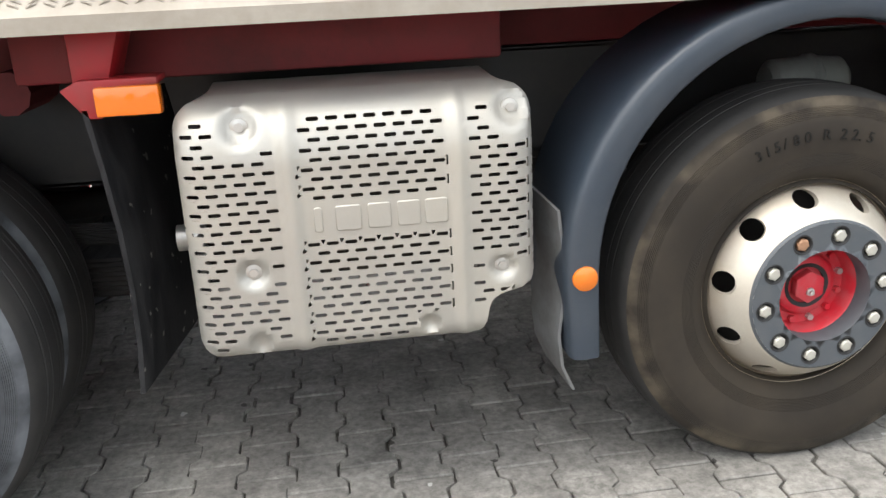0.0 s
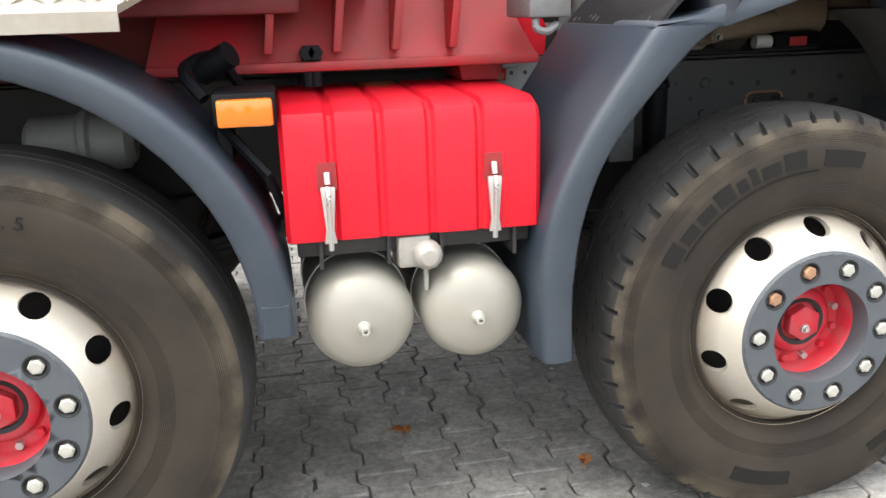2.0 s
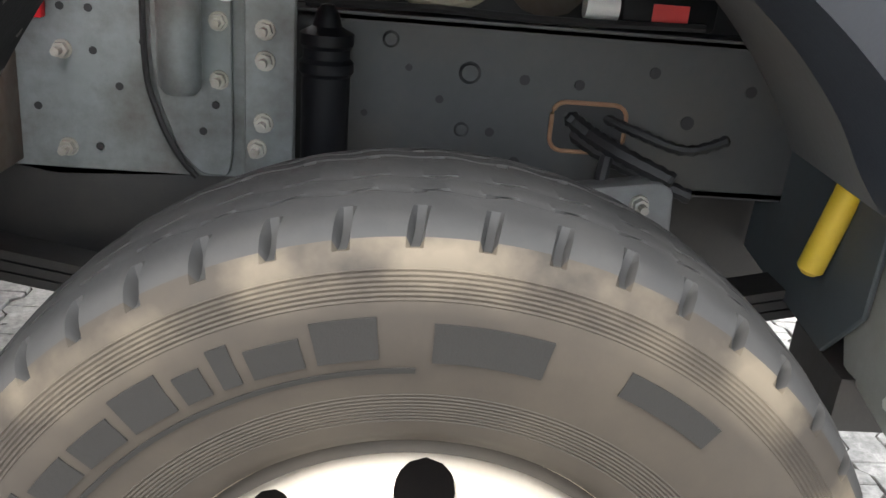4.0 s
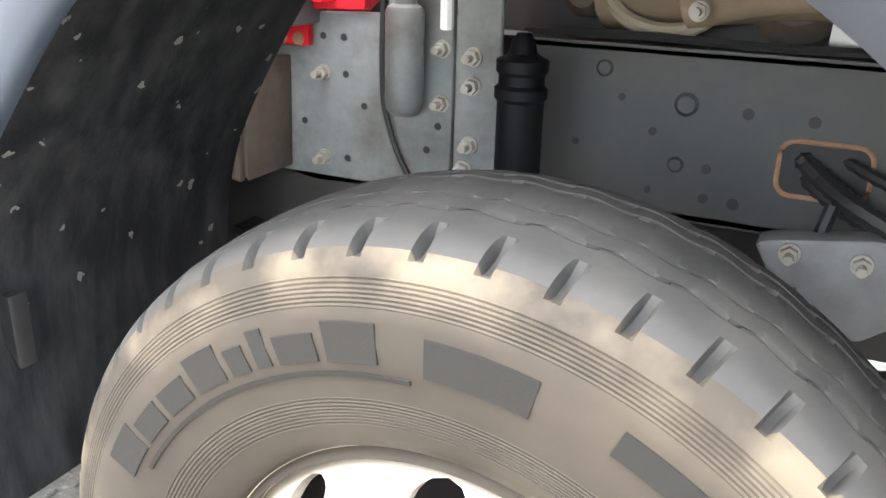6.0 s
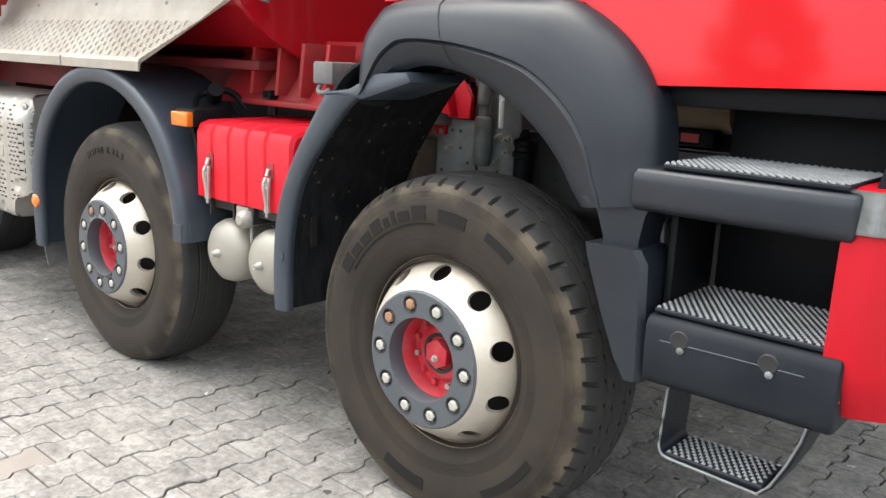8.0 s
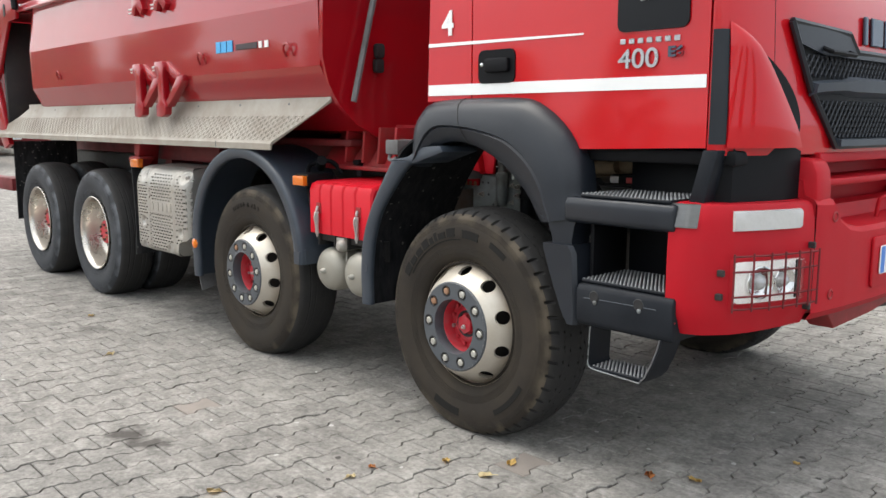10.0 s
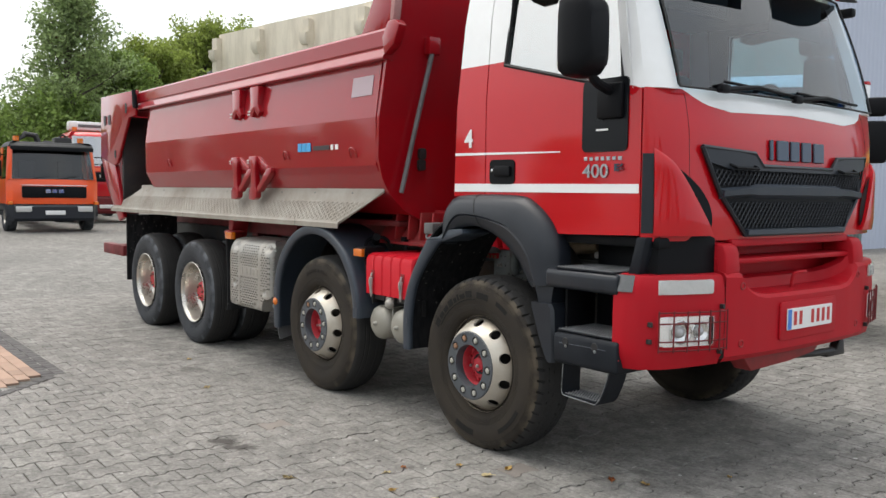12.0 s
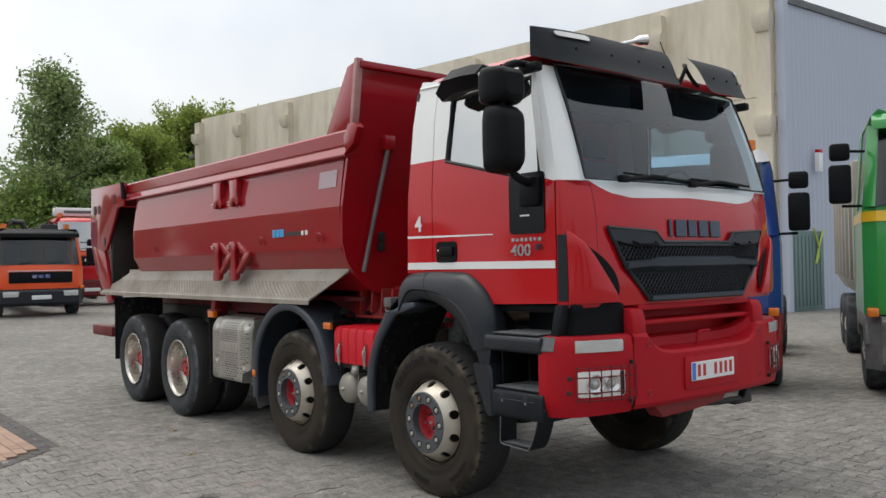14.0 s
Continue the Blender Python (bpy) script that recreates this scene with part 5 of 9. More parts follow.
    sil = part("silencer_shield", shield, SHIELD, truck, "bright perforated metal heat shield over the silencer", sharp=40)
    # drum coloured near-black to put shade into the holes before it
    bm = bmesh.new()
    prism(bm, rounded(x0 + 0.03, x1 - 0.03, z0 + 0.14, z1 - 0.05, 0.06), "y", -1.12, -0.60, 0.02)
    part("silencer_drum", bm, mat("hot_grey_steel", (0.05, 0.045, 0.04), 0.5, 0.5, var=0.2, bump=0.001, dirt=0.4), sil, "silencer drum, darkened for the shade in the shield's holes")
    for dx, dz, r in dimples[:4]:
        bm = bmesh.new()
        y = skin(dx, dz).y
        hexnut(bm, dx, y - 0.010, y + 0.01, dz, 0.011)
        lathe(bm, [(0.010, -0.004), (0.020, -0.002), (0.021, 0.004)], 16, (dx, y, dz))
        part("shield_bolt", bm, BARE, sil, "steel bolt in a dimple")
    # five plain raised blocks
    for k, (a, b) in enumerate([(-3.215, -3.195), (-3.165, -3.105), (-3.09, -3.035), (-3.02, -2.965), (-2.955, -2.90)]):
        bm = bmesh.new()
        prism(bm, rounded(a, b, 0.812, 0.872, 0.006, 2), "y", -1.262, -1.252, 0.002, 1)
        part("embossed_block", bm, SHIELD, sil, "raised plain block")
    bm = bmesh.new()
    rod(bm, (-3.58, -0.95, 0.74), (-3.49, -0.95, 0.74), 0.035, 14)
    box(bm, -3.51, -3.49, -1.12, -0.8, 0.66, 0.78, 0.004)
    part("exhaust_stub", bm, BARE, sil, "steel exhaust stub with its flange")
    bm = bmesh.new()
    box(bm, -2.68, -2.66, -1.12, -0.8, 0.70, 1.05, 0.004)
    part("silencer_strap", bm, STEEL_DARK, sil)
    bm = bmesh.new()
    box(bm, -3.4, -2.75, -0.62, -0.5, 0.62, 0.66, 0.004)
    part("silencer_bracket", bm, STEEL_DARK, sil)
    return sil


silencer()

# red box over the air tanks
bm = bmesh.new()
prof = [(-1.192, 0.832), (-1.192, 1.075), (-1.178, 1.108), (-1.14, 1.122), (-0.80, 1.128), (-0.70, 1.128), (-0.70, 0.832)]
rings = []
for x, g in [(-1.272, -0.012), (-1.262, 0.0)] + [(x, g) for c in (-1.165, -1.06, -0.95, -0.84) for x, g in ((c - 0.012, 0.0), (c - 0.004, -0.007), (c + 0.004, -0.007), (c + 0.012, 0.0))] + [(-0.712, 0.0), (-0.70, -0.012)]:
    rings.append([(x, y - g if i < 4 else y, z + (g if 1 <= i <= 5 else 0)) for i, (y, z) in enumerate(prof)])
loft(bm, rings)
red_box = part("battery_box_cover", bm, RED_PLASTIC, truck, "bright red ribbed plastic box cover", sharp=28)
for x in (-1.178, -0.812):
    bm = bmesh.new()
    prism(bm, [(x - 0.022, 0.945), (x + 0.022, 0.945), (x + 0.020, 1.005), (x - 0.020, 1.005)], "y", -1.1945, -1.190)
    part("latch_recess", bm, RED_DIRTY, red_box, "dark red recess")
    bm = bmesh.new()
    tube(bm, [(x, -1.200, 0.985), (x, -1.208, 0.96)], 0.007, 8)
    prism(bm, [(x - 0.016, 0.955), (x + 0.016, 0.955), (x + 0.014, 0.925), (x + 0.009, 0.86), (x + 0.014, 0.83), (x - 0.014, 0.83), (x - 0.009, 0.86), (x - 0.014, 0.925)], "y", -1.212, -1.200, 0.003)
    tube(bm, smooth_line([(x, -1.212, 0.955), (x, -1.222, 0.93), (x, -1.214, 0.88), (x, -1.206, 0.815)], 4), 0.006, 8)
    part("latch", bm, BARE, red_box, "steel toggle latch")
bm = bmesh.new()
box(bm, -1.25, -0.72, -1.16, -0.66, 0.79, 0.83, 0.004)
for x in (-1.20, -1.05, -0.93, -0.76):
    box(bm, x - 0.004, x + 0.004, -1.18, -0.80, 0.765, 0.83)
prism(bm, [(-0.72, 0.83), (-0.665, 0.83), (-0.665, 0.72), (-0.69, 0.76)], "y", -1.13, -1.10, 0.003)
part("box_carrier", bm, FRAME_BLACK, truck, "black steel carrier with strap brackets")
bm = bmesh.new()
box(bm, -1.03, -0.955, -1.185, -1.05, 0.752, 0.826, 0.008)
lathe(bm, [(0.0, -0.045), (0.018, -0.044), (0.028, -0.036), (0.034, -0.020), (0.034, 0.0)], 12, (-0.965, -1.175, 0.782))
rod(bm, (-0.965, -1.16, 0.75), (-0.965, -1.16, 0.69), 0.006, 8)
part("drain_valve", bm, BOLT_ZINC, truck, "small cast metal valve")
for x in (-1.117, -0.855):
    bm = bmesh.new()
    r = 0.123
    lathe(bm, [(0.0, -0.045), (0.05, -0.042), (0.09, -0.030), (0.113, -0.010), (r, 0.018), (r, 0.50), (0.10, 0.54), (0.0, 0.56)], 56, (x, -1.16, 0.632))
    tank = part("air_tank", bm, TANK, truck, "satin metal compressed air tank", sharp=40)
    bm = bmesh.new()
    lathe(bm, [(0.0, -0.016), (0.005, -0.016), (0.005, -0.028), (0.0095, -0.028), (0.011, -0.016), (0.015, -0.010), (0.016, 0.004)], 16, (x, -1.205, 0.628))
    part("tank_plug", bm, NUT, tank, "pale plug with a hole")
    for y in (-1.0, -0.78):
        bm = bmesh.new()
        lathe(bm, [(r + 0.001, -0.014), (r + 0.004, -0.014), (r + 0.004, 0.014), (r + 0.001, 0.014)], 40, (x, y, 0.632), closed=True)
        part("tank_strap", bm, BARE, tank)
# red sloped cover under the body front with four ribs
bm = bmesh.new()
sheet(bm, [(-1.56, 0), (-0.62, 0), (-0.72, 1.0), (-1.50, 1.0)], [], lambda u, v, d: Vector((u, -0.90 + 0.16 * v + d, 1.195 + 0.24 * v)), 0.015)
part("body_front_foot", bm, RED_DIRTY, truck, "red steel foot of the tipper body")
for x in (-1.28, -1.12, -0.98, -0.84):
    bm = bmesh.new()
    prism(bm, [(x - 0.01, 1.22), (x + 0.01, 1.22), (x + 0.035, 1.42), (x + 0.015, 1.42)], "y", -0.93, -0.80, 0.003)
    part("foot_rib", bm, RED_DIRTY, truck)
bm = bmesh.new()
box(bm, -1.56, -0.62, -0.92, -0.55, 1.175, 1.20, 0.006)
prism(bm, [(-0.80, 1.13), (-0.70, 1.13), (-0.68, 1.20), (-0.74, 1.26), (-0.82, 1.22)], "y", -0.84, -0.60, 0.01)
part("foot_ledge", bm, RED_DIRTY, truck, "red ledge under the tipper foot")
for x in (-1.19, -1.17):
    bm = bmesh.new()
    rod(bm, (x, -0.90, 1.14), (x, -0.90, 1.23), 0.014, 10)
    hexnut(bm, x, -0.93, -0.88, 1.22, 0.018)
    part("cable_plug", bm, BLACK, truck, "black cable plug")
bm = bmesh.new()
box(bm, -0.80, -0.58, -0.60, -0.48, 1.14, 1.19, 0.006)
part("chassis_bracket", bm, STEEL_DARK, truck)
# clutter between cab and body
for k in range(9):
    bm = bmesh.new()
    x = -0.78 + 0.045 * k
    tube(bm, smooth_line([(x, -0.50 + 0.02 * (k % 3), 1.30), (x + 0.02, -0.55 + 0.03 * (k % 2), 1.38), (x - 0.03, -0.58, 1.5), (x + 0.01, -0.5, 1.8)], 5), 0.010 + 0.006 * (k % 3), 8)
    part("hose", bm, STEEL_DARK if k % 3 == 1 else SEAL_AND_HOLE, truck, "hose behind the cab")
bm = bmesh.new()
box(bm, -0.70, -0.60, -1.10, -0.9, 1.285, 1.36, 0.008)
tube(bm, smooth_line([(-0.68, -1.08, 1.285), (-0.68, -1.09, 1.262), (-0.655, -1.09, 1.255), (-0.63, -1.08, 1.27)], 4), 0.009, 8)
part("valve_block", bm, STEEL_DARK, truck, "small metal valve block")
# black discs painted as the shade in holes, and odds and ends on the rail above the front wheel
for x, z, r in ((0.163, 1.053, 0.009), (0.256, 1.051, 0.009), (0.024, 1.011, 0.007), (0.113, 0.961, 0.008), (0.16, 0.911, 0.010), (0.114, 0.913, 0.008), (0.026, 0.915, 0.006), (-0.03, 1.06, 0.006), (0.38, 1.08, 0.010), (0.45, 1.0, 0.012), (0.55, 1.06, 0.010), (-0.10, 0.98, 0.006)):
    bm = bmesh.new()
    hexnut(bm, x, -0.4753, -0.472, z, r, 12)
    part("rail_hole", bm, SEAL_AND_HOLE, truck, "black disc painted for the shade in a drilled hole")
# the rail is solid here; a black patch gives the opening its shade
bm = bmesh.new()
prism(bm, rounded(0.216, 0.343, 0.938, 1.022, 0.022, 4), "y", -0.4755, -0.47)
part("rail_opening", bm, SEAL_AND_HOLE, truck, "black patch painted for the shade in the rail opening")
bm = bmesh.new()
loop = rounded(0.216, 0.343, 0.938, 1.022, 0.022, 4)
tube(bm, [(u, -0.4765, v) for u, v in loop] + [(loop[0][0], -0.4765, loop[0][1])], 0.004, 6)
part("opening_edge", bm, RUST, truck, "rusty edge round the rail opening")
for k, pts in enumerate(([(0.24, -0.46, 1.0), (0.28, -0.50, 0.975), (0.33, -0.56, 0.955), (0.40, -0.60, 0.93)], [(0.25, -0.46, 0.97), (0.30, -0.51, 0.945), (0.36, -0.55, 0.925), (0.44, -0.58, 0.90)], [(0.30, -0.46, 1.0), (0.36, -0.52, 0.985), (0.43, -0.55, 0.97), (0.50, -0.54, 0.99)])):
    bm = bmesh.new()
    line = smooth_line(pts, 8)
    tube(bm, line, [0.014 + (0.0025 if i % 2 else 0.0) - 0.003 * k for i in range(len(line))], 8)
    part("hose", bm, SEAL_AND_HOLE, truck, "corrugated black hose")
for k, (a, b_, r) in enumerate((((-0.1, -0.36, 1.22), (0.5, -0.38, 1.26), 0.07), ((-0.15, -0.42, 1.33), (0.6, -0.40, 1.36), 0.05), ((0.05, -0.44, 1.20), (0.30, -0.46, 1.24), 0.035))):
    bm = bmesh.new()
    tube(bm, smooth_line([a, ((a[0] + b_[0]) / 2, a[1] - 0.02, a[2] + 0.03), b_], 5), r, 12)
    part("engine_pipe", bm, TAN if k != 1 else STEEL_DARK, truck, "tan lagged pipe beside the engine")
# what shows of the engine bay over the rail
bm = bmesh.new()
box(bm, 0.31, 0.47, -0.47, -0.40, 1.148, 1.205, 0.010)
wb = part("wiring_box", bm, BLACK, truck, "black wiring box on the rail")
bm = bmesh.new()
rod(bm, (0.255, -0.435, 1.178), (0.312, -0.435, 1.176), 0.022, 12)
part("plug", bm, PLATE, wb, "pale plastic plug")
bm = bmesh.new()
box(bm, 0.36, 0.42, -0.4715, -0.469, 1.162, 1.190)
part("label_bar", bm, MARK_RED, wb, "plain red label")
bm = bmesh.new()
tube(bm, smooth_line([(-0.10, -0.40, 1.30), (-0.07, -0.43, 1.20), (-0.01, -0.44, 1.165), (0.06, -0.44, 1.17), (0.11, -0.42, 1.22), (0.13, -0.38, 1.32)], 6), 0.013, 10)
part("hose", bm, mat("cream_rubber", (0.34, 0.30, 0.22), 0.6, var=0.2, bump=0.001, dirt=0.4), truck, "cream hose looped over the rail")
for k, (x, z, w, h) in enumerate(((-0.02, 1.24, 0.07, 0.05), (0.10, 1.26, 0.05, 0.08), (0.20, 1.225, 0.08, 0.045), (0.42, 1.27, 0.09, 0.06), (-0.13, 1.21, 0.04, 0.04))):
    bm = bmesh.new()
    lathe(bm, [(0.0, -0.04), (w * 0.6, -0.035), (w, -0.01), (w, 0.03), (w * 0.7, 0.05)], 12, (x, -0.37 + 0.01 * (k % 2), z))
    box(bm, x - w * 0.7, x + w * 0.7, -0.385, -0.34, z - h, z + h, 0.012)
    part("engine_casting", bm, TAN if k % 2 else RUST_STEEL, truck, "brown dusty engine casting")
bm = bmesh.new()
tube(bm, smooth_line([(-0.20, -0.47, 1.150), (0.0, -0.478, 1.156), (0.2, -0.476, 1.152), (0.45, -0.474, 1.158)], 5), 0.007, 6)
part("cable", bm, SEAL_AND_HOLE, truck, "thin black cable along the rail top")
# ---- cab ----
def half_w(z):
    return float(np.interp(z, [1.3, 2.1, 2.6, 2.95], [1.165, 1.165, 1.13, 1.075]))


def on_side(s):
    return lambda u, v, d: Vector((u, s * (half_w(v) - d), v))


def two_tone(ob, second, test):
    ob.data.materials.append(second)
    for p in ob.data.polygons:
        if test(p.center):
            p.material_index = 1
    return ob


def paint_line(c):
    return c.z > 2.335 - 0.205 * max(0.0, c.x)


for s in (-1, 1):
    bm = bmesh.new()
    sheet(bm, [(-0.295, 1.545), (-0.004, 1.555), (-0.004, 2.90), (-0.19, 2.93), (-0.235, 2.80), (-0.275, 2.1)], [], on_side(s), 0.03, (), (1.8, 2.1, 2.335, 2.6, 2.8))
    two_tone(part("side_panel", bm, RED, truck, "red and white rear cab corner"), WHITE, lambda c: c.z > 2.335)
    window = [(0.175, 2.745), (0.145, 2.315), (0.79, 2.160), (1.045, 2.115), (0.925, 2.765)]
    bm = bmesh.new()
    outline = [(0.004, 1.555), (0.30, 1.553), (0.40, 1.535), (0.50, 1.475), (0.575, 1.385), (0.60, 1.345), (1.168, 1.362), (1.162, 2.09), (1.10, 2.11), (0.965, 2.82), (0.004, 2.885)]
    sheet(bm, outline, [window], on_side(s), 0.035, (), (1.8, 2.1, 2.2, 2.335, 2.6))
    door = two_tone(part("door", bm, RED, truck, "red cab door with a white upper frame"), WHITE, paint_line)
    bm = bmesh.new()
    sheet(bm, window, [], lambda u, v, d: on_side(s)(u, v, 0.014 + d), 0.004)
    g = part("door_window", bm, GLASS_SIDE if s < 0 else GLASS, door, "clear side window")
    g.visible_shadow = False
    bm = bmesh.new()
    sheet(bm, outline, [window], lambda u, v, d: on_side(s)(u, v, 0.038 + d), 0.012, (), (1.8, 2.1, 2.2, 2.335, 2.6))
    part("door_lining", bm, CAB_TRIM, door, "dark door lining")
    bm = bmesh.new()
    wl3 = [on_side(s)(u, v, 0.002) for u, v in window]
    tube(bm, wl3 + [wl3[0]], 0.013, 6)
    part("window_seal", bm, SEAL_AND_HOLE, door, "black window seal")
    # grey stripe, thin white line, handle
    bm = bmesh.new()
    sheet(bm, [(-0.288, 1.572), (1.16, 1.572), (1.16, 1.618), (-0.285, 1.622)], [], lambda u, v, d: on_side(s)(u, v, -0.0035 + d), 0.003)
    part("stripe", bm, WHITE, truck, "broad white stripe")
    bm = bmesh.new()
    sheet(bm, [(-0.285, 1.795), (0.62, 1.79), (0.62, 1.797), (-0.285, 1.812)], [], lambda u, v, d: on_side(s)(u, v, -0.0035 + d), 0.003)
    part("stripe", bm, WHITE, truck, "thin white stripe")
    bm = bmesh.new()
    sheet(bm, rounded(0.045, 0.262, 1.618, 1.762, 0.03, 4), [], lambda u, v, d: on_side(s)(u, v, -0.006 + d), 0.006)
    hd = part("door_handle", bm, BLACK, door, "black recessed door handle")
    bm = bmesh.new()
    prism(bm, rounded(0.095, 0.235, 1.665, 1.725, 0.012, 3), "y", s * 1.190, s * 1.165, 0.006)
    part("handle_grip", bm, BLACK, truck, "black handle grip")
    bm = bmesh.new()
    lathe(bm, [(0.0, -0.003), (0.009, -0.002), (0.010, 0.004)], 12, (0.068, s * 1.172, 1.70))
    part("door_lock", bm, CHROME, truck, "door lock")
    # roof gutter
    bm = bmesh.new()
    tube(bm, [(-0.20, s * (half_w(2.88) + 0.004), 2.88), (0.93, s * (half_w(2.82) + 0.006), 2.83)], 0.008, 6)
    part("roof_gutter", bm, WHITE, truck)
    # windscreen pillar
    lo = [(1.105, 1.166), (1.165, 1.150), (1.222, 1.09), (1.252, 0.995)]
    hi = [(0.955, 1.095), (0.975, 1.082), (0.992, 1.04), (1.004, 0.985)]
    bm = bmesh.new()
    rings = []
    for k in range(11):
        t = k / 10
        zz = 2.095 + 0.735 * t
        o = [(a[0] + (b[0] - a[0]) * t + 0.03 * math.sin(math.pi * t) * 0.4, s * (a[1] + (b[1] - a[1]) * t), zz) for a, b in zip(lo, hi)]
        rings.append(o + [(x - 0.05, y - s * 0.03, z) for x, y, z in o[::-1]])
    loft(bm, rings)
    part("windscreen_pillar", bm, WHITE, truck, "white windscreen pillar")


FRONT_LINE, FRONT_RUN = [], []


def front_curve(s):
    """Plan of the cab front from the near corner (0) to the middle (1)."""
    if not FRONT_LINE:
        FRONT_LINE.extend((1.172 + 0.178 * math.sin(radians(0.15 * k)), -1.163 * math.cos(radians(0.15 * k)) ** 0.625) for k in range(600))
        FRONT_LINE.append((1.35, 0.0))
        FRONT_RUN.extend(np.cumsum([0.0] + [math.dist(a, b) for a, b in zip(FRONT_LINE, FRONT_LINE[1:])]))
    d = s * FRONT_RUN[-1]
    return float(np.interp(d, FRONT_RUN, [p[0] for p in FRONT_LINE])), float(np.interp(d, FRONT_RUN, [p[1] for p in FRONT_LINE]))


def lean(z):
    return float(np.interp(z, [1.33, 1.42, 1.9, 2.05, 2.12], [-0.012, 0.0, -0.025, -0.055, -0.085]))


def front_at(w, z, out=0.0):
    """w runs from -1 (near side) to 1 (far side)."""
    x, y = front_curve(1 - abs(w))
    edge = 1 - math.exp(-((1 - abs(w)) * 12))
    return Vector((x + lean(z) * edge + out * (0.4 + 0.6 * edge), (y if w < 0 else -y) - (out * (1 - edge) if w < 0 else -out * (1 - edge)), z))


def w_of_y(y):
    lo_, hi_ = 0.0, 1.0
    for _ in range(30):
        mid = (lo_ + hi_) / 2
        if -front_curve(1 - mid)[1] < abs(y):
            lo_ = mid
        else:
            hi_ = mid
    return math.copysign(lo_, y)


bm = bmesh.new()
def white_from(w):
    y = abs(front_at(w, 1.7).y)
    return float(np.interp(y, [0, 0.60, 0.78, 0.86, 0.93, 1.0, 1.05], [2.02, 2.0, 2.025, 2.055, 2.098, 2.100, 2.096]))


ws_ = [-1 + 2 * k / 96 for k in range(97)]
rows = [[front_at(w, 1.335 + (white_from(w) - 1.335) * k / 14) for w in ws_] for k in range(15)]
loft(bm, rows, closed=False)
loft(bm, [rows[0], [p + Vector((-0.03, 0, 0)) for p in rows[0]]], closed=False)
part("front_panel", bm, RED, truck, "red cab front")
bm = bmesh.new()
ws_b = [w_of_y(-0.99 + 1.98 * k / 72) for k in range(73)]
rows = [[front_at(w, white_from(w) + (2.118 - white_from(w)) * k / 4, 0.0015) for w in ws_b] for k in range(5)]
loft(bm, rows, closed=False)
loft(bm, [rows[-1], [p + Vector((-0.04, 0, 0)) for p in rows[-1]]], closed=False)
part("front_band", bm, WHITE, truck, "white band under the windscreen")
for y in (-0.93, 0.93):
    bm = bmesh.new()
    wv = w_of_y(y)
    tube(bm, [front_at(wv, 1.40 + 0.68 * k / 30, 0.0) for k in range(31)], 0.0014, 5)
    part("panel_gap", bm, SEAL_AND_HOLE, truck)
# windscreen
bm = bmesh.new()
rows = []
for k in range(13):
    t = k / 12
    row = []
    for j in range(25):
        y = -1 + 2 * j / 24
        wy = 1.005 + (0.992 - 1.005) * t
        yy = y * wy
        x = (1.265 + 0.045 * (1 - y * y)) * (1 - t) + (1.015 + 0.055 * (1 - y * y)) * t + 0.02 * math.sin(math.pi * t)
        row.append((x, yy, 2.105 + 0.735 * t))
    rows.append(row)
loft(bm, rows, closed=False)
ws = part("windscreen", bm, GLASS, truck, "clear curved windscreen")
ws.visible_shadow = False
bm = bmesh.new()
edge = [Vector(p) + Vector((0.004, 0, 0)) for p in rows[0] + [r[-1] for r in rows[1:]] + rows[-1][::-1] + [r[0] for r in rows[::-1][1:]]]
tube(bm, edge, 0.006, 6)
part("windscreen_seal", bm, SEAL_AND_HOLE, truck, "black windscreen seal")
for y0, y1 in ((-0.72, -0.08), (0.0, 0.66)):
    bm = bmesh.new()
    tube(bm, [(1.325, y0, 2.105), (1.322, (y0 + y1) / 2, 2.145), (1.300, y1, 2.135)], [0.016, 0.012, 0.008], 8)
    tube(bm, [(1.312, y0 + 0.02, 2.150), (1.318, y1 + 0.05, 2.130)], 0.008, 6)
    box(bm, 1.30, 1.34, y0 - 0.03, y0 + 0.05, 2.09, 2.135, 0.01)
    part("wiper", bm, BLACK, truck, "black windscreen wiper")
# roof, rear wall, floor
bm = bmesh.new()
rings = []
for x, dz, dw in ((-0.20, -0.06, 0.0), (-0.17, -0.03, -0.01), (-0.10, -0.01, 0.0), (0.5, -0.005, 0.0), (0.92, -0.02, -0.01), (1.00, -0.05, -0.04), (1.03, -0.12, -0.06)):
    rings.append([(x, -1.07 - dw, 2.905 - 0.05 * (x > 1)), (x, -1.03 - dw, 2.945 + dz * 0.7), (x, -0.9, 2.965 + dz), (x, 0, 2.985 + dz), (x, 0.9, 2.965 + dz), (x, 1.03 + dw, 2.945 + dz * 0.7), (x, 1.07 + dw, 2.905 - 0.05 * (x > 1)), (x, 0, 2.84)])
loft(bm, rings)
part("roof", bm, RED, truck, "red cab roof")
bm = bmesh.new()
sheet(bm, [(-1.15, 1.36), (1.15, 1.36), (1.12, 2.5), (1.07, 2.9), (-1.07, 2.9), (-1.12, 2.5)], [], lambda u, v, d: Vector((float(np.interp(v, [1.3, 2.9], [-0.285, -0.19])) + d, u, v)), 0.03)
two_tone(part("rear_wall", bm, RED, truck, "rear cab wall"), CAB_TRIM, lambda c: False)
bm = bmesh.new()
box(bm, -0.26, 1.15, -1.12, 1.12, 1.36, 1.50, 0.01)
box(bm, -0.24, -0.20, -1.10, 1.10, 1.5, 2.85, 0.01)
part("cab_floor", bm, CAB_TRIM, truck, "grey cab lining")
bm = bmesh.new()
box(bm, -0.15, 0.99, -1.05, 1.05, 2.80, 2.84, 0.02)
part("headlining", bm, CAB_TRIM, truck)
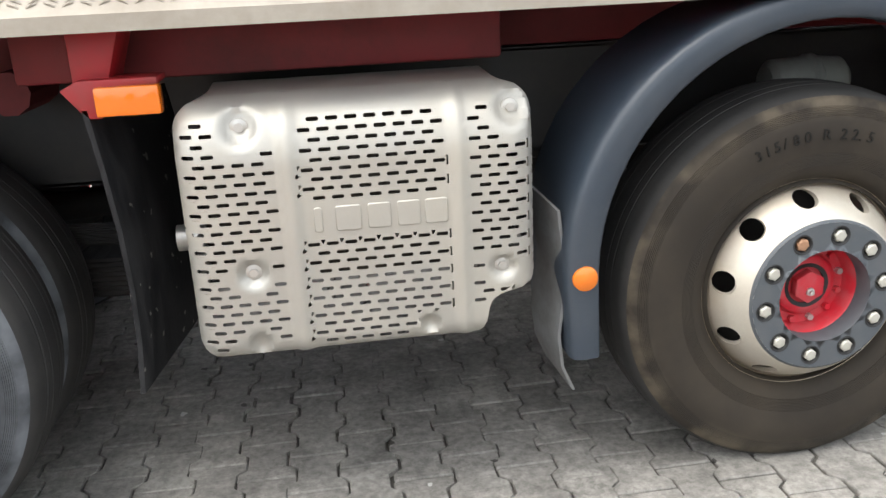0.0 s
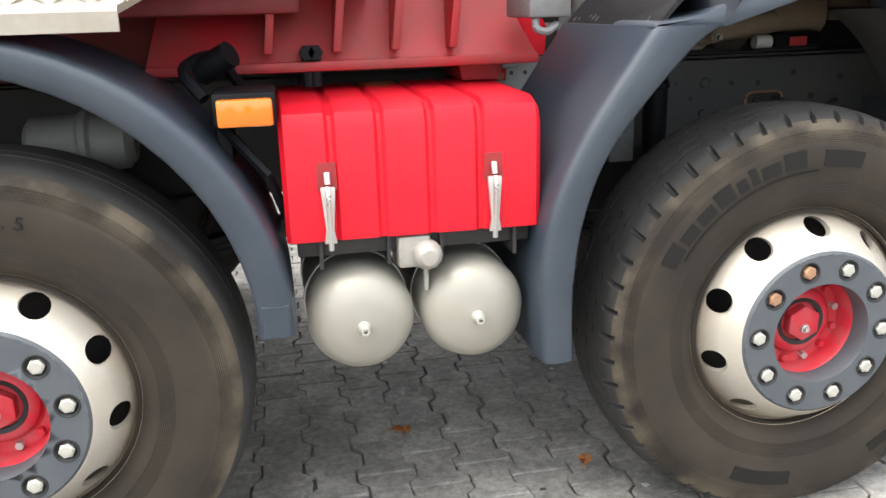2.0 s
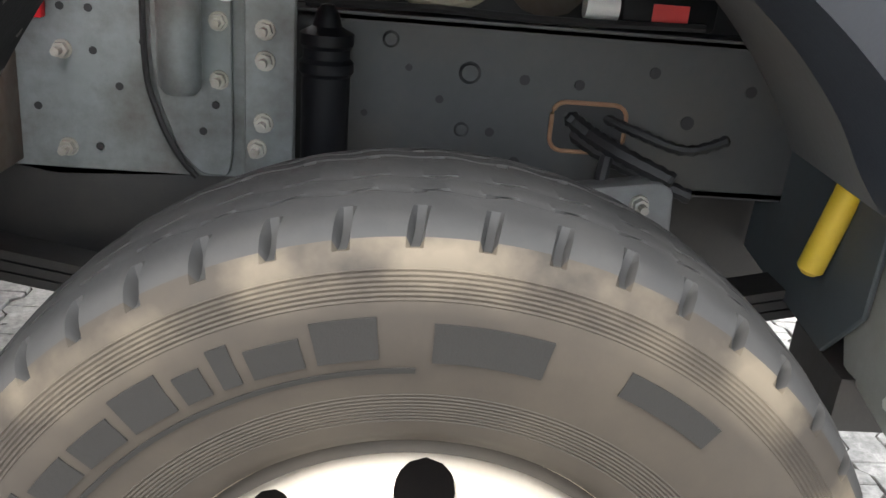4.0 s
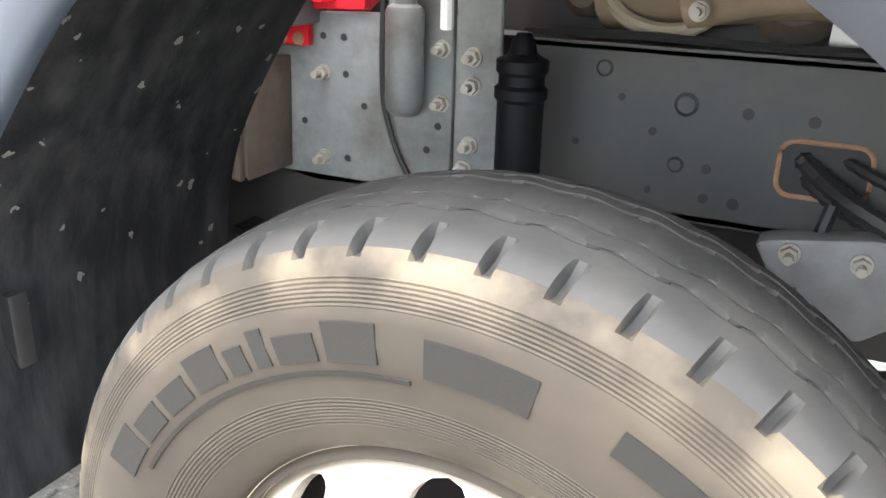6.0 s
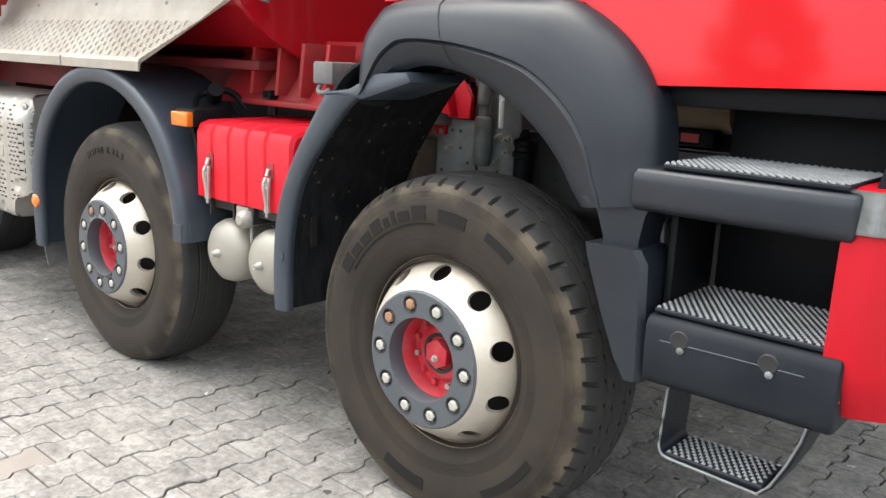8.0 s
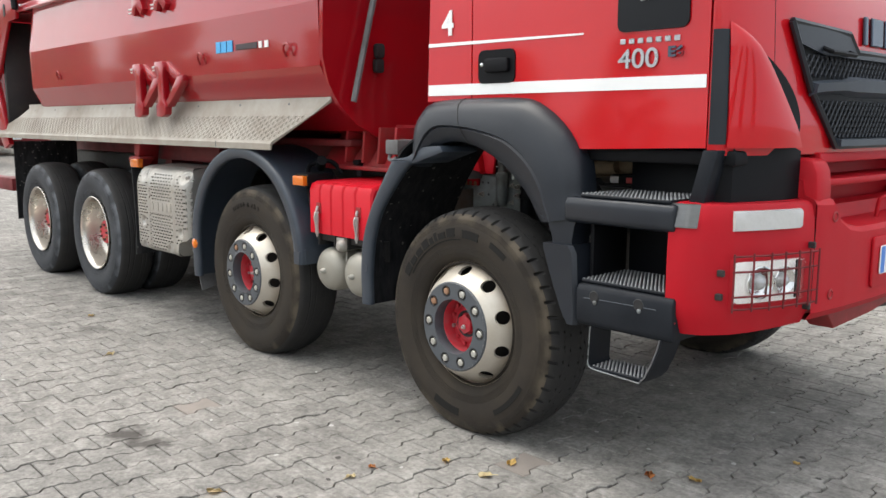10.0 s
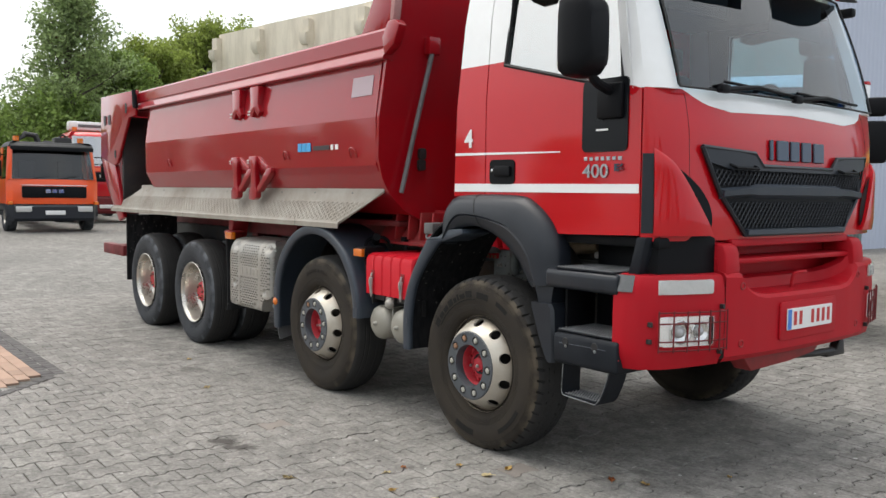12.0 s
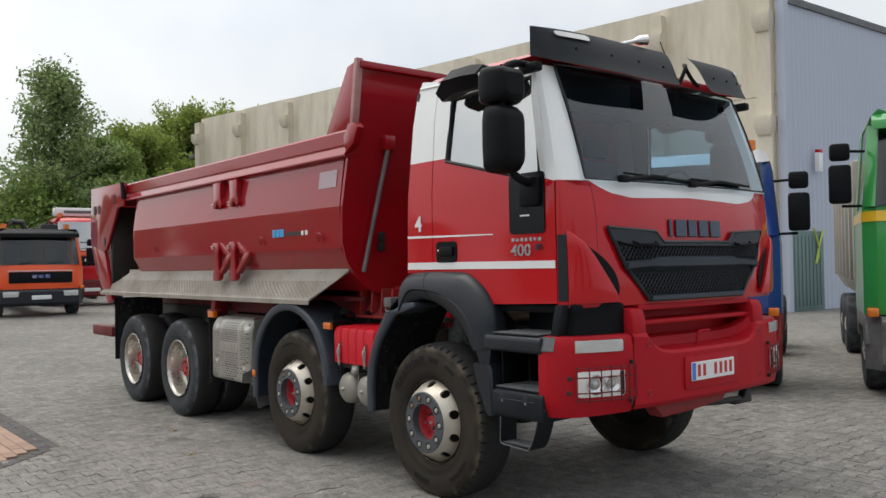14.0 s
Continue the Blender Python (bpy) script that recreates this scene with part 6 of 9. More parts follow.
bm = bmesh.new()
prism(bm, [(0.76, 1.5), (1.13, 1.5), (1.15, 2.06), (1.05, 2.09), (0.84, 2.05), (0.78, 1.9)], "y", -1.03, 1.03, 0.03)
part("dashboard", bm, BLACK, truck, "black dashboard")
for y in (-0.62, 0.62):
    bm = bmesh.new()
    box(bm, 0.05, 0.50, y - 0.26, y + 0.26, 1.75, 1.88, 0.05)
    prism(bm, [(0.0, 1.85), (0.12, 1.85), (0.02, 2.45), (-0.08, 2.45)], "y", y - 0.24, y + 0.24, 0.04)
    box(bm, -0.07, 0.02, y - 0.13, y + 0.13, 2.47, 2.64, 0.03)
    box(bm, 0.1, 0.4, y - 0.15, y + 0.15, 1.48, 1.76)
    part("seat", bm, SEAT, truck, "dark cab seat")
bm = bmesh.new()
ring = [(0.70 + 0.10 * math.sin(a), 0.62 + 0.22 * math.cos(a), 2.10 + 0.19 * math.sin(a)) for a in np.linspace(0, 2 * math.pi, 33)]
tube(bm, ring, 0.014, 8)
rod(bm, (0.70, 0.62, 2.10), (0.86, 0.62, 1.98), 0.03)
rod(bm, (0.70, 0.42, 2.10), (0.70, 0.82, 2.10), 0.014)
part("steering_wheel", bm, BLACK, truck, "black steering wheel")
for y, hw_ in ((-0.60, 0.37), (0.52, 0.30)):
    bm = bmesh.new()
    box(bm, 0.995, 1.012, y - hw_, y + hw_, 2.56, 2.80, 0.008)
    part("sun_blind", bm, BLACK, truck, "dark folded sun blind")

# corner panels with the black slot
def s_front(z):
    q = (z - 1.362) / 0.433
    return 0.345 - 0.24 * q - 0.045 * max(0.0, q) ** 9


for sg in (-1, 1):
    bm = bmesh.new()
    rows = []
    zs = [1.362 + (1.795 - 1.362) * k / 16 for k in range(17)]
    for z in zs:
        end = s_front(z)
        rows.append([front_at(sg * (1 - (0.055 + (end - 0.055) * j / 16)), z, 0.040 * math.sin(math.pi * min(1, 0.10 + j / 16 * 0.62)) * (1 - max(0.0, (z - 1.70) / 0.095) ** 2) + 0.002) for j in range(17)])
    loft(bm, rows, closed=False)
    loft(bm, [[r[-1], r[-1] + Vector((-0.035, 0, 0))] for r in rows], closed=False)
    loft(bm, [[p, p + Vector((-0.02, -sg * 0.02, 0))] for p in rows[-1]], closed=False)
    part("corner_panel", bm, RED, truck, "bulged red corner panel")
    bm = bmesh.new()
    loft(bm, [[front_at(sg * (1 - s_front(z) - q * (0.012 + 0.066 * max(0.0, 1 - ((z - 1.545) / 0.155) ** 2))), z, 0.010) for q in (-0.15, 0.35, 0.7, 1.0)] for z in [1.392 + 0.309 * k / 14 for k in range(15)]], closed=False)
    part("corner_slot", bm, BLACK, truck, "black air slot")
    bm = bmesh.new()
    loft(bm, [[front_at(sg * (1 - d), z, 0.003) for d in (0.004, 0.03, 0.055)] for z in (1.375, 1.5, 1.62, 1.77)], closed=False)
    part("corner_strip", bm, PLASTIC, truck, "dark grey strip beside the door")

# grille
def grille_x(y, z, out):
    p = front_at(w_of_y(y), z, 0)
    return (p.x + out, y, z)


g_out = [(-0.86, 1.812), (-0.44, 1.79), (-0.37, 1.725), (0.37, 1.725), (0.44, 1.79), (0.86, 1.812), (0.74, 1.58), (0.525, 1.362), (-0.525, 1.362), (-0.74, 1.58)]
bm = bmesh.new()
sheet(bm, g_out, [], lambda u, v, d: Vector(grille_x(u, v, 0.004 + d)), 0.004, [-0.7, -0.55, -0.4, -0.2, 0, 0.2, 0.4, 0.55, 0.7], [1.45, 1.6, 1.7])
grille = part("grille", bm, BLACK, truck, "black radiator grille")
bm = bmesh.new()
loop = [Vector(grille_x(y, z, 0.018)) for y, z in g_out]
tube(bm, loop + [loop[0]], 0.013, 6)
sheet(bm, [(-0.85, 1.808), (-0.45, 1.785), (-0.375, 1.72), (0.375, 1.72), (0.45, 1.785), (0.85, 1.808), (0.815, 1.735), (0.64, 1.70), (-0.64, 1.70), (-0.815, 1.735)], [], lambda u, v, d: Vector(grille_x(u, v, 0.012 + d)), 0.012, [-0.6, -0.4, -0.2, 0, 0.2, 0.4, 0.6])
part("grille_frame", bm, PLASTIC, grille, "slate-grey grille frame")
bm = bmesh.new()
rings = []
for k in range(25):
    y = -0.735 + 1.47 * k / 24
    zc = 1.575 + 0.0 * abs(y) + 0.018 * (1 - (y / 0.735) ** 4)
    h = 0.028 + 0.012 * (abs(y) < 0.45)
    rings.append([grille_x(y, zc - h, 0.008), grille_x(y, zc - h * 0.5, 0.040), grille_x(y, zc + h * 0.6, 0.046), grille_x(y, zc + h, 0.012)])
loft(bm, rings)
part("grille_bar", bm, PLASTIC_LIGHT, grille, "slate-grey bar across the grille")
bm = bmesh.new()
rings = [[grille_x(-0.52 + 1.04 * k / 16, 1.362, 0.010), grille_x(-0.52 + 1.04 * k / 16, 1.362, 0.040), grille_x(-0.52 + 1.04 * k / 16, 1.388, 0.036), grille_x(-0.52 + 1.04 * k / 16, 1.392, 0.010)] for k in range(17)]
loft(bm, rings)
part("grille_sill", bm, PLASTIC_LIGHT, grille, "slate-grey lower grille edge")


def in_grille(y, z):
    half = float(np.interp(z, [1.395, 1.55, 1.70], [0.54, 0.70, 0.80]))
    return abs(y) < half and (1.395 < z < 1.535 or 1.615 < z < 1.70)


low, high = bmesh.new(), bmesh.new()
for d in (-1, 1):
    for k in range(-60, 61):
        run = []
        for i in range(61):
            z = 1.39 + 0.32 * i / 60
            y = k * 0.036 + d * (z - 1.39) * 0.85
            if in_grille(y, z):
                run.append(grille_x(y, z, 0.014))
            else:
                if len(run) > 2:
                    tube(low if run[0][2] < 1.56 else high, [run[0], run[-1]], 0.0035, 4)
                run = []
        if len(run) > 2:
            tube(low if run[0][2] < 1.56 else high, [run[0], run[-1]], 0.0035, 4)
for bm in (low, high):
    part("grille_mesh", bm, PLASTIC, grille, "diamond mesh", kind="stuff")
for sg in (-1, 1):
    bm = bmesh.new()
    tube(bm, [grille_x(sg * 0.66, 1.728, 0.02), grille_x(sg * 0.65, 1.712, 0.05), grille_x(sg * 0.46, 1.708, 0.05), grille_x(sg * 0.45, 1.722, 0.02)], 0.009, 6)
    part("grip", bm, BLACK, grille, "small black hand grip")
# five plain blocks in place of the maker's mark
for a, b in ((-0.285, -0.255), (-0.215, -0.10), (-0.075, 0.015), (0.045, 0.145), (0.175, 0.29)):
    bm = bmesh.new()
    v = [grille_x(y, z, o) for o in (0.002, 0.016) for y, z in ((a, 1.76), (b, 1.76), (b, 1.872), (a, 1.872))]
    loft(bm, [v[:4], v[4:]])
    bmesh.ops.bevel(bm, geom=bm.edges[:], offset=0.004, segments=1, affect="EDGES")
    part("badge_block", bm, SILVER_BLUE, truck, "silver-blue badge block")

# door writing, mirror panel, mirrors
g = words("4", 0.15, 0.002, 0.004)
bmesh.ops.translate(g, verts=g.verts, vec=(-0.19, -1.170, 1.845))
part("numeral", g, WHITE, truck, "white numeral four on the cab corner")
g = words("400", 0.100, 0.003, 0.0008)
for v in g.verts:
    v.co.x *= 1.18
bmesh.ops.translate(g, verts=g.verts, vec=(0.79, -1.171, 1.652))
part("lettering", g, LETTER_SILVER, truck, "chrome numerals 400 on the door")
g = words("E6", 0.05, 0.003, 0.002)
for v in g.verts:
    v.co.x *= 1.3
bmesh.ops.translate(g, verts=g.verts, vec=(1.005, -1.174, 1.686))
part("lettering", g, SILVER_BLUE, truck, "chrome letters E6 on the door")
for k in range(7):
    bm = bmesh.new()
    a = 0.795 + 0.0385 * k
    box(bm, a, a + 0.024, -1.171, -1.166, 1.740, 1.760, 0.002, 1)
    part("badge_block", bm, LETTER_SILVER, truck, "small silver badge block")
for s in (-1, 1):
    bm = bmesh.new()
    sheet(bm, rounded(0.782, 1.085, 1.785, 2.16, 0.03, 4), [], lambda u, v, d: on_side(s)(u + 0.0, v, -0.008 + d), 0.01, (), (2.1,))
    mp_ = part("mirror_panel", bm, GLOSS_BLACK, truck, "gloss black panel below the window")
    if s < 0:
        bm = bmesh.new()
        box(bm, 0.885, 0.965, -1.1815, -1.1775, 1.892, 1.902)
        part("mark_block", bm, PLATE, mp_, "small plain white bar")
    for n_, (x, yy, z, wx, wy, wz) in {"main_mirror": (0.985, 1.385, 2.345, 0.09, 0.118, 0.205), "wide_mirror": (0.965, 1.375, 2.665, 0.10, 0.125, 0.115)}.items():
        x, yy = (x, yy) if s < 0 else (x - 0.17, yy - 0.13)
        bm = bmesh.new()
        rings = []
        for t, k in ((-1, 0.90), (-0.8, 0.99), (-0.3, 1.0), (0.3, 0.95), (0.75, 0.80), (1.0, 0.55)):
            rings.append([(x + wx * t, s * (yy + wy * k * cy), z + wz * k * cz) for cy, cz in [(math.copysign(abs(math.cos(a)) ** 0.4, math.cos(a)), math.copysign(abs(math.sin(a)) ** 0.4, math.sin(a))) for a in np.linspace(0, 2 * math.pi, 33)[:-1]]])
        loft(bm, rings)
        mm = part(n_, bm, BLACK, truck, "black mirror housing")
        bm = bmesh.new()
        prism(bm, rounded(-wy * 0.85, wy * 0.85, -wz * 0.88, wz * 0.88, 0.03), "x", 0, 0.004)
        gg = part("mirror_glass", bm, CHROME, mm, "mirror glass")
        gg.matrix_basis = pose(x - wx - 0.005, s * yy, z)
    a_, b_ = (0.0, 0.0) if s < 0 else (0.13, 0.17)
    bm = bmesh.new()
    tube(bm, smooth_line([(0.98, s * 1.17, 2.09), (0.99 - b_, s * (1.24 - a_ / 2), 2.10), (0.99 - b_, s * (1.34 - a_), 2.15), (0.98 - b_, s * (1.39 - a_), 2.3), (0.97 - b_, s * (1.40 - a_), 2.7), (0.96 - b_, s * (1.30 - a_), 2.81), (0.93 - b_, s * 1.10, 2.83)], 6), [0.026] * 12 + [0.022] * 25, 10)
    box(bm, 0.90, 1.06, s * 1.185 - 0.02, s * 1.185 + 0.02, 1.95, 2.13, 0.015)
    box(bm, 0.90, 1.06, s * 1.16 - 0.03, s * 1.16 + 0.03, 2.77, 2.83, 0.015)
    part("mirror_arm", bm, BLACK, truck, "black mirror arm")
    bm = bmesh.new()
    rings = [[(x, s * (1.16 + o), 2.775 + h) for o, h in ((0.0, dz), (0.10 * k, dz + 0.01), (0.16 * k, dz - 0.05 * k), (0.10 * k, dz - 0.10 * k), (0.0, dz - 0.08 * k))] for x, k, dz in ((0.21, 0.45, -0.02), (0.25, 1.0, 0.02), (0.40, 1.45, 0.09), (0.60, 1.45, 0.09), (0.68, 1.2, 0.08), (0.72, 0.8, 0.05))]
    loft(bm, rings)
    part("kerb_mirror", bm, BLACK, truck, "black kerb mirror over the door")

# sun visor in two pieces, lamps, beacon, aerial
def visor(u, v):
    """u across from -1 to 1, v down the visor, which flares out towards its lower edge."""
    end = abs(u) ** 6
    x = 0.955 + (0.13 + 0.20 * v) * (1 - end)
    return Vector((x, 1.135 * u, 3.05 + 0.02 * end - (0.275 - 0.09 * end) * v + 0.030 * math.sin(math.pi * min(1.0, v * 1.25))))


for u0, u1, slant in ((-1.0, 0.05, -0.09), (0.28, 0.985, 0.03)):
    bm = bmesh.new()
    loft(bm, [[visor(u0 + (u1 + slant * j / 10 - u0) * k / 48, j / 10) for j in range(11)] for k in range(49)], closed=False)
    bmesh.ops.solidify(bm, geom=bm.faces[:], thickness=0.016)
    vz = part("sun_visor", bm, VISOR_GREY, truck, "dark slate outside sun visor")
    for k in range(4):
        u = u0 + (u1 - u0) * (0.18 + 0.22 * k)
        p = visor(u, 0.62)
        bm = bmesh.new()
        lathe(bm, [(0.0, -0.004), (0.007, -0.003), (0.009, 0.004)], 10)
        part("visor_screw", bm, BLACK, vz).matrix_basis = pose(p.x + 0.006, p.y, p.z, 0, 0, 90)
bm = bmesh.new()
sheet(bm, rounded(-0.10, 0.10, -0.022, 0.022, 0.015), [], lambda u, v, d: visor(-0.80 + u, 0.30 - v * 4.4) + Vector((0.010 + d, 0, 0.004)), 0.004, [-0.06, -0.02, 0.02, 0.06])
part("position_lamp", bm, CLEAR_LENS, truck, "clear position lamp in the visor")
bm = bmesh.new()
sheet(bm, rounded(-0.05, 0.05, -0.022, 0.022, 0.015), [], lambda u, v, d: visor(0.83 + u, 0.30 - v * 4.4) + Vector((0.010 + d, 0, 0.004)), 0.004)
part("position_lamp", bm, CLEAR_LENS, truck, "clear position lamp in the visor")
bm = bmesh.new()
tube(bm, [(0.86, -0.46, 3.02), (1.02, -0.26, 3.085), (1.05, -0.22, 3.095)], 0.016, 10)
tube(bm, [(1.05, -0.22, 3.095), (1.07, -0.195, 3.10), (1.10, -0.15, 3.105)], [0.020, 0.034, 0.036], 14)
part("horn", bm, CHROME, truck, "chrome air horn on the roof")
bm = bmesh.new()
tube(bm, smooth_line([(1.10, 0.20, 2.84), (1.13, 0.24, 2.96), (1.08, 0.30, 2.99), (1.10, 0.36, 2.90), (1.14, 0.38, 2.84)], 5), 0.014, 8)
tube(bm, [(1.0, 0.25, 2.98), (0.95, 0.2, 3.18)], 0.004, 5)
part("visor_bracket", bm, BLACK, truck, "black visor bracket and aerial")


# ---- bumper ----
B_PTS = [(1.085, -1.250), (1.15, -1.245), (1.205, -1.215), (1.27, -1.13), (1.325, -1.01), (1.372, -0.86), (1.405, -0.70), (1.425, -0.50), (1.437, -0.25), (1.44, 0.0)]
B_LEN = np.cumsum([0.0] + [math.dist(a, b) for a, b in zip(B_PTS, B_PTS[1:])])


def b_at(y, inset=0.0):
    ys = [p[1] for p in B_PTS]
    return float(np.interp(-abs(y), ys, [p[0] for p in B_PTS])) - inset


def b_ring(q, z, inset, sg):
    d = q * B_LEN[-1]
    x, y = float(np.interp(d, B_LEN, [p[0] for p in B_PTS])), float(np.interp(d, B_LEN, [p[1] for p in B_PTS]))
    k = min(1.0, max(0.0, (y + 1.25) / 0.4))
    return Vector((x - inset * k, -sg * (y + inset * (1 - k)), z)) if sg > 0 else Vector((x - inset * k, y + inset * (1 - k), z))


CORNER = float(np.interp(-0.749, [p[1] for p in B_PTS], B_LEN)) / float(B_LEN[-1])
for sg in (-1, 1):
    bm = bmesh.new()
    prof = [(0.690, 0.075), (0.694, 0.035), (0.735, 0.018), (0.765, 0.004), (0.80, 0.0), (0.98, 0.0), (1.10, 0.004), (1.150, 0.016), (1.166, 0.032), (1.170, 0.065), (1.170, 0.20)]
    rows = []
    for k in range(31):
        q = CORNER * k / 30
        lift = 0.03 * max(0.0, q - 0.2)
        rows.append([b_ring(q, z + lift * (z < 0.76), ins, sg) for z, ins in prof])
    loft(bm, rows, closed=False)
    for r in (rows[0], rows[-1]):
        loft(bm, [r, [p + Vector((0.0 if r is rows[0] else -0.06, sg * -0.06 if r is rows[0] else 0, 0)) for p in r]], closed=False)
    bc = part("bumper_corner", bm, RED_BUMPER, truck, "red painted bumper corner")
    # wrapped side lamp
    bm = bmesh.new()
    rows = [[b_ring(0.0 + 0.078 * k / 8, z, -0.004 + 0.02 * (z > 1.15), sg) for z in (1.083, 1.09, 1.16, 1.168)] for k in range(9)]
    loft(bm, rows, closed=False)
    part("side_lamp", bm, SMOKE_LENS, bc, "smoky clear side lamp")
    # indicator and headlamp with guard
    def front_patch(bm, y0, y1, z0, z1, out, n=10, rim=0.012):
        rows = []
        for k in range(n + 1):
            y = y0 + (y1 - y0) * k / n
            e = 0.006 if k in (0, n) else 0
            rows.append([(b_at(y) - 0.004, y, z0), (b_at(y) + out - e, y, z0 + rim * 0.3), (b_at(y) + out, y, z0 + rim), (b_at(y) + out, y, z1 - rim), (b_at(y) + out - e, y, z1 - rim * 0.3), (b_at(y) - 0.004, y, z1)])
        loft(bm, rows, closed=True)
    ya, yb = sorted((sg * 1.128, sg * 0.833))
    bm = bmesh.new()
    front_patch(bm, ya, yb, 1.070, 1.144, 0.007)
    part("indicator", bm, CLEAR_LENS, bc, "clear oblong indicator lamp")
    ya, yb = sorted((sg * 1.135, sg * 0.800))
    bm = bmesh.new()
    front_patch(bm, ya, yb, 0.796, 0.978, 0.003)
    part("lamp_pocket", bm, RED_BUMPER, bc, "red headlamp surround")
    yc, yd = sorted((sg * 1.120, sg * 0.825))
    bm = bmesh.new()
    front_patch(bm, yc, yd, 0.808, 0.965, 0.006)
    hl = part("headlamp", bm, LAMP_INSIDE, bc, "clear headlamp with two round reflectors")
    bm = bmesh.new()
    front_patch(bm, yc, yd, 0.806, 0.967, 0.022)
    part("lamp_lens", bm, GLASS_LAMP, hl, "clear lamp lens").visible_shadow = False
    bm = bmesh.new()
    front_patch(bm, sg * 0.846 - 0.012, sg * 0.846 + 0.012, 0.815, 0.958, 0.012, 2, 0.004)
    part("lamp_divider", bm, BLACK, hl)
    for y, big in ((1.025, 1.0), (0.915, 0.85)):
        slope = sg * (b_at(y + 0.03) - b_at(y - 0.03)) / 0.06
        spin = pose(b_at(y) + 0.010, sg * y, 0.885, 0, 0, math.degrees(math.atan2(1.0, slope)))
        bm = bmesh.new()
        lathe(bm, [(r * big, d) for r, d in ((0.030, 0.004), (0.044, -0.003), (0.056, -0.008), (0.060, -0.006), (0.062, 0.004))], 32)
        part("reflector_bowl", bm, CHROME, bc, "chrome reflector bowl").matrix_basis = spin
        bm = bmesh.new()
        lathe(bm, [(r * big, d) for r, d in ((0.0, -0.014), (0.012, -0.0125), (0.022, -0.008), (0.028, 0.0), (0.030, 0.004))], 28)
        part("bulb_lens", bm, LAMP_EYE, bc, "dark glass lens of the lamp").matrix_basis = spin
    ys = [sg * v for v in (1.145, 1.075, 1.005, 0.94, 0.875, 0.815, 0.765)]
    for z in (0.795, 0.84, 0.93, 0.985):
        bm = bmesh.new()
        tube(bm, [(b_at(y) + 0.028, y, z) for y in ys], 0.0040, 5)
        part("guard_wire", bm, RED_DIRT_SHADE, bc, "dark red guard wire")
    for y in ys:
        bm = bmesh.new()
        tube(bm, [(b_at(y) + 0.032, y, z) for z in (0.785, 0.88, 0.995)], 0.0040, 5)
        part("guard_wire", bm, RED_DIRT_SHADE, bc, "dark red guard wire")
    for y, z in ((1.165, 0.925), (1.168, 0.84), (0.775, 1.005), (0.785, 0.775)):
        yy = sg * y
        bm = bmesh.new()
        box(bm, b_at(yy) - 0.004, b_at(yy) + 0.022, yy - 0.009, yy + 0.009, z - 0.012, z + 0.012, 0.003, 1)
        part("guard_clip", bm, FRAME_BLACK, bc, "dark grey guard clip")
    bm = bmesh.new()
    hexnut(bm, 1.12, sg * 1.252, sg * 1.245, 0.735, 0.010)
    part("bumper_bolt", bm, RED_DIRTY, bc)

# middle of the bumper
bm = bmesh.new()
YM = 0.745
rows = []
for k in range(61):
    y = -YM + 2 * YM * k / 60
    a = abs(y)
    lip = float(np.interp(a, [0, 0.40, 0.50, 0.575, 0.62, 0.745], [1.045, 1.045, 1.06, 1.10, 1.165, 1.17]))
    cap = float(np.interp(a, [0, 0.40, 0.50, 0.575, 0.62, 0.745], [0.16, 0.16, 0.13, 0.07, 0.045, 0.05]))
    x = b_at(y)
    rows.append([(x - 0.10, y, 0.705), (x - 0.02, y, 0.712), (x, y, 0.74), (x, y, lip - 0.02), (x - 0.014, y, lip), (x - cap, y, lip + 0.012), (x - cap - 0.012, y, lip + 0.07), (x - cap - 0.05, y, lip + 0.085)])
loft(bm, rows, closed=False)
part("bumper_middle", bm, RED_BUMPER, truck, "red painted bumper middle with a stepped recess")
bm = bmesh.new()
box(bm, 1.17, 1.19, -0.70, 0.70, 1.00, 1.345, 0.006)
part("bumper_back", bm, RED_BUMPER, truck, "red wall at the back of the bumper recess")
bm = bmesh.new()
prism(bm, [(1.19, 1.200), (1.350, 1.207), (1.354, 1.222), (1.350, 1.236), (1.19, 1.240)], "y", -0.62, 0.62, 0.006)
part("bumper_crossbar", bm, RED_BUMPER, truck, "red cross bar above the bumper recess")
bm = bmesh.new()
prism(bm, [(1.19, 1.300), (1.345, 1.300), (1.340, 1.338), (1.19, 1.340)], "y", -0.62, 0.62, 0.006)
part("bumper_lip", bm, RED_BUMPER, truck, "red upper lip of the bumper recess")
for sg in (-1, 1):
    bm = bmesh.new()
    prism(bm, [(1.19, 1.05), (1.39, 1.10), (1.392, 1.20), (1.385, 1.27), (1.365, 1.315), (1.19, 1.335)], "y", sg * 0.675 - 0.065, sg * 0.675 + 0.065, 0.018)
    part("bumper_tower", bm, RED_BUMPER, truck, "red upright beside the bumper recess")
for sg in (-1, 1):
    for z in (1.10, 0.80):
        bm = bmesh.new()
        lathe(bm, [(0.0, 0.004), (0.012, 0.002), (0.016, -0.004), (0.021, -0.002), (0.022, 0.004)], 16)
        o = part("bumper_plug", bm, RED_DIRTY, truck, "dark red plug hole")
        o.matrix_basis = pose(b_at(0.62) + 0.001, sg * 0.62, z, 0, 0, 90)
bm = bmesh.new()
tube(bm, smooth_line([(1.345, -0.02, 1.05), (1.35, -0.02, 1.11), (1.36, -0.01, 1.135), (1.37, 0.05, 1.14), (1.37, 0.09, 1.14)], 4), 0.009, 8)
part("tow_pin", bm, RED_BUMPER, truck, "bent red tow pin")
bm = bmesh.new()
prism(bm, rounded(-0.30, 0.30, 0.785, 0.995, 0.02), "x", 1.436, 1.447, 0.004)
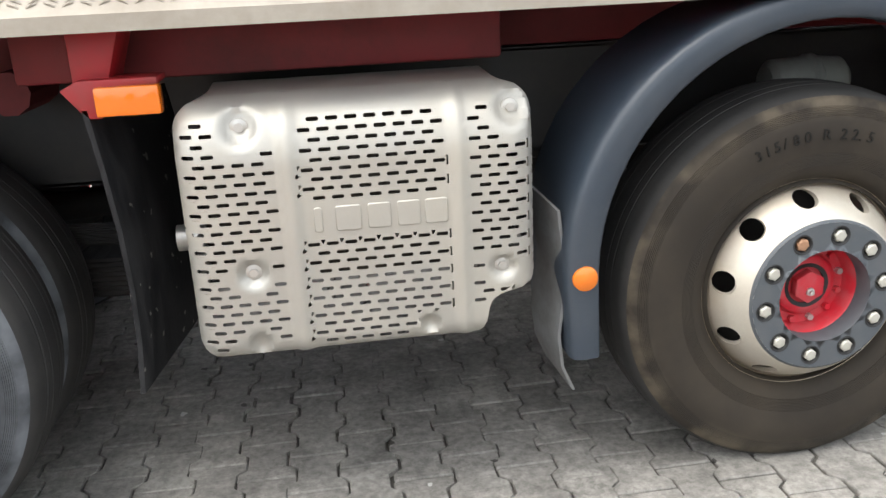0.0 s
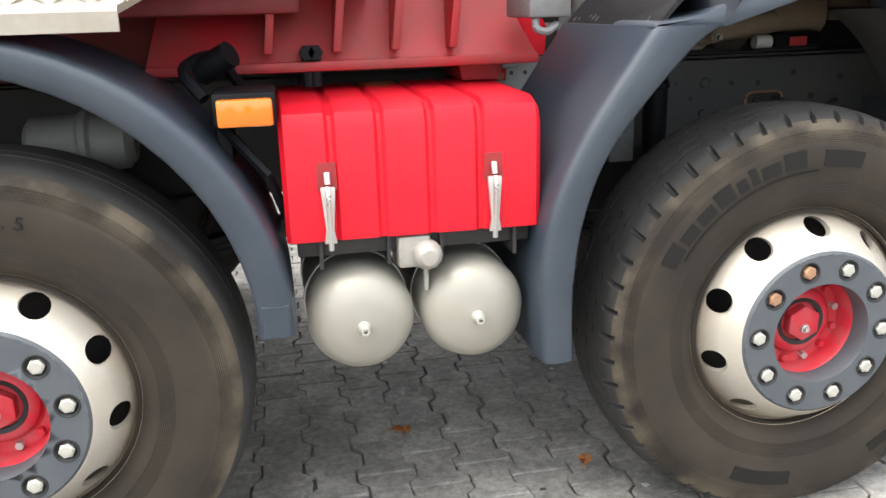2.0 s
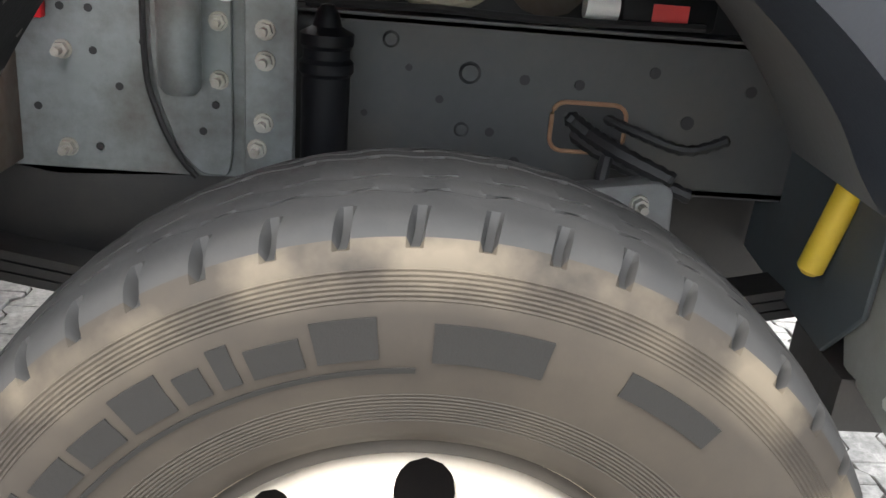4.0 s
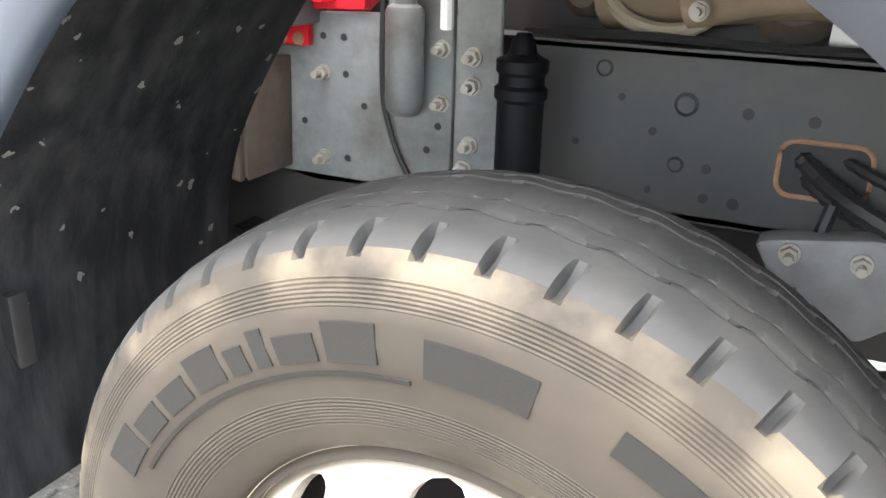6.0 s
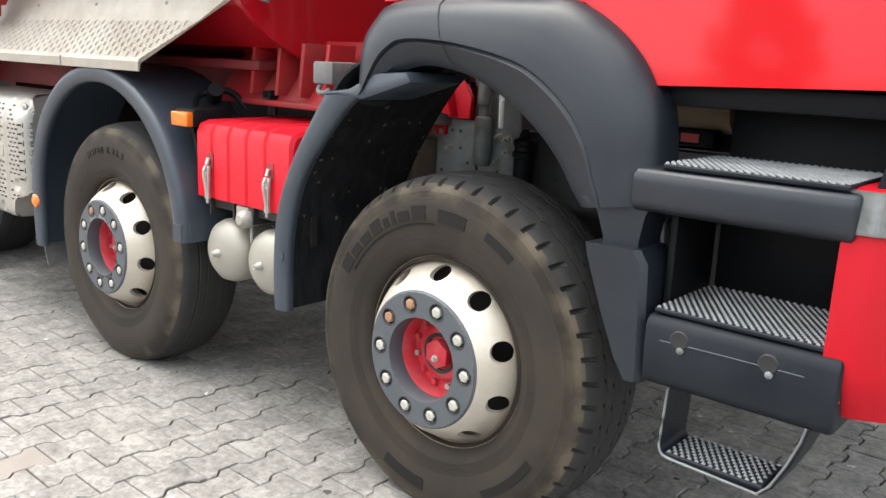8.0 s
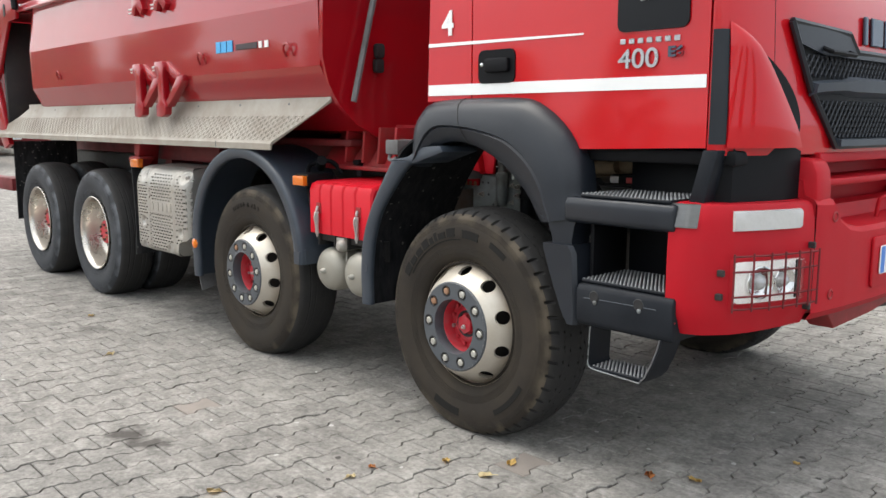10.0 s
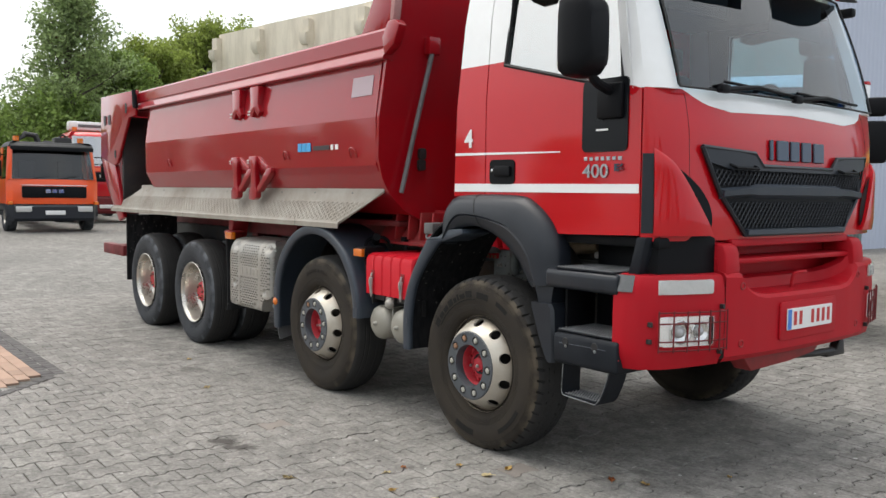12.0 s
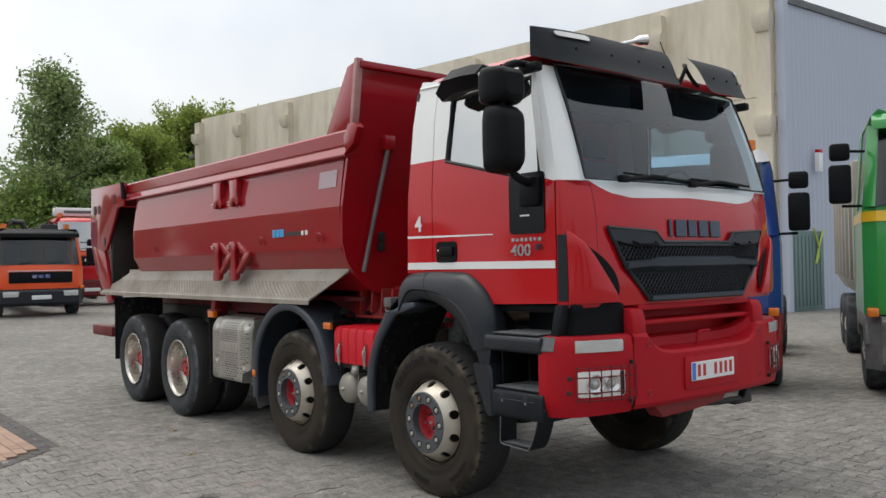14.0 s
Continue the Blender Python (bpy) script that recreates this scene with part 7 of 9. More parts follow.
part("plate_carrier", bm, RED_BUMPER, truck, "red number plate carrier")
bm = bmesh.new()
prism(bm, rounded(-0.245, 0.24, 0.838, 0.956, 0.01), "x", 1.450, 1.456, 0.002, 1)
plate = part("number_plate", bm, PLATE, truck, "white number plate with plain bars")
bm = bmesh.new()
box(bm, 1.456, 1.4575, -0.241, -0.203, 0.842, 0.952)
part("plate_band", bm, BLUE_STICKER, plate, "blue band")
for a, b in ((-0.180, -0.150), (-0.122, -0.092), (0.005, 0.035), (0.065, 0.095), (0.122, 0.152), (0.180, 0.210)):
    bm = bmesh.new()
    box(bm, 1.456, 1.4575, a, b, 0.862, 0.938)
    part("plate_bar", bm, MARK_RED, plate, "plain red bar")
bm = bmesh.new()
tube(bm, [(1.30, -0.05, 0.655), (1.34, 0.25, 0.64), (1.36, 0.45, 0.64)], 0.022, 8)
prism(bm, [(0.40, 0.60), (0.62, 0.60), (0.60, 0.70), (0.56, 0.72), (0.52, 0.64), (0.42, 0.64)], "x", 1.30, 1.36, 0.012)
part("tow_eye", bm, FRAME_BLACK, truck, "black tow eye under the bumper")
bm = bmesh.new()
prism(bm, [(-0.50, 0.70), (0.30, 0.70), (0.24, 0.655), (-0.05, 0.63), (-0.42, 0.62)], "x", 1.25, 1.36, 0.01)
part("skid_plate", bm, RED_DIRTY, truck, "red steel plate under the bumper")
bm = bmesh.new()
box(bm, 0.95, 1.15, -0.70, 0.70, 0.64, 0.74, 0.03)
part("underrun_beam", bm, FRAME_BLACK, truck, "black beam under the bumper")

# ---- tipper body ----
SEC = [(-0.60, 1.33), (-0.93, 1.40), (-1.12, 1.545), (-1.165, 1.60), (-1.238, 1.75), (-1.246, 2.085), (-1.195, 2.475)]
bm = bmesh.new()
xs = [-1.075 - 4.5 * k / 20 for k in range(20)] + [-5.575 - 1.1 * k / 22 for k in range(23)]


def tuck(x):
    """The side sheet bends inwards towards the tailgate."""
    return 0.80 * max(0.0, (-5.70 - x) / 0.975) ** 1.9


full = SEC + [(-1.165, 2.475), (-1.21, 2.085), (-1.20, 1.76), (-1.08, 1.56), (-0.90, 1.44), (-0.60, 1.37)]
loft(bm, [[(x, y + tuck(x), z) for y, z in full] for x in xs])
body = part("body_side", bm, RED_BODY, truck, "red steel side of the tipper body, folded in three planes", sharp=4)
bm = bmesh.new()
loft(bm, [[(x, -y - tuck(x), z) for y, z in full] for x in xs])
part("body_side", bm, RED_BODY, truck, "red steel side of the tipper body", sharp=4)
bm = bmesh.new()
box(bm, -6.9, -1.05, -0.62, 0.62, 1.33, 1.37, 0.004)
part("body_floor", bm, RED_BODY, truck, "red body floor")
for s in (-1, 1):
    bm = bmesh.new()
    rail = [(-1.16, 2.47), (-1.238, 2.472), (-1.25, 2.482), (-1.248, 2.492), (-1.205, 2.560), (-1.215, 2.572), (-1.218, 2.672), (-1.205, 2.690), (-1.12, 2.690), (-1.10, 2.67)]
    loft(bm, [[(x, -s * y if s > 0 else y, z) for y, z in rail] for x in (-0.985, -1.6, -2.6, -3.6, -4.6, -5.6, -6.10)])
    part("top_rail", bm, RED_BODY, truck, "red folded top rail of the body", sharp=15)
    # chequer plate skirt with a turned-down lip
    bm = bmesh.new()
    na = 26
    rows = []
    for k in range(na + 1):
        t = k / na
        xt, xb = -1.10 + (-6.18 + 1.10) * t, -1.545 + (-7.0 + 1.545) * t
        rows.append([(xt, s * 1.150, 1.612), (xt, s * 1.156, 1.572), (xt + (xb - xt) * 0.30, s * 1.186, 1.490), (xb, s * 1.262, 1.335), (xb, s * 1.268, 1.325), (xb, s * 1.268, 1.288), (xb, s * 1.262, 1.288), (xb, s * 1.255, 1.320), (xt, s * 1.146, 1.56)])
    loft(bm, rows)
    skirt = part("side_skirt", bm, CHEQUER, truck, "galvanised chequer plate skirt below the body", sharp=20)
    bm = bmesh.new()
    i = 0
    for row in range(16):
        f = 0.34 + 0.64 * row / 16
        for k in range(150):
            t = (k + 0.5 * (row % 2)) / 150
            xt, xb = -1.10 - 5.08 * t, -1.545 - 5.455 * t
            x = xt + (xb - xt) * f
            y, z = 1.186 + 0.076 * (f - 0.30) / 0.70, 1.490 - 0.155 * (f - 0.30) / 0.70
            u = 0.010 * (1 if (k + row) % 2 else -1)
            a, b2 = (x - 0.012, s * (y + 0.0022 - u * 0.15), z + u * 0.5), (x + 0.012, s * (y + 0.0022 + u * 0.15), z - u * 0.5)
            n_ = Vector((0, s * 0.9, 0.44))
            q = [bm.verts.new(Vector(a) - Vector((0, 0, 0.003))), bm.verts.new(Vector(b2) - Vector((0, 0, 0.003))), bm.verts.new(Vector(b2) + Vector((0, -s * 0.0015, 0.003))), bm.verts.new(Vector(a) + Vector((0, -s * 0.0015, 0.003)))]
            top = bm.verts.new((Vector(a) + Vector(b2)) / 2 + n_ * 0.0022)
            for j in range(4):
                bm.faces.new((q[j], q[(j + 1) % 4], top))
    part("tread_pattern", bm, CHEQUER, skirt, kind="stuff")
    for x in (-2.2, -4.6):
        bm = bmesh.new()
        box(bm, x - 0.003, x + 0.003, s * 1.266 - 0.004, s * 1.266 + 0.006, 1.29, 1.33)
        part("skirt_joint", bm, STEEL_DARK, skirt, "dark joint")
    for k in range(9):
        x = -1.5 - 0.56 * k
        bm = bmesh.new()
        lathe(bm, [(0.0, -0.006), (0.012, -0.004), (0.013, 0.004)], 8, (x, s * 1.160, 1.548))
        part("skirt_rivet", bm, STEEL_DARK, skirt, "dark rivet")
    # tailgate wing
    bm = bmesh.new()
    prism(bm, [(-6.02, 2.705), (-7.36, 2.725), (-7.40, 1.96), (-6.86, 1.85), (-6.74, 1.88), (-6.30, 2.405), (-6.06, 2.415)], "y", s * 1.262, s * 1.225, 0.008)
    part("tailgate_wing", bm, RED_BODY, truck, "pale red tailgate wing with slots")
    # the pocket between the bent side sheet and the wing, darkened: an added black sheet at its back, a light-blocking
    # plate over it
    bm = bmesh.new()
    prism(bm, [(-6.70, 1.36), (-6.64, 1.36), (-6.64, 2.44), (-6.70, 2.44)], "y", s * 1.215, s * 0.36, 0.006)
    part("tailgate_seal", bm, FRAME_BLACK, truck, "black sheet added to darken the tailgate pocket")
    bm = bmesh.new()
    prism(bm, [(-5.95, 2.476), (-6.90, 2.476), (-6.90, 2.488), (-5.95, 2.488)], "y", s * 1.222, s * 0.36, 0.002)
    part("pocket_cover", bm, RED_DIRT_SHADE, truck, "red plate added over the tailgate pocket to keep light out")
    bm = bmesh.new()
    prism(bm, [(-7.40, 1.96), (-7.20, 1.60), (-6.74, 1.17), (-6.58, 1.22), (-6.72, 1.55), (-6.86, 1.86)], "y", s * 1.25, s * 1.20, 0.006)
    part("tailgate_cheek", bm, RED_BODY, truck, "red tailgate cheek")
    if s < 0:
        # slots are black patches on the wing, their shade put in as colour
        for x, z, h in ((-6.12, 2.58, 0.055), (-6.38, 2.52, 0.06), (-6.80, 1.99, 0.05)):
            bm = bmesh.new()
            prism(bm, rounded(x - 0.03, x + 0.03, z - h, z + h, 0.025, 3), "y", -1.2665, -1.260)
            part("slot", bm, SEAL_AND_HOLE, truck, "black patch painted for the shade in a wing slot")
        for x in (-7.2, -7.02):
            bm = bmesh.new()
            prism(bm, rounded(x - 0.05, x + 0.05, 2.36, 2.48, 0.03, 3), "y", -1.2665, -1.260)
            part("mark_block", bm, DARK_MARK, truck, "dark plain mark")
        bm = bmesh.new()
        tube(bm, [(-6.06, -1.27, 2.70), (-6.02, -1.27, 2.50)], 0.03, 8)
        part("tailgate_hinge", bm, BLACK, truck, "black tailgate hinge")
bm = bmesh.new()
sheet(bm, [(-1.24, 1.3), (1.24, 1.3), (1.24, 2.72), (-1.24, 2.72)], [], lambda u, v, d: Vector((float(np.interp(v, [1.3, 1.6, 1.96, 2.72], [-6.85, -7.18, -7.38, -7.34])) - d, u, v)), 0.06, (), (1.6, 1.96))
part("tailgate", bm, RED_BODY, truck, "red tailgate")


def wall_x(z):
    return float(np.interp(z, [1.3, 1.6, 2.6, 3.22], [-1.02, -1.06, -0.985, -0.88]))


bm = bmesh.new()
sec_front = [(-0.60, 1.33), (-0.88, 1.365), (-1.03, 1.44), (-1.13, 1.545), (-1.20, 1.66), (-1.243, 1.80), (-1.25, 2.085), (-1.205, 2.52), (-1.185, 2.70), (-1.165, 3.20)]
sheet(bm, sec_front + [(-y, z) for y, z in sec_front[::-1]], [], lambda u, v, d: Vector((wall_x(v) - d, u, v)), 0.03, (), (1.6, 2.085, 2.6, 2.9))
part("headboard", bm, RED_BODY, truck, "red front wall of the tipper body")
bm = bmesh.new()
box(bm, -0.96, -0.84, -1.17, 1.17, 3.16, 3.215, 0.008)
part("headboard_edge", bm, RED_BODY, truck, "red folded top edge")
for s in (-1, 1):
    bm = bmesh.new()
    prism(bm, [(-0.865, 3.225), (-1.02, 3.19), (-1.36, 2.68), (-1.0, 2.66), (-0.945, 2.80)], "y", s * 1.19, s * 1.165, 0.006)
    part("headboard_wing", bm, RED_BODY, truck, "pale red headboard wing")
    # flange whose bright reflection is painted in as pale red
    bm = bmesh.new()
    prism(bm, [(-0.86, 3.235), (-0.905, 3.235), (-0.985, 2.70), (-0.955, 2.66), (-0.925, 2.80)], "y", s * 1.20, s * 1.14, 0.004)
    part("headboard_flange", bm, RED_PALE_SHEEN, truck, "red flange of the headboard, pale with painted sheen")
    bm = bmesh.new()
    prism(bm, [(-0.84, 2.72), (-0.80, 2.68), (-0.86, 2.56), (-0.97, 2.50), (-1.0, 2.62), (-0.93, 2.72)], "y", s * 1.25, s * 1.18, 0.008)
    part("rail_end", bm, RED_BODY, truck, "red rail end plate")
# pipe in a duller steel that includes the shade between cab and body
bm = bmesh.new()
tube(bm, [(wall_x(2.55) + 0.05, -0.86, 2.55), (wall_x(2.0) + 0.05, -0.975, 2.0), (wall_x(1.56) + 0.05, -1.07, 1.56)], 0.018, 8)
part("cable_pipe", bm, STEEL_DARK, truck, "thin grey pipe up the headboard, darkened for shade")
bm = bmesh.new()
box(bm, wall_x(2.6), wall_x(2.6) + 0.07, -0.90, -0.80, 2.54, 2.66, 0.01)
part("pipe_bracket", bm, RED_BODY, truck)
bm = bmesh.new()
for z in (1.78, 1.86):
    prism(bm, rounded(-0.92, -0.86, z - 0.06, z + 0.02, 0.02), "x", wall_x(z) + 0.02, wall_x(z) + 0.05, 0.004)
part("rubber_stop", bm, SEAL_AND_HOLE, truck, "black rubber stop")
bm = bmesh.new()
box(bm, -1.06, -0.75, -0.75, 0.75, 1.30, 1.42, 0.02)
rod(bm, (-0.75, 0, 1.1), (-0.80, 0, 2.9), 0.12, 20)
part("tipping_ram", bm, RED_DIRTY, truck, "red tipping ram behind the cab")
# brackets on the body side
for x in (-3.29, -2.92):
    bm = bmesh.new()
    prism(bm, [(x - 0.10, 2.46), (x + 0.06, 2.46), (x + 0.05, 2.30), (x + 0.09, 2.24), (x + 0.05, 2.20), (x - 0.02, 2.26), (x - 0.06, 2.20), (x - 0.12, 2.215), (x - 0.09, 2.28)], "y", -1.268, -1.20, 0.006)
    part("body_bracket", bm, RED_BODY, truck, "short red bracket under the rail")
    for k, z in enumerate((2.225, 2.25)):
        bm = bmesh.new()
        rod(bm, (x - 0.15, -1.262, z), (x - 0.09, -1.262, z), 0.007, 8)
        part("bracket_pin", bm, BARE, truck)
    bm = bmesh.new()
    prism(bm, [(x - 0.10, 1.86), (x + 0.02, 1.86), (x + 0.04, 1.82), (x + 0.02, 1.76), (x + 0.02, 1.60), (x + 0.05, 1.56), (x + 0.04, 1.50), (x - 0.02, 1.48), (x - 0.10, 1.485), (x - 0.10, 1.56), (x - 0.06, 1.60), (x - 0.06, 1.76), (x - 0.10, 1.80)], "y", -1.282, -1.23, 0.006)
    prism(bm, [(x + 0.0, 1.56), (x + 0.06, 1.55), (x + 0.30, 1.72), (x + 0.30, 1.76), (x + 0.22, 1.75)], "y", -1.27, -1.215, 0.006)
    prism(bm, [(x + 0.02, 1.80), (x + 0.20, 1.72), (x + 0.22, 1.76), (x + 0.04, 1.86)], "y", -1.26, -1.22, 0.006)
    part("body_bracket", bm, RED_BODY, truck, "red forked bracket on the body side")
    bm = bmesh.new()
    rod(bm, (x - 0.16, -1.265, 1.825), (x - 0.08, -1.265, 1.825), 0.009, 8)
    rod(bm, (x - 0.16, -1.265, 1.805), (x - 0.08, -1.265, 1.805), 0.006, 8)
    part("bracket_pin", bm, BARE, truck, "steel pin")
for x, z in ((-2.38, 1.845), (-1.36, 1.84), (-5.0, 1.84)):
    bm = bmesh.new()
    tube(bm, smooth_line([(x - 0.04, -1.243, z - 0.03), (x - 0.035, -1.262, z + 0.02), (x, -1.265, z + 0.04), (x + 0.035, -1.262, z + 0.02), (x + 0.04, -1.243, z - 0.03)], 4), 0.007, 6)
    part("rope_hook", bm, RED_BODY, truck, "small red rope hook")
for a, b, m, z0, z1 in ((-2.19, -2.135, BLUE_MARK, 1.872, 1.940), (-2.125, -2.06, BLUE_MARK, 1.872, 1.940), (-2.05, -1.985, BLUE_MARK, 1.872, 1.940), (-1.945, -1.70, DARK_MARK, 1.878, 1.912), (-1.68, -1.645, PLATE, 1.876, 1.914), (-1.615, -1.575, PLATE, 1.876, 1.914)):
    bm = bmesh.new()
    box(bm, a, b, -1.2485, -1.243, z0, z1, 0.001, 1)
    part("mark_block", bm, m, truck, "plain block of coloured film")
bm = bmesh.new()
sheet(bm, [(-1.42, 2.245), (-1.15, 2.245), (-1.15, 2.385), (-1.42, 2.385)], [], lambda u, v, d: Vector((u, -float(np.interp(v, [2.085, 2.475], [1.2465, 1.1955])) - 0.004 + d, v)), 0.003)
part("pale_sign", bm, mat("pale_film", (0.40, 0.30, 0.33), 0.35, var=0.06, bump=0.0), truck, "pale rectangular sticker")
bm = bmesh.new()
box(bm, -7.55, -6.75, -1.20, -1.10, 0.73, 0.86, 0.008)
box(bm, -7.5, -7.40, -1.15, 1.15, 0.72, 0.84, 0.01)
part("rear_underrun_bar", bm, RED_DIRT_SHADE, truck, "red rear underrun bar")
bm = bmesh.new()
box(bm, -7.58, -7.54, -1.19, -1.11, 0.74, 0.85, 0.006)
part("tail_lamp", bm, RED_LENS, truck, "red tail lamp")
# ---- surroundings ----
CONCRETE = mat("weathered_beige_concrete", (0.74, 0.675, 0.55), 0.85, var=0.18, scale=0.6, bump=0.004, grain=14, dirt=0.65, dirt_col=(0.42, 0.365, 0.285), dirt_scale=0.8, aniso=(1.6, 1.6, 0.3))
CLADDING = mat("pale_blue_grey_sheeting", (0.46, 0.50, 0.60), 0.5, 0.0, var=0.05, scale=0.4, bump=0.0, dirt=0.15, dirt_col=(0.42, 0.45, 0.52), dirt_scale=0.3)
GREEN_DOOR = mat("faded_green_door", (0.13, 0.20, 0.19), 0.6, var=0.15, scale=1.5, bump=0.003, dirt=0.4, dirt_col=(0.22, 0.25, 0.24), dirt_scale=1.2)
ORANGE = mat("orange_paint", (0.82, 0.085, 0.008), 0.3, var=0.06, bump=0.0, coat=0.5, dirt=0.1, dirt_col=(0.35, 0.10, 0.04))
GREEN = mat("green_paint", (0.03, 0.26, 0.055), 0.3, var=0.06, bump=0.0, coat=0.5)
BLUE = mat("blue_paint", (0.020, 0.06, 0.26), 0.3, var=0.08, bump=0.0, coat=0.5)
PURPLE = mat("purple_paint", (0.10, 0.04, 0.20), 0.3, var=0.08, bump=0.0, coat=0.5)
YELLOW_BAND = mat("yellow_band_paint", (0.75, 0.47, 0.02), 0.35, var=0.05, bump=0.0, coat=0.4)
MUD_BODY = mat("dusty_grey_body", (0.40, 0.38, 0.34), 0.7, var=0.15, scale=2, bump=0.003, dirt=0.5, dirt_col=(0.28, 0.25, 0.21), dirt_scale=1.5)
BARK = mat("grey_bark", (0.10, 0.085, 0.07), 0.9, var=0.3, scale=5, bump=0.02)


def leaf_mat(name, base):
    m = mat(name, base, 0.55, var=0.25, scale=0.6, bump=0.0, grain=8, island=0.45, spec=0.3)
    n, l = m.node_tree.nodes, m.node_tree.links
    b = n["Principled BSDF"]
    tr, mx, out = n.new("ShaderNodeBsdfTranslucent"), n.new("ShaderNodeMixShader"), n["Material Output"]
    l.new(b.inputs["Base Color"].links[0].from_socket, tr.inputs[0])
    mx.inputs[0].default_value = 0.42
    l.new(b.outputs[0], mx.inputs[1])
    l.new(tr.outputs[0], mx.inputs[2])
    l.new(mx.outputs[0], out.inputs[0])
    return m


LEAF = [leaf_mat("mid_green_leaves", (0.185, 0.265, 0.068)), leaf_mat("yellow_green_leaves", (0.26, 0.32, 0.072)), leaf_mat("grey_green_leaves", (0.23, 0.305, 0.125))]

# the hall: a long concrete wall and a sheeted gable meeting at a corner
HC = Vector((-8.35, 19.2, 0))
HU = Vector((-0.989, -0.148, 0)).normalized()
HN = Vector((HU.y, -HU.x, 0))
if HN.y > 0:
    HN = -HN


def along(s, out, z):
    p = HC + HU * s + HN * out
    return Vector((p.x, p.y, z))


H_TOP, H_LEN = 10.0, 32.0
wall = thing("wall_hall", "long weathered beige concrete wall of a hall", "wall", kind="structure")
for k in range(8):
    a, b = k * H_LEN / 8 + 0.01, (k + 1) * H_LEN / 8 - 0.01
    for z0, z1 in ((-0.5, 3.3), (3.32, 6.6), (6.62, H_TOP - 0.02 * (k % 2))):
        v = [along(s, o, z) for o in (0.0, -0.25) for s, z in ((a, z0), (b, z0), (b, z1), (a, z1))]
        bm = bmesh.new()
        loft(bm, [v[:4], v[4:]])
        part("wall_panel", bm, CONCRETE, wall)
bm = bmesh.new()
v = [along(s, o, z) for o in (-0.20, -0.35) for s, z in ((0, -0.5), (H_LEN, -0.5), (H_LEN, H_TOP - 0.3), (0, H_TOP - 0.3))]
loft(bm, [v[:4], v[4:]])
part("wall_hall_core", bm, FRAME_BLACK, None, "dark joint backing of the hall wall", kind="structure", category="wall")
for k in range(9):
    s = 0.45 if k == 0 else k * H_LEN / 8
    col = thing("concrete_column", "beige concrete column with corbels on the hall wall", "column", "hall columns", at=along(s, 0, 0))
    bm = bmesh.new()
    v = [along(s + d, o, z) - along(s, 0, 0) for z in (-0.5, H_TOP - 0.25) for d, o in ((-0.22, 0.0), (0.22, 0.0), (0.22, 0.30), (-0.22, 0.30))]
    loft(bm, [v[:4], v[4:]])
    part("shaft", bm, CONCRETE, col)
    for z in (5.6, 8.75):
        bm = bmesh.new()
        v = [along(s + d, o, zz) - along(s, 0, 0) for zz, q in ((z - 0.22, 0.75), (z, 1.0), (z + 0.35, 1.0)) for d, o in ((-0.27 * q, 0.0), (0.27 * q, 0.0), (0.27 * q, 0.50 * q), (-0.27 * q, 0.50 * q))]
        loft(bm, [v[0:4], v[4:8], v[8:12]])
        part("corbel", bm, CONCRETE, col)
# a lamp at the far end
lamp = thing("wall_lamp", "grey flood lamp on the hall corner", "lamp", at=along(H_LEN, 0, 7.6))
bm = bmesh.new()
box(bm, -0.9, -0.3, -0.35, 0.05, 0.2, 0.45, 0.03)
part("lamp_head", bm, STEEL_DARK, lamp)
bm = bmesh.new()
rod(bm, (0.1, 0, -0.4), (-0.6, -0.15, 0.3), 0.04)
part("lamp_arm", bm, STEEL_DARK, lamp)
# sheeted gable
GU = Vector((0.045, 1.0, 0)).normalized()
bm = bmesh.new()
GL = 30.0
ribs = int(GL / 0.25)
line = []
for k in range(ribs):
    for d, o in ((0.0, 0.0), (0.10, 0.0), (0.13, 0.012), (0.22, 0.012)):
        p = HC + GU * (0.15 + k * 0.25 + d)
        line.append((p.x + o + 0.02, p.y))
loft(bm, [[(x, y, z) for x, y in line] for z in (-0.3, 9.45)], closed=False)
part("wall_gable", bm, CLADDING, None, "pale blue-grey ribbed sheet wall", kind="structure", category="wall")
bm = bmesh.new()
p0, p1 = HC, HC + GU * (GL + 0.3)
loft(bm, [[(p.x - 0.1, p.y, 9.40), (p.x + 0.10, p.y, 9.40), (p.x + 0.10, p.y, 9.62), (p.x - 0.1, p.y, 9.62)] for p in (p0, p1)])
part("gable_capping", bm, STEEL_DARK, None, "dark metal capping", kind="structure", category="trim")
bm = bmesh.new()
loft(bm, [[(HC.x - 0.12, HC.y - 0.10, z), (HC.x + 0.14, HC.y - 0.10, z), (HC.x + 0.14, HC.y + 0.18, z), (HC.x - 0.12, HC.y + 0.18, z)] for z in (-0.3, 9.7)])
part("corner_trim", bm, CLADDING, None, "pale corner flashing", kind="structure", category="trim")
bm = bmesh.new()
p = HC + GU * 0.12
box(bm, p.x + 0.07, p.x + 0.14, p.y, p.y + 1.90, 0.0, 2.45, 0.01)
for k in range(8):
    box(bm, p.x + 0.14, p.x + 0.165, p.y + 0.06 + k * 0.225, p.y + 0.17 + k * 0.225, 0.15, 2.3, 0.004)
part("door_1", bm, GREEN_DOOR, None, "faded green sheet door", kind="structure", category="door")
hose = thing("yellow_hose", "yellow-green hose hanging by the green door", "hose", at=(p.x + 0.2, p.y + 1.2, -0.45))
bm = bmesh.new()
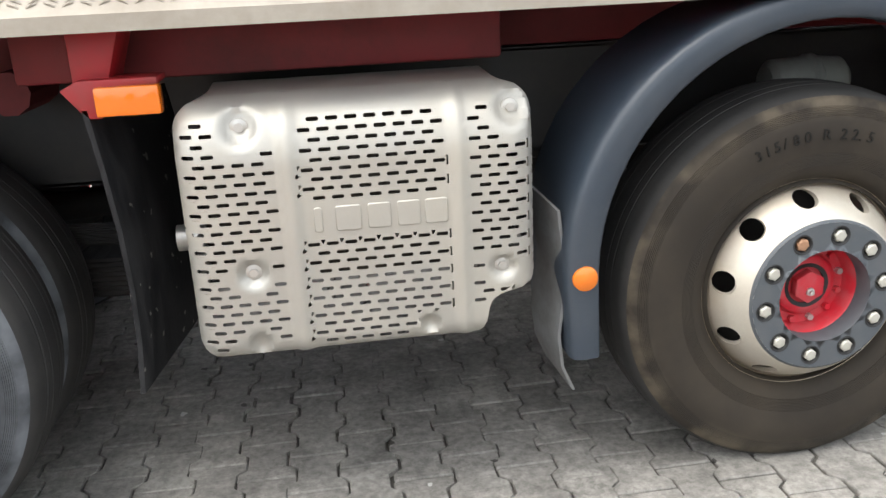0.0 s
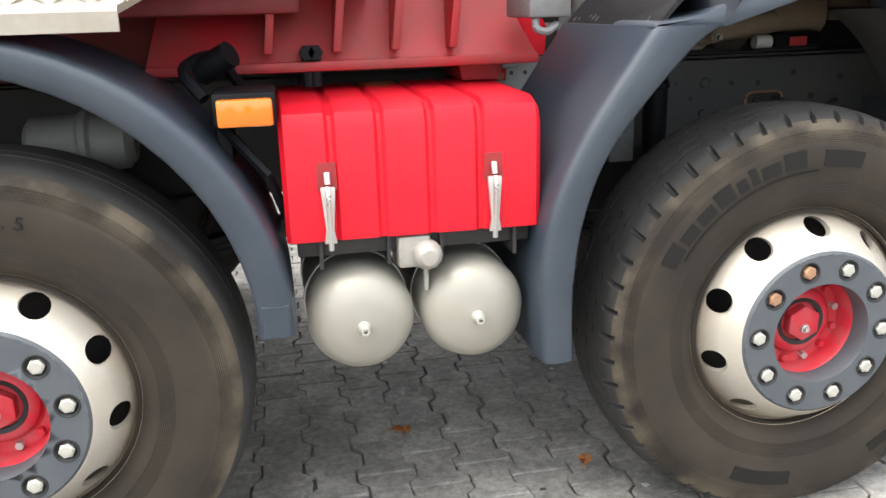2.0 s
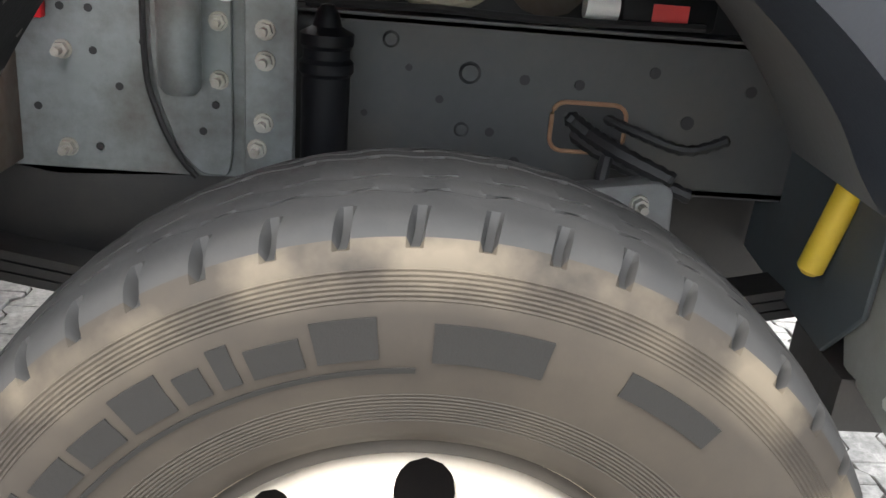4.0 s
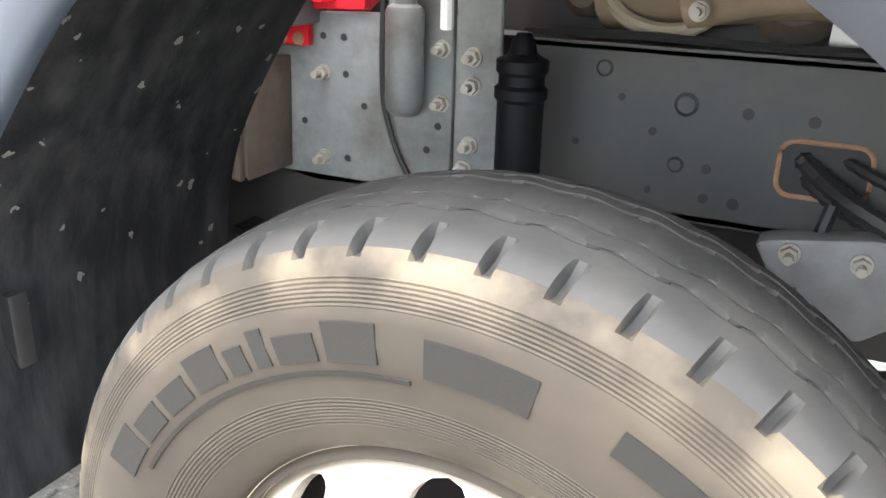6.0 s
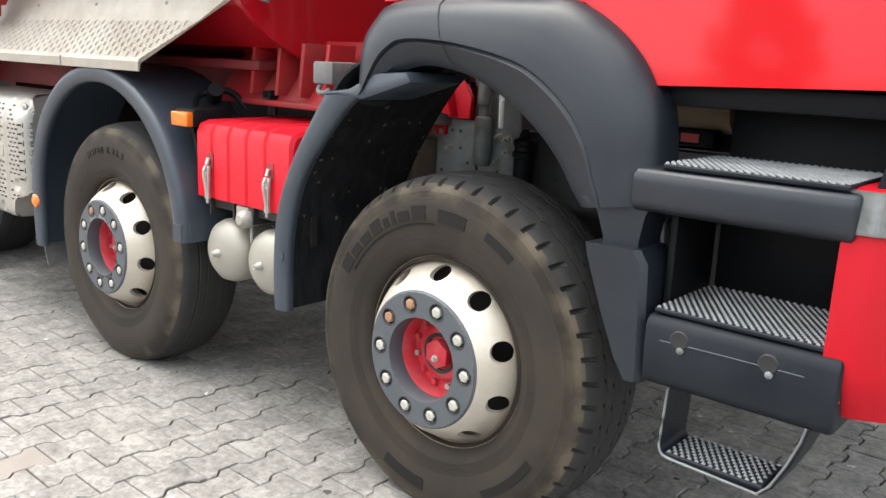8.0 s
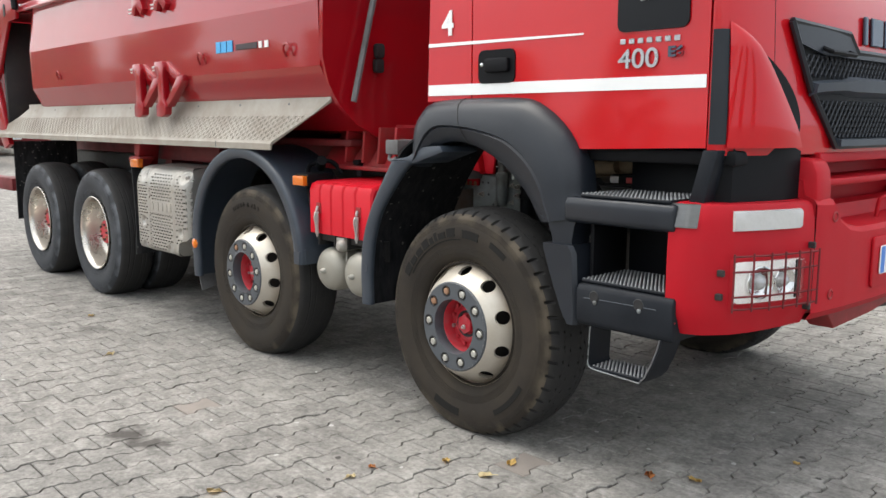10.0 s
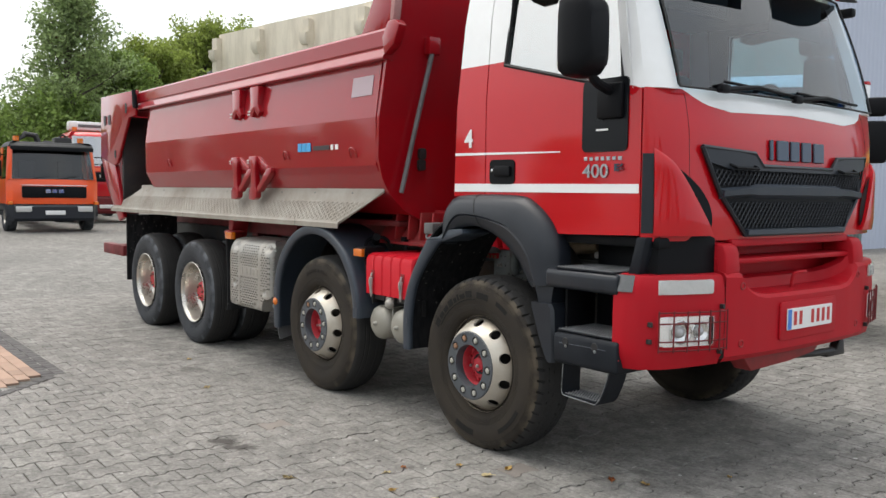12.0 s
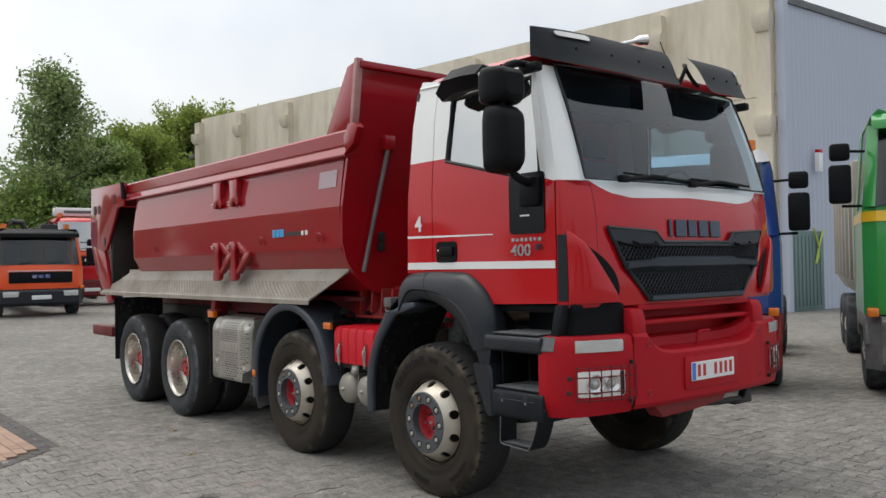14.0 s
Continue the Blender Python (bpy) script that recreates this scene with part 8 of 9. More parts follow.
tube(bm, smooth_line([(0, 0, 3.0), (0.02, 0.25, 2.3), (0.0, 0.05, 1.9), (0.02, 0.35, 2.6), (0, 0.6, 2.95)], 5), 0.03, 6)
part("hose_loop", bm, mat("yellow_green_rubber", (0.45, 0.55, 0.08), 0.5, bump=0.0), hose)
box_ = thing("wall_box", "white and red box on the sheet wall", "box", at=(HC.x + 0.2, HC.y + 1.6, 4.6))
bm = bmesh.new()
box(bm, 0, 0.15, -0.12, 0.12, -0.3, 0.3, 0.02)
part("housing", bm, WHITE, box_)
bm = bmesh.new()
box(bm, 0.0, 0.16, -0.10, 0.10, 0.3, 0.40, 0.02)
part("cap", bm, RED, box_)


def small_wheel(parent, x, y, r, s, rim_mat):
    bm = bmesh.new()
    lathe(bm, [(r * 0.55, 0.05), (r * 0.62, 0.02), (r * 0.80, 0.0), (r * 0.93, 0.015), (r, 0.05), (r, 0.25), (r * 0.93, 0.29), (r * 0.6, 0.29)], 36)
    t = part("tyre", bm, TYRE_REAR, parent)
    t.matrix_basis = pose(x, s * y, r, 0, 0, 0 if s < 0 else 180)
    bm = bmesh.new()
    lathe(bm, [(r * 0.56, 0.04), (r * 0.52, 0.08), (r * 0.36, 0.06), (r * 0.30, 0.02), (r * 0.12, 0.0), (0.0, -0.01)], 28)
    t2 = part("rim", bm, rim_mat, parent)
    t2.matrix_basis = pose(x, s * y, r, 0, 0, 0 if s < 0 else 180)


def lorry(name, label, at, yaw, paint, roof, bumper, w=2.35, h=2.75, top_band=None, band=None, body=None, beacons=0, length=6.5, floor=0.95, rim=POLISHED, grey_roof=None, grille=BLACK, belt_at=0.44, screen=None):
    """A forward-control lorry with its nose at the local origin, facing local +x."""
    t = thing(name, label, "truck", at=(0, 0, 0))
    t.matrix_basis = pose(*at, 0, 0, yaw)
    hw = w / 2
    # cab shell as rings from the bumper line to the roof, open where the glass sits
    belt, head = floor + (h - floor) * belt_at, h - 0.16

    def ring(z, nose, inset):
        return [(-1.7, -hw + inset, z), (-0.28, -hw + inset, z), (-0.10 + nose, -hw + 0.14 + inset, z), (nose, -hw * 0.55, z), (nose + 0.03, 0, z), (nose, hw * 0.55, z), (-0.10 + nose, hw - 0.14 - inset, z), (-0.28, hw - inset, z), (-1.7, hw - inset, z)]
    bm = bmesh.new()
    loft(bm, [ring(floor - 0.1, -0.02, 0), ring(floor + 0.1, 0, 0), ring(belt - 0.1, -0.02, 0), ring(belt, -0.05, 0.01)], closed=True)
    part("cab_body", bm, paint, t)
    bm = bmesh.new()
    loft(bm, [ring(head, -0.30, 0.09), ring(h - 0.08, -0.36, 0.12), ring(h, -0.5, 0.2)], closed=True)
    part("cab_roof", bm, roof, t)
    bm = bmesh.new()
    loft(bm, [[(-0.080, -hw + 0.13, belt), (-0.055, -hw + 0.22, belt), (-0.02, 0, belt), (-0.055, hw - 0.22, belt), (-0.080, hw - 0.13, belt)], [(-0.325, -hw + 0.19, head), (-0.30, -hw + 0.28, head), (-0.27, 0, head), (-0.30, hw - 0.28, head), (-0.325, hw - 0.19, head)]], closed=False)
    part("windscreen", bm, screen or GLASS_DARK, t)
    bm = bmesh.new()
    box(bm, -1.5, -0.45, -hw + 0.2, hw - 0.2, belt - 0.3, belt + 0.02, 0.03)
    box(bm, -1.6, -1.45, -hw + 0.15, hw - 0.15, belt, head + 0.1, 0.03)
    box(bm, -1.30, -1.12, -0.75, -0.30, belt, belt + 0.55, 0.05)
    box(bm, -1.30, -1.12, 0.30, 0.75, belt, belt + 0.55, 0.05)
    part("cab_interior", bm, SEAT, t)
    for s in (-1, 1):
        bm = bmesh.new()
        rows = []
        for q in (0, 1):
            z, x0, x1, ins = ((belt, -0.06, -0.30, 0.01), (head, -0.31, -0.44, 0.09))[q]
            rows.append([(x0 - 0.03, s * (hw - 0.12 - ins), z), (x0 - 0.06, s * (hw - 0.08 - ins), z), (x1, s * (hw - ins), z), (x1 - 0.05, s * (hw - ins - 0.06), z)])
        loft(bm, rows)
        part("pillar", bm, paint, t)
        bm = bmesh.new()
        rows = [[(-1.70, s * (hw - i), z), (-1.25, s * (hw - i), z), (-1.25, s * (hw - i - 0.05), z), (-1.70, s * (hw - i - 0.05), z)] for z, i in ((belt, 0.01), (head, 0.09))]
        loft(bm, rows)
        part("pillar", bm, paint, t)
        bm = bmesh.new()
        loft(bm, [[(-0.34, s * (hw - 0.02), belt), (-1.25, s * (hw - 0.02), belt)], [(-0.46, s * (hw - 0.10), head), (-1.25, s * (hw - 0.10), head)]], closed=False)
        part("side_window", bm, GLASS_DARK, t)
        bm = bmesh.new()
        box(bm, -0.30, -0.14, s * (hw + 0.22) - 0.12, s * (hw + 0.22) + 0.12, belt + 0.05, belt + 0.50, 0.04)
        box(bm, -0.28, -0.14, s * (hw + 0.22) - 0.11, s * (hw + 0.22) + 0.11, belt + 0.55, belt + 0.75, 0.04)
        part("mirror", bm, BLACK, t, "black mirror")
        for z in (belt + 0.02, belt + 0.66):
            bm = bmesh.new()
            tube(bm, [(-0.35, s * (hw - 0.05), z), (-0.22, s * (hw + 0.2), z)], 0.018, 6)
            part("mirror_arm", bm, BLACK, t)
        bm = bmesh.new()
        box(bm, -0.03, 0.05, s * (hw - 0.42) - 0.22, s * (hw - 0.42) + 0.22, floor - 0.32, floor - 0.16, 0.02)
        part("headlamp", bm, CLEAR_LENS, t)
        bm = bmesh.new()
        box(bm, -0.20, 0.0, s * (hw - 0.08) - 0.06, s * (hw - 0.08) + 0.06, floor - 0.12, floor - 0.02, 0.02)
        part("indicator", bm, AMBER, t)
        bm = bmesh.new()
        prism(bm, [(-1.60, floor - 0.1), (-0.28, floor - 0.1), (-0.20, floor - 0.45), (-0.45, floor - 0.50), (-0.60, floor - 0.28), (-1.35, floor - 0.28), (-1.5, floor - 0.45)], "y", s * hw, s * (hw - 0.35), 0.02)
        part("wheel_arch", bm, bumper, t)
        small_wheel(t, -0.95, hw - 0.02, 0.48, s, rim)
        for k in range(2 if length > 6 else 1):
            small_wheel(t, -length + 1.0 + 1.3 * k, hw - 0.02, 0.48, s, rim)
    bm = bmesh.new()
    rows = [[(-0.30, -hw, z), (-0.02 + o, -hw + 0.16, z), (0.05 + o, -hw * 0.5, z), (0.07 + o, 0, z), (0.05 + o, hw * 0.5, z), (-0.02 + o, hw - 0.16, z), (-0.30, hw, z)] for z, o in ((0.32, -0.06), (0.40, 0.0), (floor - 0.18, 0.0), (floor - 0.12, -0.05))]
    loft(bm, rows)
    part("bumper", bm, bumper, t)
    bm = bmesh.new()
    prism(bm, rounded(-hw * 0.70, hw * 0.70, belt - 0.52, belt - 0.20, 0.04), "x", -0.02, 0.035, 0.01)
    part("grille", bm, grille, t, "dark grille panel")
    for k in range(3):
        bm = bmesh.new()
        box(bm, 0.035, 0.045, -0.24 + 0.17 * k, -0.11 + 0.17 * k, belt - 0.38, belt - 0.28)
        part("badge_block", bm, CHROME, t)
    bm = bmesh.new()
    box(bm, 0.07, 0.085, -0.26, 0.26, 0.50, 0.62, 0.004)
    part("number_plate", bm, PLATE, t)
    bm = bmesh.new()
    for y in (-0.55, 0.15):
        tube(bm, [(-0.03, y, belt + 0.02), (-0.06, y + 0.5, belt + 0.10)], 0.014, 5)
    part("wiper", bm, BLACK, t)
    if band:
        bm = bmesh.new()
        loft(bm, [ring(belt - 0.17, -0.005, -0.006), ring(belt - 0.05, -0.02, -0.004)], closed=True)
        part("colour_band", bm, band, t)
    if grey_roof:
        bm = bmesh.new()
        prism(bm, [(-0.27, h - 0.20), (-0.10, h - 0.26), (-0.13, h - 0.14), (-0.32, h - 0.05)], "y", -hw + 0.12, hw - 0.12, 0.02)
        part("sun_visor", bm, grey_roof, t)
    for k in range(beacons):
        y = -hw + 0.35 + k * (w - 0.7)
        bm = bmesh.new()
        rod(bm, (-0.75, y, h - 0.02), (-0.75, y, h + 0.16), 0.085, 14)
        part("beacon", bm, AMBER, t, "amber beacon")
        bm = bmesh.new()
        rod(bm, (-0.75, y, h - 0.05), (-0.75, y, h + 0.02), 0.10, 14)
        part("beacon_base", bm, BLACK, t)
    bm = bmesh.new()
    box(bm, -length, -1.7, -0.45, 0.45, 0.62, 0.92, 0.02)
    part("chassis", bm, FRAME_BLACK, t)
    if body:
        bm = bmesh.new()
        prism(bm, [(-hw + 0.15, 1.05), (hw - 0.15, 1.05), (hw, 1.30), (hw, h - 0.4), (-hw, h - 0.4), (-hw, 1.30)], "x", -length, -2.0, 0.03)
        bb = part("load_body", bm, body, t)
        bm = bmesh.new()
        for s in (-1, 1):
            for k in range(6):
                x = -length + 0.3 + k * (length - 2.5) / 5
                box(bm, x - 0.05, x + 0.05, s * hw - 0.04, s * hw + 0.04, 1.30, h - 0.42, 0.01)
        part("body_rib", bm, body, bb, kind="stuff")
    return t


SLOPE = 0.025


def rise(x):
    return SLOPE * max(0.0, -9.0 - x)


ol = lorry("orange_lorry", "orange flatbed lorry with two amber beacons", (-21.5, 1.55, rise(-21.5) - 0.0), -3, ORANGE, BLACK, PLASTIC, 2.40, 2.55, beacons=2, grey_roof=BLACK, length=6.0, floor=0.90, belt_at=0.36)
lo = lorry("red_lorry", "dark red lorry with white roof sign and orange band", (-25.3, 4.1, rise(-25.3)), -4, RED, RED, RED_DIRT_SHADE, 2.40, 3.05, band=ORANGE, beacons=1, length=7, floor=1.0, screen=GLASS_SIDE)
bm = bmesh.new()
box(bm, -1.3, -0.9, -1.0, 0.6, 3.12, 3.42, 0.05)
sg_ = part("roof_sign", bm, PLATE, lo, "white roof sign")
bm = bmesh.new()
box(bm, -0.9, -0.893, -0.7, 0.35, 3.22, 3.32)
part("sign_bar", bm, STEEL_DARK, lo, "plain grey bar")
lorry("purple_lorry", "purple lorry with a dark windscreen", (-23.5, -1.55, rise(-23.5)), -2, PURPLE, PURPLE, BLACK, 2.40, 2.85, length=7, beacons=1)
bm = bmesh.new()
tube(bm, [(-2.1, 0, 0.9), (-2.1, 0, 2.25), (-2.0, -0.75, 2.55), (-1.95, -0.42, 2.84), (-1.90, -0.15, 2.80), (-1.90, -0.05, 2.50)], 0.09, 8)
part("crane_boom", bm, FRAME_BLACK, ol, "folded dark crane boom behind the cab")
bm = bmesh.new()
box(bm, -2.2, -1.8, 0.35, 0.85, 2.30, 2.78, 0.06)
box(bm, -2.1, -1.8, 0.05, 0.30, 2.40, 2.66, 0.05)
tube(bm, [(-1.9, 0.4, 2.70), (-1.85, 0.6, 2.86), (-1.9, 0.8, 2.72)], 0.03, 6)
box(bm, -2.15, -1.95, -0.5, 0.7, 0.88, 2.34, 0.04)
part("crane_valve_block", bm, FRAME_BLACK, ol, "dark crane valves and hoses")
bm = bmesh.new()
prism(bm, rounded(-0.86, 0.86, 1.310, 1.335, 0.01), "x", 0.030, 0.050, 0.004)
part("grille_trim", bm, CHROME, ol, "chrome strip along the grille")
G_DIR = math.degrees(math.atan2(-0.88, 0.46))
gl = lorry("green_lorry", "green lorry with a yellow band and a dusty grey body", (1.39, 5.44, 0.0), G_DIR, GREEN, GREEN, STEEL_DARK, 2.50, 3.32, band=YELLOW_BAND, body=MUD_BODY, length=7.6, floor=1.05, grey_roof=GREEN, belt_at=0.50)
bl = lorry("blue_lorry", "blue lorry with a white roof and a red beacon", (-1.60, 3.85, 0.0), G_DIR, BLUE, WHITE, RED_DIRTY, 2.50, 2.95, body=None, length=7.0, floor=1.05, beacons=2)


# ---- trees ----
def tree_mesh(seed, height, spread, base, leaves, size, material, tip):
    rng = random.Random(seed)
    t_bm = bmesh.new()
    tops = []
    trunk = [(0, 0, -0.3)]
    for k in range(1, 9):
        trunk.append((rng.uniform(-0.12, 0.12) * k * 0.3, rng.uniform(-0.12, 0.12) * k * 0.3, height * 0.92 * k / 8))
    tube(t_bm, trunk, [max(0.03, 0.024 * height * (1 - k / 8.5)) for k in range(9)], 8)
    for k in range(85):
        z = height * rng.uniform(base, 0.93)
        prof = spread * (1 - ((z / height - 0.42) / 0.60) ** 2) ** 0.5 if abs(z / height - 0.42) < 0.6 else 0.2
        prof *= (1 - tip * max(0, z / height - 0.4))
        a, r = rng.uniform(0, 6.28), prof * rng.uniform(0.55, 1.05)
        end = (r * math.cos(a), r * math.sin(a), z + rng.uniform(0.2, 0.9))
        mid = (end[0] * 0.5, end[1] * 0.5, z - 0.2)
        f = max(0.0, min(0.99, (z - 0.6) / (height * 0.92)))
        c = trunk[int(f * 8)]
        tube(t_bm, [(c[0], c[1], max(0.4, z - 0.9)), mid, end], [0.055, 0.035, 0.012], 5)
        tops.append(Vector(end))
        tops.append(Vector(mid) * 0.6 + Vector(end) * 0.4)
    for k in range(6):
        tops.append(Vector((rng.uniform(-0.3, 0.3), rng.uniform(-0.3, 0.3), height * (0.80 + 0.035 * k))))
    verts, faces = [], []
    for _ in range(leaves):
        c = rng.choice(tops)
        q = spread * 0.115
        d = Vector((rng.gauss(0, q), rng.gauss(0, q), rng.gauss(0, q * 0.9)))
        if d.length > q * 2.2:
            d *= 0.5
        p = c + d
        if p.z < 0.3:
            continue
        n = Vector((rng.gauss(0, 1), rng.gauss(0, 1), rng.gauss(0.5, 1))).normalized()
        u = n.orthogonal().normalized()
        u.rotate(Matrix.Rotation(rng.uniform(0, 6.28), 3, n))
        v = n.cross(u)
        s = size * rng.uniform(0.6, 1.25)
        i = len(verts)
        verts += [p - u * s, p - v * s * 0.5 + n * s * 0.12, p + u * s, p + v * s * 0.5 + n * s * 0.12]
        faces.append((i, i + 1, i + 2, i + 3))
    me = bpy.data.meshes.new("crown")
    me.from_pydata([tuple(v) for v in verts], [], faces)
    me.materials.append(material)
    return t_bm, me


def tree(seed, height, spread, base, leaves, size, material, tip, label):
    t = thing("tree", label, "tree", "trees round the yard")
    t_bm, me = tree_mesh(seed, height, spread, base, leaves, size, material, tip)
    part("trunk", t_bm, BARK, t)
    c = new("crown", me)
    c.parent = t
    return t


tall = tree(3, 11.0, 3.3, 0.10, 19000, 0.115, LEAF[2], 1.3, "tall pointed grey-green tree behind the parked lorries")
tall.matrix_basis = pose(-38.5, 6.4, rise(-38.5))
round_a = tree(5, 8.6, 3.1, 0.06, 32000, 0.115, LEAF[0], 0.25, "broad mid-green tree at the yard's edge")
round_a.matrix_basis = pose(-42.5, 9.6, rise(-40.5)) @ Matrix.Scale(0.92, 4)
round_b = tree(8, 8.9, 3.1, 0.06, 32000, 0.115, LEAF[1], 0.25, "broad yellow-green tree at the yard's edge")
round_b.matrix_basis = pose(-49.0, 14.2, rise(-49), 0, 0, 30) @ Matrix.Scale(1.08, 4)
shrub = tree(11, 4.4, 3.2, 0.02, 22000, 0.12, LEAF[0], 0.1, "dense dark green bush behind the lorries")
shrub.matrix_basis = pose(-36.5, 9.3, rise(-36.5))
for src, x, y, k, r in ((round_a, -44, 3.8, 0.50, 40), (round_b, -45, -0.6, 0.40, 110), (round_a, -45, 8.2, 0.90, 200), (round_b, -52, 18.5, 1.22, 80), (round_a, -48, 10.6, 1.02, 300), (round_b, -54, 22.5, 1.28, 150), (shrub, -37, 4.6, 1.0, 70), (shrub, -40, 1.0, 0.85, 190), (shrub, -44.5, 11.0, 1.1, 20), (shrub, -41, -2.5, 0.8, 260), (round_a, -46, -5.5, 0.42, 160), (tall, -47, -9.5, 0.34, 90)):
    copy_thing(src, pose(x, y, rise(x) - 0.1, 0, 0, r) @ Matrix.Scale(k, 4))
# trees on the near side of the yard, seen only as mirrored in paint and glass
for i, (x, y) in enumerate(((-62, -27), (-55, -26), (-49, -25), (-43, -24), (-37, -23), (-31, -22), (-25, -21), (-19, -22), (-13, -21), (-7, -22), (-1, -21), (5, -23), (12, -26), (21, -30), (30, -30), (36, -20), (39, -10), (40, 1), (-66, -23), (-60, -20), (-55, -16), (-51, -12), (-58, -13), (-64, -17))):
    copy_thing((round_a, round_b, tall)[i % 3], pose(x, y, -0.1, 0, 0, 47 * i) @ Matrix.Scale((0.85, 0.80, 0.75)[i % 3] if x < -50 else (0.52, 0.48, 0.45)[i % 3] if x < -30 else ((0.50, 0.44, 0.40)[i % 3] if x < 10 else 0.7), 4))
# ---- ground and paving ----
PX, PY = 0.149, 0.1955
JOINT = mat("dark_joint_sand", (0.085, 0.08, 0.072), 0.95, var=0.3, scale=8, bump=0.003, grain=120)


def stone_mat(name, far):
    m = mat(name, (0.205, 0.195, 0.180), 0.80, var=0.34, scale=1.8, bump=0.0026, grain=110, dirt=0.55, dirt_col=(0.165, 0.157, 0.147), dirt_scale=1.1, island=0.0 if far else 0.13, spec=0.4)
    n, l = m.node_tree.nodes, m.node_tree.links
    b = n["Principled BSDF"]
    col = b.inputs["Base Color"].links[0].from_socket
    geo = n.new("ShaderNodeNewGeometry")
    # mottled, scuffed concrete: coarse blotches, pale scuffs, fine grit
    def noise(scale, detail, rough):
        q = n.new("ShaderNodeTexNoise")
        q.inputs["Scale"].default_value, q.inputs["Detail"].default_value, q.inputs["Roughness"].default_value = scale, detail, rough
        l.new(geo.outputs["Position"], q.inputs["Vector"])
        return q.outputs["Fac"]

    def span(value, a, b_, lo, hi):
        q = n.new("ShaderNodeMapRange")
        for key, v in (("From Min", a), ("From Max", b_), ("To Min", lo), ("To Max", hi)):
            q.inputs[key].default_value = v
        l.new(value, q.inputs["Value"])
        return q.outputs[0]

    for args, rng_ in (((7.0, 8, 0.7), (0.33, 0.67, 0.66, 1.30)), ((38.0, 5, 0.7), (0.36, 0.64, 0.74, 1.26)), ((0.55, 4, 0.6), (0.35, 0.65, 0.84, 1.12))):
        scl = n.new("ShaderNodeVectorMath")
        scl.operation = "SCALE"
        l.new(col, scl.inputs[0])
        l.new(span(noise(*args), *rng_), scl.inputs["Scale"])
        col = scl.outputs[0]
    for args, rng_, tone in (((4.2, 12, 0.80), (0.53, 0.66, 0.0, 0.80), (0.36, 0.347, 0.318, 1)), ((13.0, 10, 0.8), (0.57, 0.68, 0.0, 0.75), (0.090, 0.083, 0.072, 1)), ((2.1, 9, 0.7), (0.58, 0.72, 0.0, 0.5), (0.12, 0.113, 0.10, 1))):
        mxn = n.new("ShaderNodeMix")
        mxn.data_type = "RGBA"
        l.new(span(noise(*args), *rng_), mxn.inputs["Factor"])
        l.new(col, mxn.inputs["A"])
        mxn.inputs["B"].default_value = tone
        col = mxn.outputs["Result"]
    # small pale and dark spots trodden into the surface
    vo = n.new("ShaderNodeTexVoronoi")
    vo.inputs["Scale"].default_value = 6.5
    wv = n.new("ShaderNodeTexNoise")
    wv.inputs["Scale"].default_value, wv.inputs["Detail"].default_value = 28.0, 3
    l.new(geo.outputs["Position"], wv.inputs["Vector"])
    wa = n.new("ShaderNodeVectorMath")
    wa.operation = "MULTIPLY_ADD"
    wa.inputs[1].default_value = (0.035, 0.035, 0.0)
    l.new(wv.outputs["Color"], wa.inputs[0])
    l.new(geo.outputs["Position"], wa.inputs[2])
    l.new(wa.outputs[0], vo.inputs["Vector"])
    for lim, tone, thr in ((0.075, (0.42, 0.41, 0.39, 1), 0.72), (0.09, (0.05, 0.046, 0.042, 1), -0.24)):
        cmp_ = n.new("ShaderNodeMath")
        cmp_.operation = "LESS_THAN"
        cmp_.inputs[1].default_value = lim
        l.new(vo.outputs["Distance"], cmp_.inputs[0])
        sel = n.new("ShaderNodeSeparateColor")
        l.new(vo.outputs["Color"], sel.inputs[0])
        pick = n.new("ShaderNodeMath")
        pick.operation = "GREATER_THAN" if thr > 0 else "LESS_THAN"
        pick.inputs[1].default_value = abs(thr)
        l.new(sel.outputs[0], pick.inputs[0])
        both = n.new("ShaderNodeMath")
        both.operation = "MULTIPLY"
        l.new(cmp_.outputs[0], both.inputs[0])
        l.new(pick.outputs[0], both.inputs[1])
        mx = n.new("ShaderNodeMix")
        mx.data_type = "RGBA"
        l.new(both.outputs[0], mx.inputs["Factor"])
        l.new(col, mx.inputs["A"])
        mx.inputs["B"].default_value = tone
        col = mx.outputs["Result"]
    # an oil stain and two smaller ones
    for sx, sy, r, k in ((-1.02, -2.40, 0.13, 0.85), (-0.86, -2.36, 0.11, 0.8), (-3.2, -1.75, 0.14, 0.5), (0.75, -1.55, 0.20, 0.35)):
        d = n.new("ShaderNodeVectorMath")
        d.operation = "DISTANCE"
        nz_ = n.new("ShaderNodeTexNoise")
        nz_.inputs["Scale"].default_value = 9.0
        l.new(geo.outputs["Position"], nz_.inputs["Vector"])
        wob = n.new("ShaderNodeVectorMath")
        wob.operation = "MULTIPLY_ADD"
        wob.inputs[1].default_value = (0.28, 0.28, 0)
        l.new(nz_.outputs["Color"], wob.inputs[0])
        l.new(geo.outputs["Position"], wob.inputs[2])
        l.new(wob.outputs[0], d.inputs[0])
        d.inputs[1].default_value = (sx + 0.14, sy + 0.14, 0)
        mr = n.new("ShaderNodeMapRange")
        mr.inputs["From Min"].default_value, mr.inputs["From Max"].default_value = r * 0.45, r
        mr.inputs["To Min"].default_value, mr.inputs["To Max"].default_value = k, 0.0
        l.new(d.outputs["Value"], mr.inputs["Value"])
        mx = n.new("ShaderNodeMix")
